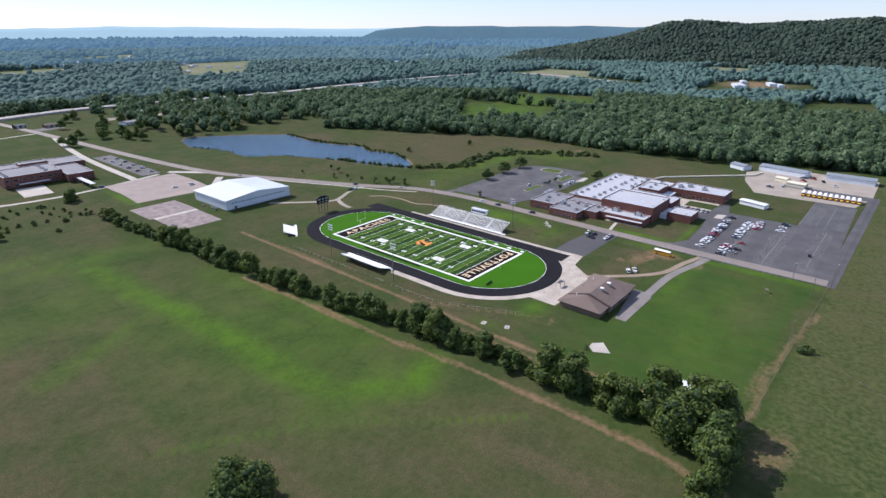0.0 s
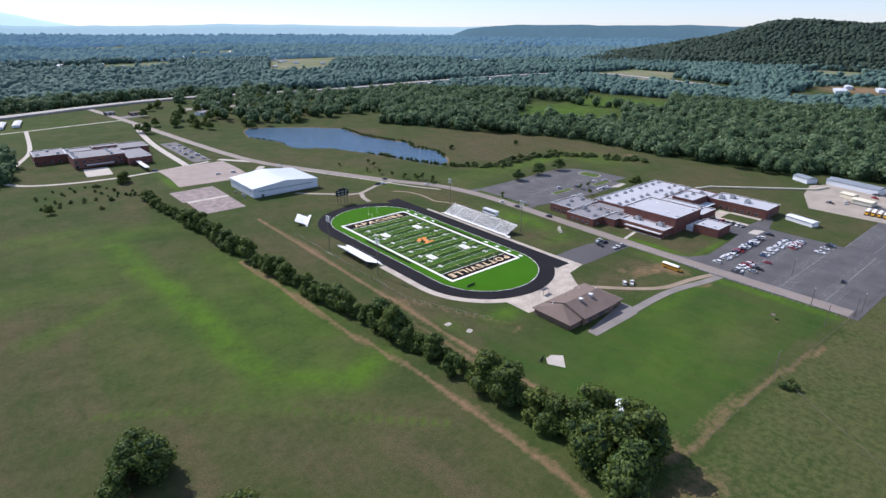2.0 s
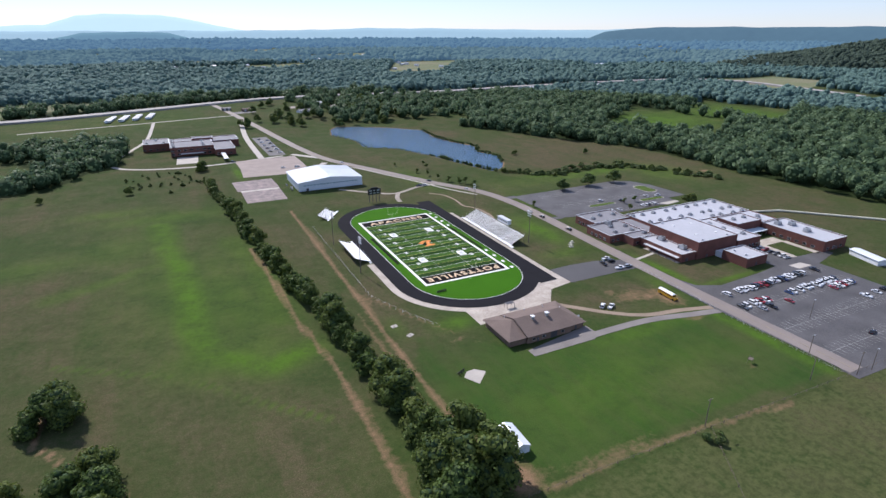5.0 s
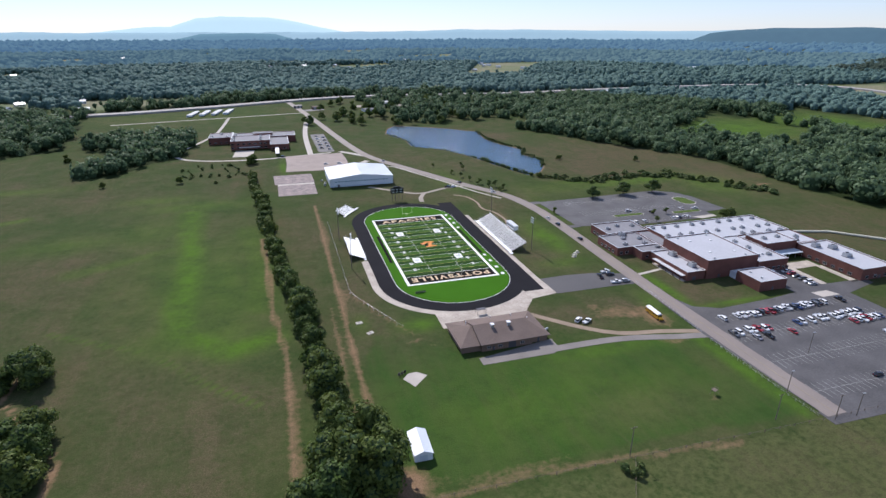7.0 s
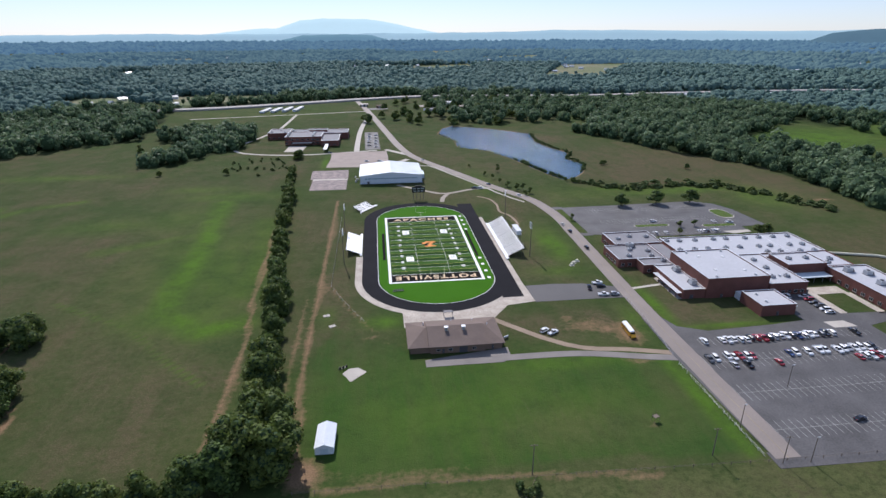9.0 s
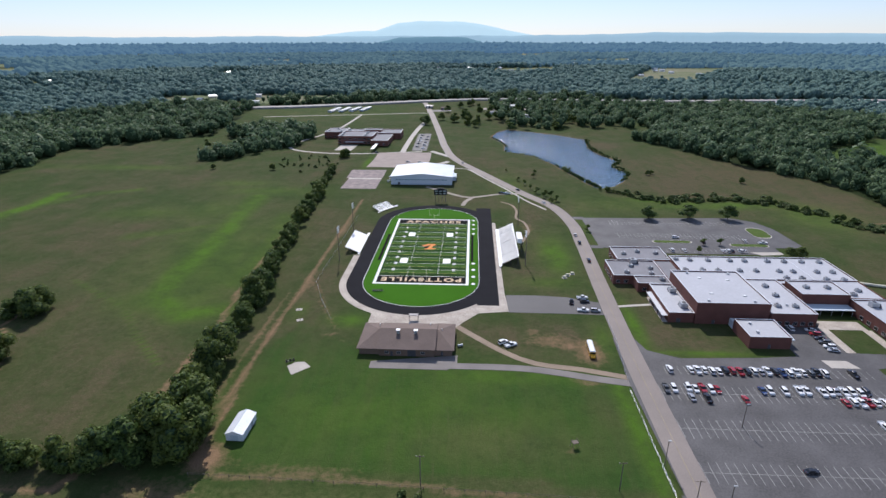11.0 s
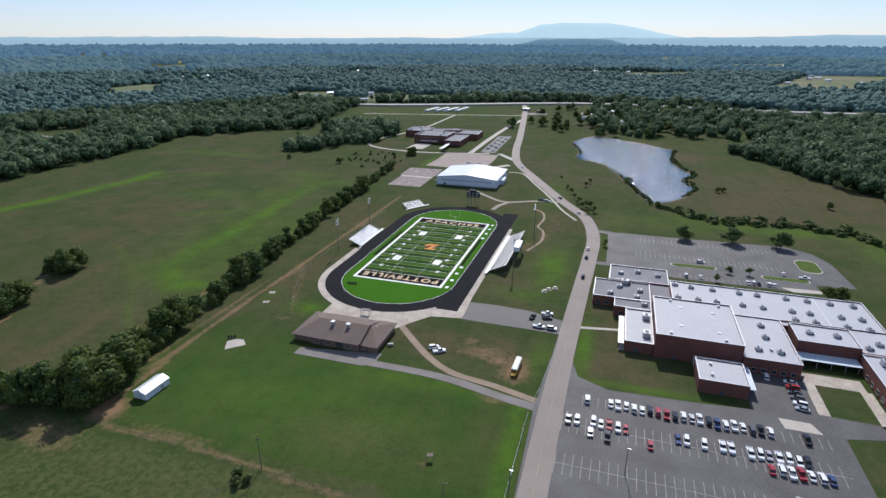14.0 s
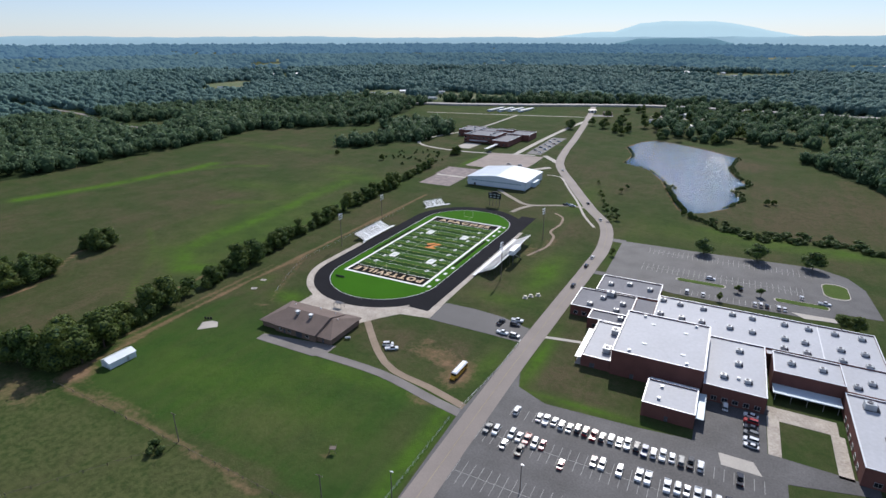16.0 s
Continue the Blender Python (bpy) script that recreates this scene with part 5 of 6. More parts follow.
# ---- vehicles ----
def car(kind, colour, x, y, turn, z=0.06):
    """A parked car; local +x is the front."""
    size = {"sedan": (4.7, 1.82, 1.45), "suv": (4.8, 1.9, 1.75), "pickup": (5.6, 1.95, 1.85)}[kind]
    l, w, h = size
    word = {"sedan": "saloon car", "suv": "sport utility car", "pickup": "pickup truck"}[kind]
    t = thing({"sedan": "car", "suv": "car", "pickup": "pickup_truck"}[kind], x, y, z, turn, colour[0] + " " + word + " parked on asphalt", "car" if kind != "pickup" else "pickup truck", "parked cars")
    pm = colour[1]

    def ring(x0, x1, ww, zz, cut=0.25):
        return [(x0, -ww + cut, zz), (x0 + cut * 0.6, -ww, zz), (x1 - cut * 0.6, -ww, zz), (x1, -ww + cut, zz), (x1, ww - cut, zz), (x1 - cut * 0.6, ww, zz), (x0 + cut * 0.6, ww, zz), (x0, ww - cut, zz)]
    lo, mid_ = 0.28, h * 0.56
    q = Build().hull(ring(-l / 2, l / 2, w / 2 - 0.05, lo), ring(-l / 2 - 0.02, l / 2, w / 2, mid_ * 0.75))
    if kind == "pickup":
        q.hull(ring(-0.6, l / 2, w / 2, mid_ * 0.75), ring(-0.5, l / 2 - 0.15, w / 2 - 0.06, mid_))
        for s in (-1, 1):
            q.box(-l / 2 + 0.05, -0.6, s * (w / 2 - 0.07) - 0.06, s * (w / 2 - 0.07) + 0.06, mid_ * 0.75, mid_)
        q.box(-l / 2, -l / 2 + 0.1, -w / 2 + 0.1, w / 2 - 0.1, mid_ * 0.75, mid_)
        c0, c1, r0, r1 = -0.65, 1.35, -0.5, 0.75
    elif kind == "suv":
        q.hull(ring(-l / 2 - 0.02, l / 2, w / 2, mid_ * 0.75), ring(-l / 2 + 0.05, l / 2 - 0.2, w / 2 - 0.06, mid_))
        c0, c1, r0, r1 = -l / 2 + 0.08, 1.25, -l / 2 + 0.4, 0.55
    else:
        q.hull(ring(-l / 2 - 0.02, l / 2, w / 2, mid_ * 0.75), ring(-l / 2 + 0.12, l / 2 - 0.25, w / 2 - 0.07, mid_))
        c0, c1, r0, r1 = -1.75, 1.15, -1.05, 0.35
    part("body", q, pm, t)
    part("cabin_glass", Build().hull(ring(c0, c1, w / 2 - 0.1, mid_, 0.12), ring(r0, r1, w / 2 - 0.24, h - 0.06, 0.12)), M_GLASS, t)
    part("roof", Build().hull(ring(r0 - 0.02, r1 + 0.02, w / 2 - 0.23, h - 0.06, 0.12), ring(r0 + 0.08, r1 - 0.08, w / 2 - 0.32, h, 0.12)), pm, t)
    for s in (-1, 1):
        part("headlight", Build().box(l / 2 - 0.12, l / 2 + 0.01, s * (w / 2 - 0.42) - 0.2, s * (w / 2 - 0.42) + 0.2, 0.62, 0.76), M_LAMP, t)
        part("tail_light", Build().box(-l / 2 - 0.03, -l / 2 + 0.06, s * (w / 2 - 0.36) - 0.14, s * (w / 2 - 0.36) + 0.14, 0.68, 0.84), M_TAIL, t)
        for xx in (-l * 0.31, l * 0.31):
            wh = part("wheel", Build().tube((xx, s * (w / 2 - 0.22), 0.33), (xx, s * (w / 2 + 0.01), 0.33), 0.33, n=12), M_RUBBER, t)
            part("rim", Build().tube((xx, s * (w / 2 + 0.01), 0.33), (xx, s * (w / 2 + 0.02), 0.33), 0.2, n=8), M_RIM, wh)
    return t


PAINTS = {"w": ("white", paint("white_car_paint", (0.72, 0.73, 0.74), 0.25, 0, 0.6)), "k": ("black", paint("black_car_paint", (0.015, 0.015, 0.018), 0.2, 0, 0.8)),
          "s": ("silver", paint("silver_car_paint", (0.42, 0.43, 0.45), 0.3, 0.5, 0.5)), "r": ("red", paint("red_car_paint", (0.30, 0.02, 0.025), 0.25, 0, 0.7)),
          "b": ("dark blue", paint("blue_car_paint", (0.03, 0.06, 0.16), 0.25, 0, 0.7)), "g": ("dark grey", paint("grey_car_paint", (0.09, 0.095, 0.10), 0.3, 0.3, 0.6))}
KINDS = {"c": "sedan", "u": "suv", "p": "pickup"}
models = {}


def park(code, x, y, turn, z=0.06):
    if code not in models:
        models[code] = car(KINDS[code[1]], PAINTS[code[0]], x, y, turn, z)
    else:
        copy_thing(models[code], pose(x, y, z, 0, 0, turn))


rng = random.Random(5)


def row(codes, x, y, step, turn):
    """A row of bays from west to east; a dot is an empty bay."""
    for c in codes.split():
        if c != ".":
            park(c, x + rng.uniform(-0.12, 0.12), y + rng.uniform(-0.5, 0.5), turn + rng.uniform(-2, 2))
        x += step


row("wu . . wc wp wc wu wc ku ru rp ku wu sc wp ku bp wu wp wc gu kp wu . . . kp", 106.6, -132.8, 2.715, 90)
row("gp wu . wu wc rp wu rc . . . . . bc wu . wu . wp wp . wp wu sc wp wu wu ku", 101.2, -145.4, 2.715, -90)
row("sc . kp . . . . rc . . . . . . . . . . . . rc wu wp rp wc wu bc", 108.8, -151.3, 2.715, 90)
row("wp . . wc . kp kc", 168.0, -165.0, 3.2, -90)
park("kc", 131.6, -187.0, 8)
for c, x, y in (("wu", 172.1, -96.4),):
    park(c, x, y, 90)
for c, y in (("wc", -97.8), ("ru", -101.4), ("kc", -104.9), ("gu", -108.4), ("wu", -112.0), ("sc", -115.0)):
    park(c, 180.3, y, 172)
row("wu . . wc . . . . . . . . wc wu kc . wu wc", 151.0, 0.4, 2.6, 90)
for c, x, y, a in (("wu", 161, 24, 0), ("ku", 176, 17, 90), ("wc", 203.5, 19, 90), ("wp", 213, 16, 0)):
    park(c, x, y, a)
for c, x, y, a in (("kp", 77.4, -74.5, 80), ("wp", 83.6, -69.4, 5), ("ku", 84, -73.6, 0), ("wp", 81.6, -83.2, -5), ("su", 87.4, -83.4, -4)):
    park(c, x, y, a)
park("wu", 41.4, -115.0, 35, 0.0)
park("wp", 44.6, -117.2, 30, 0.0)
for c, x, y, a in (("wc", 84.2, 102, 115), ("kc", 66.3, 139, 120), ("wc", 96.2, 26, 90), ("ku", 96.2, 11, 90), ("ku", 96.5, -19, 90), ("wc", 17, 240, 118)):
    park(c, x, y, a, lie(x, y) + 0.08)
park("wu", 57, 127.5, 5)
park("kp", 52, 128.5, 5)
for k, c in enumerate("wc kc wu kc sc wc kc wu bc kc".split()):
    park(c, -38 if k % 2 else -30, 312 + k * 9.5, 5, lie(-35, 350) + 0.08)
for c, x, y, a in (("wc", -40.4, 243, 10), ("wu", -27.2, 241, 10), ("ku", -80.7, 288, 10)):
    park(c, x, y, a, lie(x, y) + 0.08)

for c, x, y, a in (("kp", 336, -166, 20), ("rp", 330, -152, 60), ("gu", 341, -150, 80), ("wp", 326, -176, 10), ("rp", 343, -158, 40), ("wu", 296, -142, 15), ("kp", 288, -134, 70)):
    park(c, x, y, a, 0.05)


def bus(x, y, turn, label, white_roof=True):
    t = thing("school_bus", x, y, 0.05, turn, label, "school bus", "school buses")
    q = Build().hull([(-5.6, -1.2, 0.55), (4.2, -1.2, 0.55), (4.2, 1.2, 0.55), (-5.6, 1.2, 0.55)], [(-5.6, -1.2, 2.6), (4.0, -1.2, 2.6), (4.0, 1.2, 2.6), (-5.6, 1.2, 2.6)])
    part("body", q, M_BUS, t)
    part("roof", Build().hull([(-5.6, -1.2, 2.6), (4.0, -1.2, 2.6), (4.0, 1.2, 2.6), (-5.6, 1.2, 2.6)], [(-5.5, -0.75, 3.05), (3.8, -0.75, 3.05), (3.8, 0.75, 3.05), (-5.5, 0.75, 3.05)]), M_WHITE if white_roof else M_BUS, t, "white roof")
    part("bonnet", Build().hull([(4.2, -1.05, 0.55), (5.7, -0.95, 0.55), (5.7, 0.95, 0.55), (4.2, 1.05, 0.55)], [(4.2, -1.0, 1.6), (5.6, -0.85, 1.35), (5.6, 0.85, 1.35), (4.2, 1.0, 1.6)]), M_BUS, t)
    part("windscreen", Build().box(4.02, 4.12, -1.0, 1.0, 1.65, 2.45), M_GLASS, t)
    part("bumper", Build().box(5.7, 5.85, -1.1, 1.1, 0.4, 0.75), M_BOARD, t)
    for s in (-1, 1):
        for k in range(8):
            part("window", Build().box(-5.2 + k * 1.12, -4.3 + k * 1.12, s * 1.2 - 0.02, s * 1.2 + 0.02, 1.7, 2.35), M_GLASS, t)
        part("rub_rail", Build().box(-5.6, 4.1, s * 1.21 - 0.03, s * 1.21 + 0.03, 1.3, 1.42), M_BOARD, t)
        for xx in (-3.4, 4.4):
            part("wheel", Build().tube((xx, s * 0.85, 0.5), (xx, s * 1.22, 0.5), 0.5, n=14), M_RUBBER, t)
    return t


first_bus = bus(78.0, -121.0, -92, "yellow school bus with white roof parked on bare ground")
for k in range(11):
    copy_thing(first_bus, pose(280, -160 - k * 3.7, 0.05, 0, 0, 184))
tagged(first_bus, group="school buses")


# ---- poles, fences and small things ----
def utility_pole(x, y, h, arm, label, turn=0):
    t = thing("utility_pole", x, y, lie(x, y), turn, label, "utility pole", "utility poles")
    part("pole", Build().tube((0, 0, 0), (0, 0, h), 0.16, 0.11), M_POLE, t)
    if arm:
        a = part("crossarm", Build().box(-1.2, 1.2, -0.06, 0.06, h - 0.5, h - 0.36), M_POLE, t)
        for xx in (-1.05, 0, 1.05):
            part("insulator", Build().tube((xx, 0, h - 0.36), (xx, 0, h - 0.15), 0.05, n=6), M_GALV, a)
    else:
        part("lamp_head", Build().box(-0.15, 0.9, -0.18, 0.18, h - 0.12, h + 0.08), M_GALV, t)
    return t


utility_pole(13.0, -198, 11.3, True, "wooden utility pole with crossarm at the fence")
for x, y in ((71.5, -197), (91, -203)):
    utility_pole(x, y, 10.5, True, "wooden utility pole with crossarm at the fence")
for x, y in ((88.0, -186), (120, -166.5), (100, -203.5)):
    utility_pole(x, y, 9.5, False, "slim car park lamp pole")


def fence(line, step, h, label, post=0.04, rails=(1.0,), material=None):
    """A fence of posts with rails that follows a line."""
    t = thing("fence", 0, 0, 0, 0, label, "fence")
    fm = material or M_GALV
    k = 0
    for (ax, ay), (bx, by) in zip(line[:-1], line[1:]):
        d = math.hypot(bx - ax, by - ay)
        n = max(1, int(d // step))
        for i in range(n):
            x, y = ax + (bx - ax) * i / n, ay + (by - ay) * i / n
            part("post", Build().box(x - post, x + post, y - post, y + post, -0.1, h), fm, t)
        for r in rails:
            part("rail", Build().tube((ax, ay, h * r), (bx, by, h * r), 0.025, n=5), fm, t)
    return t


fence([(87.2, -147.5), (87.0, -200)], 3.0, 1.3, "low galvanised chain-link fence along the practice field", 0.05, (0.97, 0.5))
fence([(88.0, -140.5), (90.8, -110), (91.2, -86)], 3.0, 1.3, "galvanised chain-link fence along the campus road", 0.05, (0.97, 0.5))
fence([(-58, -197.5), (0, -199), (14, -199.5), (87, -202), (354, -206)], 6.0, 1.2, "weathered wood and wire pasture fence", 0.07, (0.9, 0.55), M_POLE)
fence([(-56.5, 60), (-56.2, -57), (-48, -78), (-38, -99)], 4.0, 1.5, "galvanised chain-link fence beside the stadium", 0.04, (0.98,))
fence([(14, -199.5), (-8, -232), (-30, -262)], 6.0, 1.2, "weathered wood and wire cross fence", 0.07, (0.9, 0.55), M_POLE)

slab("pavement", [(-46.6, -137.3), (-43.2, -143.4), (-37.0, -137.3), (-40.5, -133.9), (-44, -134.2)], M_CONC, "pale clay throwing circle in the practice field", thick=0.02)
t = thing("blocking_sled", -46.5, -133.8, 0, 25, "black football blocking sled with pads", "blocking sled")
part("frame", Build().box(-1.8, 1.8, -0.5, -0.4, 0.1, 0.25).box(-1.8, 1.8, 0.4, 0.5, 0.1, 0.25), M_STEEL, t)
for x in (-1.4, 0, 1.4):
    part("pad", Build().box(x - 0.3, x + 0.3, -0.7, -0.3, 0.3, 1.5, 0.05), M_BOARD, t)
t = thing("blocking_sled", -21.5, -65.8, 0.08, 4, "long black blocking sled on the turf", "blocking sled")
part("frame", Build().box(-2.8, 2.8, -0.1, 0.5, 0.02, 0.2), M_STEEL, t)
for x in (-2.2, -1.1, 0, 1.1, 2.2):
    part("pad", Build().box(x - 0.35, x + 0.35, -0.5, -0.1, 0.2, 1.3, 0.05), M_BOARD, t)
t = thing("practice_rig", 61.5, -179, 0, 20, "small dark steel practice rig on bare ground", "practice rig")
for x in (-1.3, 1.3):
    for y in (-1.0, 1.0):
        part("leg", Build().tube((x, y, 0), (x * 0.6, y * 0.6, 1.9), 0.05, n=6), M_POLE, t)
part("platform", Build().box(-1.0, 1.0, -0.8, 0.8, 1.85, 1.98), M_POLE, t)
for x in (-0.9, 0.9):
    part("rail", Build().tube((x, -0.8, 2.7), (x, 0.8, 2.7), 0.04, n=6).tube((x, 0.8, 1.9), (x, 0.8, 2.7), 0.04, n=6), M_POLE, t)
t = thing("propane_tank", 22.9, -119, 0, 30, "small dark tank and trailer on the grass", "tank")
part("shell", Build().tube((-1.2, 0, 0.8), (1.2, 0, 0.8), 0.5, n=12), M_GALV, t)
for x in (-0.8, 0.8):
    part("saddle", Build().box(x - 0.12, x + 0.12, -0.4, 0.4, 0, 0.5), M_STEEL, t)
for x, y, a in ((-56.3, -88.4, 10), (-52.9, -98.8, 25)):
    t = thing("manhole_slab", x, y, 0, a, "pale concrete utility slab in the grass", "concrete slab", "utility slabs")
    part("slab", Build().box(-1.5, 1.5, -1.1, 1.1, -0.1, 0.15, 0.04), M_CONC, t)
    part("lid", Build().tube((0, 0, 0.15), (0, 0, 0.22), 0.4, n=12), M_STEEL, t)
for x, y in ((80.5, -41), (83.5, -38.5), (78.5, -44)):
    t = thing("utility_box", x, y, 0, 12, "pale utility cabinet on the lawn", "utility box", "utility boxes")
    part("cabinet", Build().box(-0.8, 0.8, -0.6, 0.6, 0.1, 1.2, 0.05), M_CREAM, t)
    part("pad", Build().box(-1.3, 1.3, -1.1, 1.1, -0.1, 0.1), M_CONC, t)
t = thing("entry_canopy", 0.5, -95.6, 0, 0, "small grey ticket canopy on posts beside the track", "canopy")
part("roof", Build().box(-2.2, 2.2, -1.1, 1.1, 2.5, 2.65, 0.1), M_STEEL, t)
for x in (-2.1, 2.1):
    for y in (-1.3, 1.3):
        part("post", Build().box(x - 0.07, x + 0.07, y - 0.07, y + 0.07, 0, 2.6), M_STEEL, t)

# ---- trees ----


def ico(level):
    bm = bmesh.new()
    bmesh.ops.create_icosphere(bm, subdivisions=level, radius=1)
    bm.verts.ensure_lookup_table()
    v = np.array([q.co[:] for q in bm.verts])
    f = np.array([[q.index for q in p.verts] for p in bm.faces])
    bm.free()
    return v, f


def crown_mesh(seed, radius, height, base, clumps, size, lobes, material, spread=0.62):
    """A crown of many leaf clumps on several uneven lobes."""
    r = np.random.RandomState(seed)
    cs, rs = [], []
    for i in range(lobes):
        a = r.uniform(0, 2 * math.pi)
        h = r.uniform(0.12, 0.92) if i else 0.95
        k = radius * spread * r.uniform(0.35, 1.0) * (1.05 - 0.75 * abs(h - 0.38)) if i else 0.1
        cs.append((k * math.cos(a), k * math.sin(a), base + h * (height - base) * 0.86))
        rs.append(radius * r.uniform(0.34, 0.56) * (1 - 0.35 * h))
    cs, rs = np.array(cs), np.array(rs)
    pick = r.choice(lobes, clumps, p=rs ** 2 / (rs ** 2).sum())
    d = r.normal(size=(clumps, 3))
    d[:, 2] = d[:, 2] * 0.8 + 0.25
    d /= np.linalg.norm(d, axis=1)[:, None]
    shell = rs[pick] * np.clip(r.normal(0.98, 0.16, clumps), 0.6, 1.5)
    c = cs[pick] + d * shell[:, None] * np.array([1, 1, 0.88])
    c[:, 2] = np.maximum(c[:, 2], 0.3)
    t1 = np.cross(d, r.normal(size=(clumps, 3)))
    t1 /= np.linalg.norm(t1, axis=1)[:, None]
    nrm = d + r.normal(size=(clumps, 3)) * 0.55
    nrm /= np.linalg.norm(nrm, axis=1)[:, None]
    t2 = np.cross(nrm, t1)
    s = (size * r.uniform(0.55, 1.35, clumps))[:, None]
    v = np.stack([c - t1 * s, c - t2 * s * 0.7, c + t1 * s, c + t2 * s * 0.75], 1).reshape(-1, 3)
    f = np.arange(len(v)).reshape(-1, 4)
    return array_mesh("crown", v, f, material), cs, rs


def core_mesh(seed, cs, rs):
    """Solid cores that close the crown; inner shade is put into their dark green."""
    r = np.random.RandomState(seed)
    iv, if_ = ico(1)
    vs, fs = [], []
    for i, (c, q) in enumerate(zip(cs, rs)):
        v = iv * (q * 0.84 * r.uniform(0.8, 1.12, len(iv)))[:, None] * np.array([1, 1, 0.88]) + c
        vs.append(v)
        fs.append(if_ + i * len(iv))
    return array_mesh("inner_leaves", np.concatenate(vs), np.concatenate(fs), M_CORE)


def make_tree(name, seed, radius, height, base, clumps, size, lobes, label, category="tree", leaf=None):
    t = thing(name, 0, 0, -500, 0, label, category)
    q = Build().tube((0, 0, -0.2), (0.1, 0.05, height * 0.5), max(0.12, height * 0.022), max(0.07, height * 0.012), 8)
    trunk = part("trunk", q, M_BARK, t)
    cm, cs, rs = crown_mesh(seed, radius, height, base, clumps, size, lobes, leaf or M_LEAF)
    q = Build()
    for c in cs[1:7]:
        q.tube((0.05, 0.03, max(0.3, c[2] * 0.5)), c, max(0.05, height * 0.008), 0.03, 5)
    part("limb", q, M_BARK, t)
    crown = part("crown", cm, None, t)
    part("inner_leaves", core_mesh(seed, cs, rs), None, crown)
    return t


STOCK = {
    "big": [make_tree("tree", 11 + k, 6.2, 14.5, 1.0, 3000, 0.47, 18, "tall dense broad-leaved green tree", "tree") for k in range(3)],
    "mid": [make_tree("tree", 31 + k, 4.4, 9.8, 0.6, 1700, 0.43, 14, "medium dense broad-leaved green tree", "tree") for k in range(3)],
    "small": [make_tree("tree", 51 + k, 3.4, 6.6, 0.3, 900, 0.40, 11, "small bushy dark green tree", "tree") for k in range(3)],
    "park": [make_tree("tree", 71 + k, 4.6, 10.0, 2.0, 1400, 0.42, 13, "rounded shade tree on mown grass", "tree") for k in range(2)],
    "young": [make_tree("tree", 81 + k, 1.9, 4.6, 1.0, 420, 0.30, 6, "young street tree on mown grass", "tree") for k in range(2)],
    "bush": [make_tree("bush", 91 + k, 2.2, 2.8, 0.0, 300, 0.40, 6, "low rounded green wild bush", "bush", M_SCRUB) for k in range(2)],
}
rt = random.Random(9)
used = set()


def plant(kind, x, y, scale=1.0, wide=1.0, group=""):
    src = rt.choice(STOCK[kind])
    m = pose(x, y, lie(x, y) - 0.05, 0, 0, rt.uniform(0, 360))
    if src.name not in used:
        used.add(src.name)
        ob = src
        ob.matrix_basis = m
    else:
        ob = copy_thing(src, m)
    s = scale * rt.uniform(0.93, 1.07)
    ob.scale = (s * wide, s * wide, s)
    if group:
        ob["group"] = group
    return ob


# hedgerow between the pasture and the stadium
LINE = [(-110, 203), (-106, 150), (-101, 112), (-96, 52), (-91, 2), (-87, -42), (-81, -78), (-78, -98), (-77, -126), (-76, -150), (-75, -178)]


def along(line, step, jitter):
    out, rest = [], 0.0
    for (ax, ay), (bx, by) in zip(line[:-1], line[1:]):
        d = math.hypot(bx - ax, by - ay)
        while rest < d:
            out.append((ax + (bx - ax) * rest / d + rt.uniform(-jitter, jitter), ay + (by - ay) * rest / d + rt.uniform(-jitter, jitter)))
            rest += step * rt.uniform(0.75, 1.25)
        rest -= d
    return out


for x, y in along(LINE, 4.6, 1.9):
    if y > 130:
        plant(rt.choice(("small", "mid")), x, y, rt.uniform(0.7, 1.0), 1.2, "hedgerow trees")
    elif y > -60:
        plant(rt.choice(("small", "mid", "mid")), x, y, rt.uniform(0.6, 1.45), rt.uniform(0.95, 1.25), "hedgerow trees")
    else:
        plant(rt.choice(("mid", "mid", "small")), x, y, rt.uniform(0.6, 1.5), rt.uniform(0.95, 1.25), "hedgerow trees")
for x, y, s in ((-98, 56, 0.8), (-93, 20, 0.7), (-80, -72, 1.05), (-81, -82, 1.1), (-77, -104, 0.85), (-76, -134, 1.2), (-75, -142, 1.1), (-74, -164, 1.0), (-66, -172, 1.2), (-62, -184, 1.25), (-73, -172, 1.15), (-74, -184, 1.4), (-79, -180, 1.2), (-65, -190, 1.4), (-79, -193, 1.35), (-86, -196, 1.15)):
    plant("big", x, y, s, 1.05, "hedgerow trees")
for x, y in along([(-71, -152), (-73, -178), (-80, -196)], 4, 2):
    plant("small", x, y, 1.1, 1.1, "hedgerow trees")
for x, y in along([(-92, -197), (-112, -196), (-140, -194)], 4.6, 1.8):
    plant(rt.choice(("mid", "small", "mid")), x, y, rt.uniform(0.8, 1.15), 1.1, "hedgerow trees")
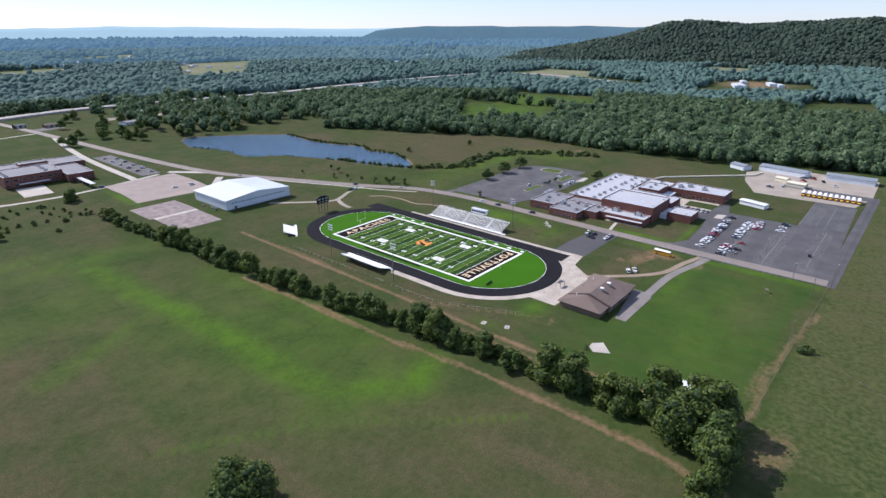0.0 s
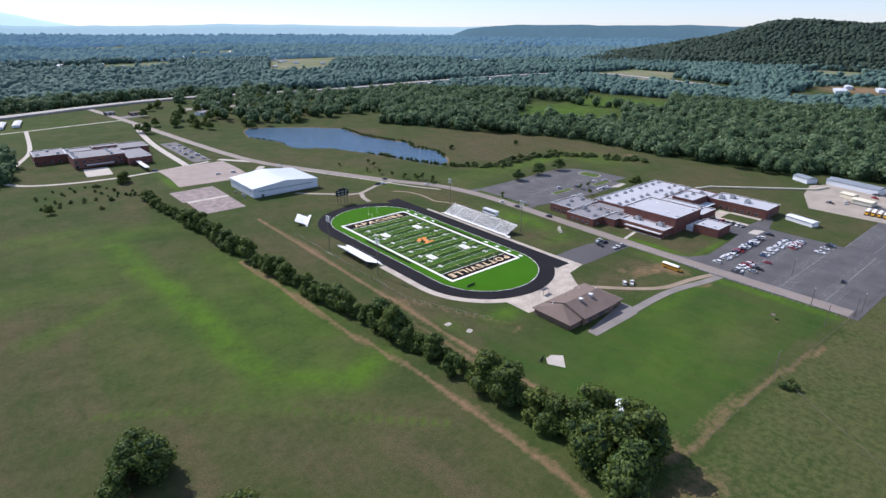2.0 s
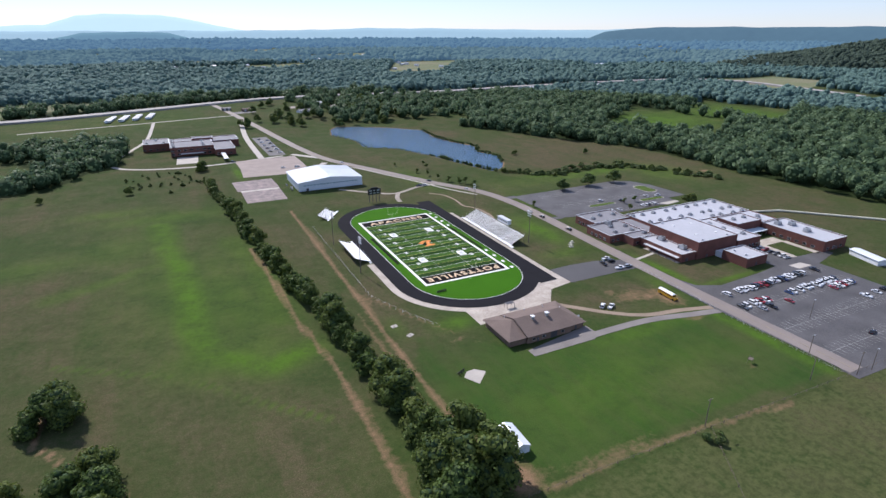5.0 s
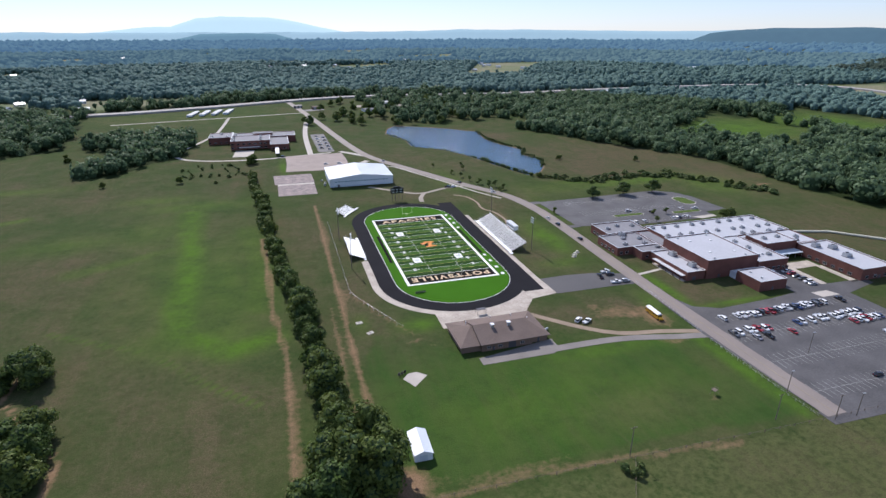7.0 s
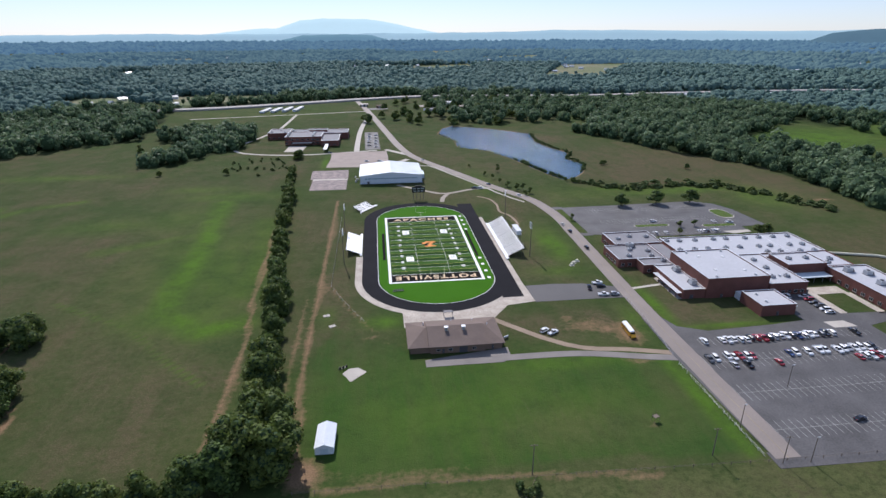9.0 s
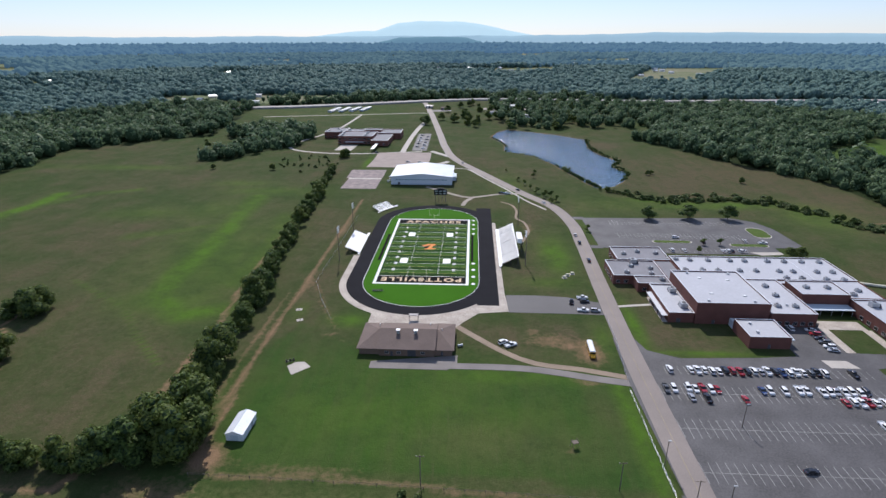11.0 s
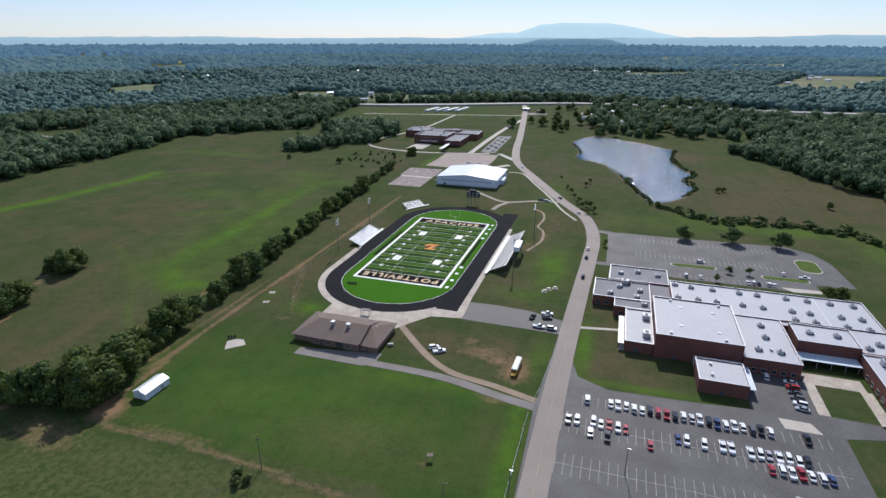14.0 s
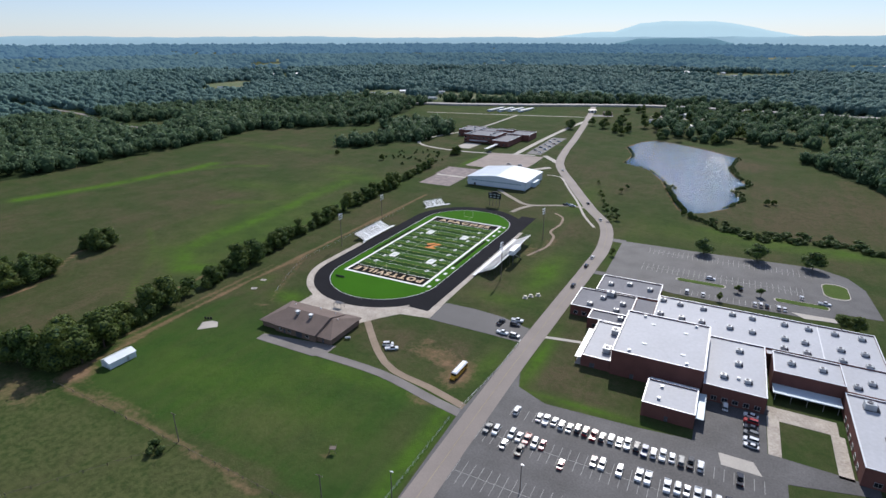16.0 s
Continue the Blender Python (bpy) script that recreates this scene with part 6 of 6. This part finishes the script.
# trees standing in the pasture
for kind, x, y, s in (("big", -180, -101, 1.0), ("big", -187, -98, 1.0), ("big", -183, -93, 0.95), ("mid", -191, -103, 1.1), ("big", -168, -136, 0.9), ("big", -176, -142, 1.0), ("big", -167, -148, 1.0), ("mid", -166, -142, 1.0), ("big", -176, -158, 1.0), ("big", -165, -160, 1.0), ("big", -186, -150, 0.95), ("mid", -190, -138, 1.1), ("big", -188, -166, 1.0)):
    plant(kind, x, y, s, 1.15, "pasture trees")
for kind, x, y, s in (("mid", -290, 322, 0.85), ("small", -268, 262, 1.0), ("small", -262, 275, 0.7), ("small", -231, 205, 0.9), ("small", -170, 204, 0.95), ("mid", -113, 262, 0.9), ("big", -110, 266, 0.7), ("bush", -140, 196, 1.0), ("bush", -130, 215, 1.2)):
    plant(kind, x, y, s, 1.2)
# scrub near the far school
for k in range(34):
    x, y = rt.uniform(-176, -112), rt.uniform(214, 268)
    plant("bush", x, y, rt.uniform(0.45, 1.0), 1.0, "scrub bushes")
# lawn and car park trees
for x, y, s in ((155, 64, 1.0), (184, 66, 1.1), (212, 66, 1.15)):
    plant("park", x, y, s * 0.95, 1.4, "car park trees")
plant("young", 106, 35.5, 1.15, 1.1)
for x, y, s in ((174.7, 12.2, 1.0), (185, 12, 1.0), (166.5, -2.0, 1.0)):
    plant("young", x, y, s, 1.35, "car park trees")
for x, y, s in ((217, -9, 0.75), (222, -10, 0.78)):
    plant("park", x, y, s, 1.2, "car park trees")
# young trees along the road
for k in range(6):
    plant("young", 69 + k * 4.2, 171 - k * 13.5, rt.uniform(0.8, 1.3), 1.2, "roadside trees")
for x, y in ((92, 118), (95, 108), (88, 124), (84, 182), (86, 196), (60, 205)):
    plant("young", x, y, rt.uniform(0.8, 1.5), 1.25, "roadside trees")
# pond shore
for x, y in along([(112, 236), (122, 198), (131, 164), (138, 142), (160, 118), (185, 110), (230, 117)], 3.6, 1.8):
    plant("bush", x, y, rt.uniform(0.7, 1.3), 1.0, "pond bushes")
for x, y in along([(138, 140), (146, 128)], 3, 2) + along([(126, 178), (134, 152)], 7, 2):
    plant("small", x, y, rt.uniform(0.5, 0.75), 0.9, "pond trees")
for x, y in along([(166, 178), (178, 205), (170, 230), (182, 258), (170, 294), (165, 330)], 6, 2.0):
    plant("bush", x, y, rt.uniform(0.5, 0.9), 1.1, "pond bushes")
for x, y in along([(160, 124), (182, 112), (232, 120), (258, 110), (280, 88), (290, 60), (308, 30)], 3.0, 7):
    plant("bush", x, y, rt.uniform(0.8, 1.5), 1.75, "creek bushes")
for x, y in along([(262, 108), (282, 86), (296, 56)], 9, 4):
    plant("small", x, y, rt.uniform(0.6, 0.9), 1.1, "creek trees")
for x, y, k, s in ((192, 196, "mid", 0.55), (197, 200, "small", 0.7), (268, 172, "small", 0.9), (120, 225, "small", 0.55), (123, 218, "small", 0.5)):
    plant(k, x, y, s, 1.1)
for x, y in along([(164, 172), (176, 204), (168, 230), (180, 258), (168, 294), (163, 330), (171, 385)], 2.6, 2.2) + along([(112, 242), (94, 284), (66, 306), (67, 350), (52, 398)], 5.0, 1.5):
    plant("bush", x, y, rt.uniform(0.35, 0.8), 1.3, "pond bushes")
# trees between the pond and the highway
for k in range(46):
    x, y = rt.uniform(-30, 190), rt.uniform(455, 690)
    if x > 60 or (y > 470 and rt.random() < 0.7):
        plant(rt.choice(("park", "park", "mid")), x, y, rt.uniform(1.0, 1.5), 1.15, "trees beyond the pond")
for x, y in ((-46, 490), (-40, 480), (-20, 520), (-2, 500), (14, 540), (30, 470)):
    plant("park", x, y, rt.uniform(1.0, 1.4), 1.15, "trees beyond the pond")
for x, y in ((10, -206), (8, -203), (12.5, -204.5)):
    plant("bush", x, y, 0.9, 1.1, "fence bushes")


# ---- woodland ----
def woodland(name, pts, rad, hgt, material, seed, label, z0=None):
    """Many rounded crowns in one mesh, of uneven size, wider than tall."""
    r = np.random.RandomState(seed)
    iv, if_ = ico(1)
    n, m = len(pts), len(iv)
    z0 = land(pts[:, 0], pts[:, 1]) if z0 is None else z0
    patch = np.sin(pts[:, 0] * 0.021 + 2 * np.sin(pts[:, 1] * 0.017)) * np.sin(pts[:, 1] * 0.026 + 1.0)
    tall = np.clip(r.normal(0.92, 0.2, n) + 0.16 * patch, 0.4, 1.6)
    s = rad * np.clip(r.normal(1.0, 0.24, n), 0.55, 1.7)
    v = iv[None] * (r.uniform(0.7, 1.25, (n, m)) * s[:, None])[:, :, None]
    v[:, :, 2] *= np.where(iv[None, :, 2] < 0, 1.7, 0.85)
    v += np.stack([pts[:, 0], pts[:, 1], z0 + hgt * tall - s * 0.7], 1)[:, None]
    f = (if_[None] + (np.arange(n) * m)[:, None, None]).reshape(-1, 3)
    me = array_mesh(name, v.reshape(-1, 3), f, material)
    me.polygons.foreach_set("use_smooth", np.ones(len(me.polygons), bool))
    return tagged(new(name, me), label, "woodland", kind="stuff")


def leafy_woods(name, pts, rad, hgt, seed, label, quads_each=50):
    """Nearer woodland: each crown a core, coloured dark for inner shade, under many leaf clumps."""
    r = np.random.RandomState(seed)
    n = len(pts)
    z0 = land(pts[:, 0], pts[:, 1])
    patch = np.sin(pts[:, 0] * 0.041 + 2 * np.sin(pts[:, 1] * 0.033)) * np.sin(pts[:, 1] * 0.052 + 1.0)
    tall = np.clip(r.normal(0.93, 0.2, n) + 0.15 * patch, 0.45, 1.6)
    s = rad * np.clip(r.normal(0.98, 0.30, n), 0.45, 1.8) * (0.45 + 0.55 * tall)
    c = np.stack([pts[:, 0], pts[:, 1], z0 + hgt * tall - s * 0.75], 1)
    iv, if_ = ico(1)
    v = iv[None] * (r.uniform(0.76, 0.98, (n, len(iv))) * s[:, None])[:, :, None]
    v[:, :, 2] *= np.where(iv[None, :, 2] < 0, 1.7, 0.95)
    v = (v + c[:, None]).reshape(-1, 3)
    f = (if_[None] + (np.arange(n) * len(iv))[:, None, None]).reshape(-1, 3)
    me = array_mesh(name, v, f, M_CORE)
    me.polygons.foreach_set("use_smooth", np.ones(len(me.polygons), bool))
    tagged(new(name, me), "dark crown cores of the broad-leaved woodland, inner shade put into their colour", "woodland", kind="stuff")
    d = r.normal(size=(n, quads_each, 3))
    d[:, :, 2] = np.abs(d[:, :, 2]) * 1.1 - 0.45
    d /= np.linalg.norm(d, axis=2)[:, :, None]
    lump = 1 + 0.2 * np.sin(3.1 * np.arctan2(d[:, :, 1], d[:, :, 0]) + r.uniform(0, 6, (n, 1))) * np.sin(4 * d[:, :, 2] + r.uniform(0, 6, (n, 1)))
    q = c[:, None] + d * (s[:, None] * lump * np.clip(r.normal(0.97, 0.08, (n, quads_each)), 0.7, 1.25))[:, :, None]
    nrm = d + r.normal(size=d.shape) * 0.27
    nrm /= np.linalg.norm(nrm, axis=2)[:, :, None]
    t1 = np.cross(nrm, r.normal(size=d.shape))
    t1 /= np.linalg.norm(t1, axis=2)[:, :, None]
    t2 = np.cross(nrm, t1)
    w = (r.uniform(0.6, 1.25, (n, quads_each)) * 0.20 * s[:, None])[:, :, None]
    lv = np.stack([q - t1 * w, q - t2 * w * 0.8, q + t1 * w, q + t2 * w * 0.8], 2).reshape(-1, 3)
    me = array_mesh(name, lv, np.arange(len(lv)).reshape(-1, 4), M_WOODLEAF)
    return tagged(new(name, me), label, "woodland", kind="stuff")


def scatter(x0, x1, y0, y1, step, seed, keep, drop=0.0):
    r = np.random.RandomState(seed)
    a, b_ = np.meshgrid(np.arange(x0, x1, step), np.arange(y0, y1, step))
    q = np.stack([a.ravel(), b_.ravel()], 1) + r.uniform(-0.48, 0.48, (a.size, 2)) * step
    q = q[keep(q[:, 0], q[:, 1])]
    return q[r.uniform(size=len(q)) >= drop]


def seen_from_site(x, y):
    """The half of the country that the site looks out on."""
    return (y > -260 + 0.15 * np.abs(x)) | (x > 300) & (y > -330)


near_w = lambda x, y: wooded(x, y) & seen_from_site(x, y) & (np.hypot(x, y) < 800)
far_w = lambda x, y: wooded(x, y) & seen_from_site(x, y) & (np.hypot(x, y) >= 800) & (np.hypot(x, y) < 1650)
near_pts = scatter(-800, 800, -330, 800, 11.2, 3, near_w, 0.03)
grove = scatter(40, 300, 470, 745, 15.0, 14, lambda x, y: inside(x, y, [(62, 730), (282, 735), (298, 520), (262, 425), (225, 392), (190, 392), (140, 436), (105, 462), (66, 482)]) & (seg_dist(x, y - 10, HIGHWAY) > 30), 0.25)
leafy_woods("near_woods", np.concatenate([near_pts, grove]), 6.5, 13.0, 4, "dense dark green broad-leaved woodland round the meadows", 62)


def bearing(x, y):
    return np.degrees(np.arctan2(x + 237, y + 218))


def thinned(pts, seed):
    """Fewer trees where houses stand."""
    r = np.random.RandomState(seed)
    return pts[~town(pts[:, 0], pts[:, 1]) | (r.uniform(size=len(pts)) < 0.32)]


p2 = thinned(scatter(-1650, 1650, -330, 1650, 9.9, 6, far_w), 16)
woodland("distant_woods", p2, 6.6, 12.5, M_WOOD_HAZE, 7, "distant patchwork of woodland and clearings")
p4 = thinned(scatter(-2800, 2800, -330, 2800, 20.0, 12, lambda x, y: (np.hypot(x, y) >= 1650) & (np.hypot(x, y) < 2600) & (y > -330 + 0.02 * np.abs(x)) & wooded(x, y) & (bearing(x, y) < 66)), 17)
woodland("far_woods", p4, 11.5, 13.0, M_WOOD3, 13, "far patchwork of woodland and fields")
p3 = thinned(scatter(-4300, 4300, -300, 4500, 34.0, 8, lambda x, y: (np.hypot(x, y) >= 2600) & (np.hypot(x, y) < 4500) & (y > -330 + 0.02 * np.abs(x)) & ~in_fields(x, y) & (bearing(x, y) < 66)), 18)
woodland("far_woods", p3, 19.0, 14.0, M_WOOD2, 10, "far wooded plain, blue haze put in as glow")


# ---- far hills ----
def ridge_height(x, y, eye, dist, depth, prof, amp, seed):
    """Height of a long hill: its crest by compass bearing as seen from the site, falling off before and behind."""
    u = (np.hypot(x - eye[0], y - eye[1]) - dist) / depth + 0.6
    top = np.interp(np.degrees(np.arctan2(x - eye[0], y - eye[1])), [p[0] for p in prof], [p[1] for p in prof])
    fall = np.where(u < 0.6, 0.5 - 0.5 * np.cos(np.clip(u / 0.6, 0, 1) * math.pi), 1 - 0.4 * (u - 0.6))
    foot = np.clip(u / 0.15, 0, 1)
    z = 30 * foot - 12 * (1 - foot) + (top - 30) * fall
    swell = np.sin(x * 0.011 + seed + np.sin(y * 0.013)) * np.sin(y * 0.0137 + 2 * seed) + 0.4 * np.sin(x * 0.041 + y * 0.033 + seed)
    return z + amp * swell * (0.25 + 0.75 * np.clip(fall, 0, 1))


def ridge(name, eye, dist, depth, prof, material, label, amp, n=160, rows_=14, seed=1):
    u, k = np.meshgrid(np.linspace(0, 1, rows_), np.radians(np.linspace(prof[0][0], prof[-1][0], n)), indexing="ij")
    d = dist + (u - 0.6) * depth
    x, y = eye[0] + d * np.sin(k), eye[1] + d * np.cos(k)
    z = ridge_height(x, y, eye, dist, depth, prof, amp, seed)
    i = np.arange(x.size).reshape(x.shape)
    f = np.stack([i[:-1, :-1], i[:-1, 1:], i[1:, 1:], i[1:, :-1]], -1).reshape(-1, 4)
    me = array_mesh(name, np.stack([x.ravel(), y.ravel(), z.ravel()], 1), f, material)
    me.polygons.foreach_set("use_smooth", np.ones(len(me.polygons), bool))
    return tagged(new(name, me), label, "hill", kind="structure")


HILL = [(50, 2), (54, 20), (57, 34), (60, 52), (62, 66), (65, 88), (67.5, 114), (69.5, 137), (72, 148), (76, 140), (80, 144), (85, 154), (92, 152), (100, 150), (112, 142), (125, 106)]
EYE = (-237, -218)
ridge("wooded_hill", EYE, 2350, 900, HILL, M_HILLWOOD, "long forested hill", 5.0, 240, 50, 2)
hp = scatter(900, 2600, -700, 1500, 12.0, 21, lambda x, y: (np.abs(np.hypot(x + 237, y + 218) - 2075) < 370) & (bearing(x, y) > 55) & (bearing(x, y) < 104) & ~in_fields(x, y))
hz = ridge_height(hp[:, 0], hp[:, 1], EYE, 2350, 900, HILL, 5.0, 2)
woodland("hill_woods", hp, 7.0, 8.0, M_HILLWOOD, 22, "unbroken forest on the long hill", np.maximum(hz, land(hp[:, 0], hp[:, 1])))
# haze before the hills is put in as blue glow, palest on the mountain
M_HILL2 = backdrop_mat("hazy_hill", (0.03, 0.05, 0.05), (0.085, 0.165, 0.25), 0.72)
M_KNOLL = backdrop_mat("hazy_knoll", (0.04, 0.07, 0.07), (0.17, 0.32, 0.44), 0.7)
M_RIDGE = backdrop_mat("airlight_ridge", (0.06, 0.09, 0.10), (0.36, 0.54, 0.66), 0.85)
M_MOUNT = backdrop_mat("airlight_mountain", (0.06, 0.09, 0.10), (0.50, 0.70, 0.80), 0.98)
ridge("backdrop", (-237, -218), 4250, 500, [(41.5, 70), (43.2, 118), (46, 142), (52, 150), (57, 146), (62, 150), (68, 142), (75, 140)], M_HILL2, "wooded ridge, blue-green haze put in as glow", 4.0, 160, 8, 3)
ridge("backdrop", (40, -325), 4580, 200, [(-19.5, 95), (-16.5, 112), (-13.4, 142), (-11.6, 156), (-9.6, 158), (-7.5, 214), (-5.4, 228), (-1.2, 224), (0.8, 200), (3.4, 156), (6, 120), (9, 100)], M_MOUNT, "flat-topped mountain, pale blue airlight put in as glow", 2.0, 160, 6, 4)
ridge("backdrop", (-29, -324), 4500, 160, [(-75, 125), (-60, 128), (-50, 122), (-40, 128), (-30, 118), (-20, 122), (-12, 120), (0, 122), (10, 128), (18, 142), (26, 140), (34, 132), (44, 135), (60, 120), (90, 118)], M_RIDGE, "ridge along the horizon, pale blue airlight put in as glow", 3.0, 300, 6, 5)
ridge("backdrop", (-29, -324), 4300, 160, [(-8.5, 80), (-6.5, 112), (-3.0, 117), (0.0, 112), (1.5, 80)], M_KNOLL, "low hill before the mountain, blue haze put in as glow", 2.0, 60, 6, 6)


# ---- houses of the distant town ----
def cottage(x, y, turn, wall, roof):
    t = thing("house", x, y, lie(x, y), turn, "distant pale house among trees", "house", "distant houses")
    part("wall", Build().box(-7, 7, -4.5, 4.5, 0, 4), wall, t)
    hip_roof(t, -7, 7, -4.5, 4.5, 4, 2.6, roof, 0.6, True)
    for s in (-4, 0, 4):
        part("window", Build().box(s - 0.7, s + 0.7, -4.56, -4.5, 1.2, 2.6), M_GLASS, t)
    return t


c1, c2 = cottage(640, 800, 10, M_WHITE, M_GREYROOF), cottage(-480, 760, 40, M_CREAM, M_COPING)
for k in range(330):
    a, d = radians(rt.uniform(-58, 58)), rt.uniform(850, 2300)
    x, y = d * math.sin(a), d * math.cos(a)
    if (wooded(np.array([x]), np.array([y]))[0] and not town(np.array([x]), np.array([y]))[0]) or seg_dist(np.array([x]), np.array([y]), HIGHWAY)[0] < 25:
        continue
    copy_thing(rt.choice((c1, c2)), pose(x, y, lie(x, y) - 0.05, 0, 0, rt.uniform(0, 180)))
for x, y, l in ((1080, 90, 70), (1140, 40, 50), (1160, 100, 40), (1120, 20, 36), (1130, 1150, 46), (1180, 1120, 30)):
    long_shed("works_building", x, y, 20, l, l * 0.3, 5, M_COPING, M_METAL_B, "distant pale works building with low roof", rise=1.0)
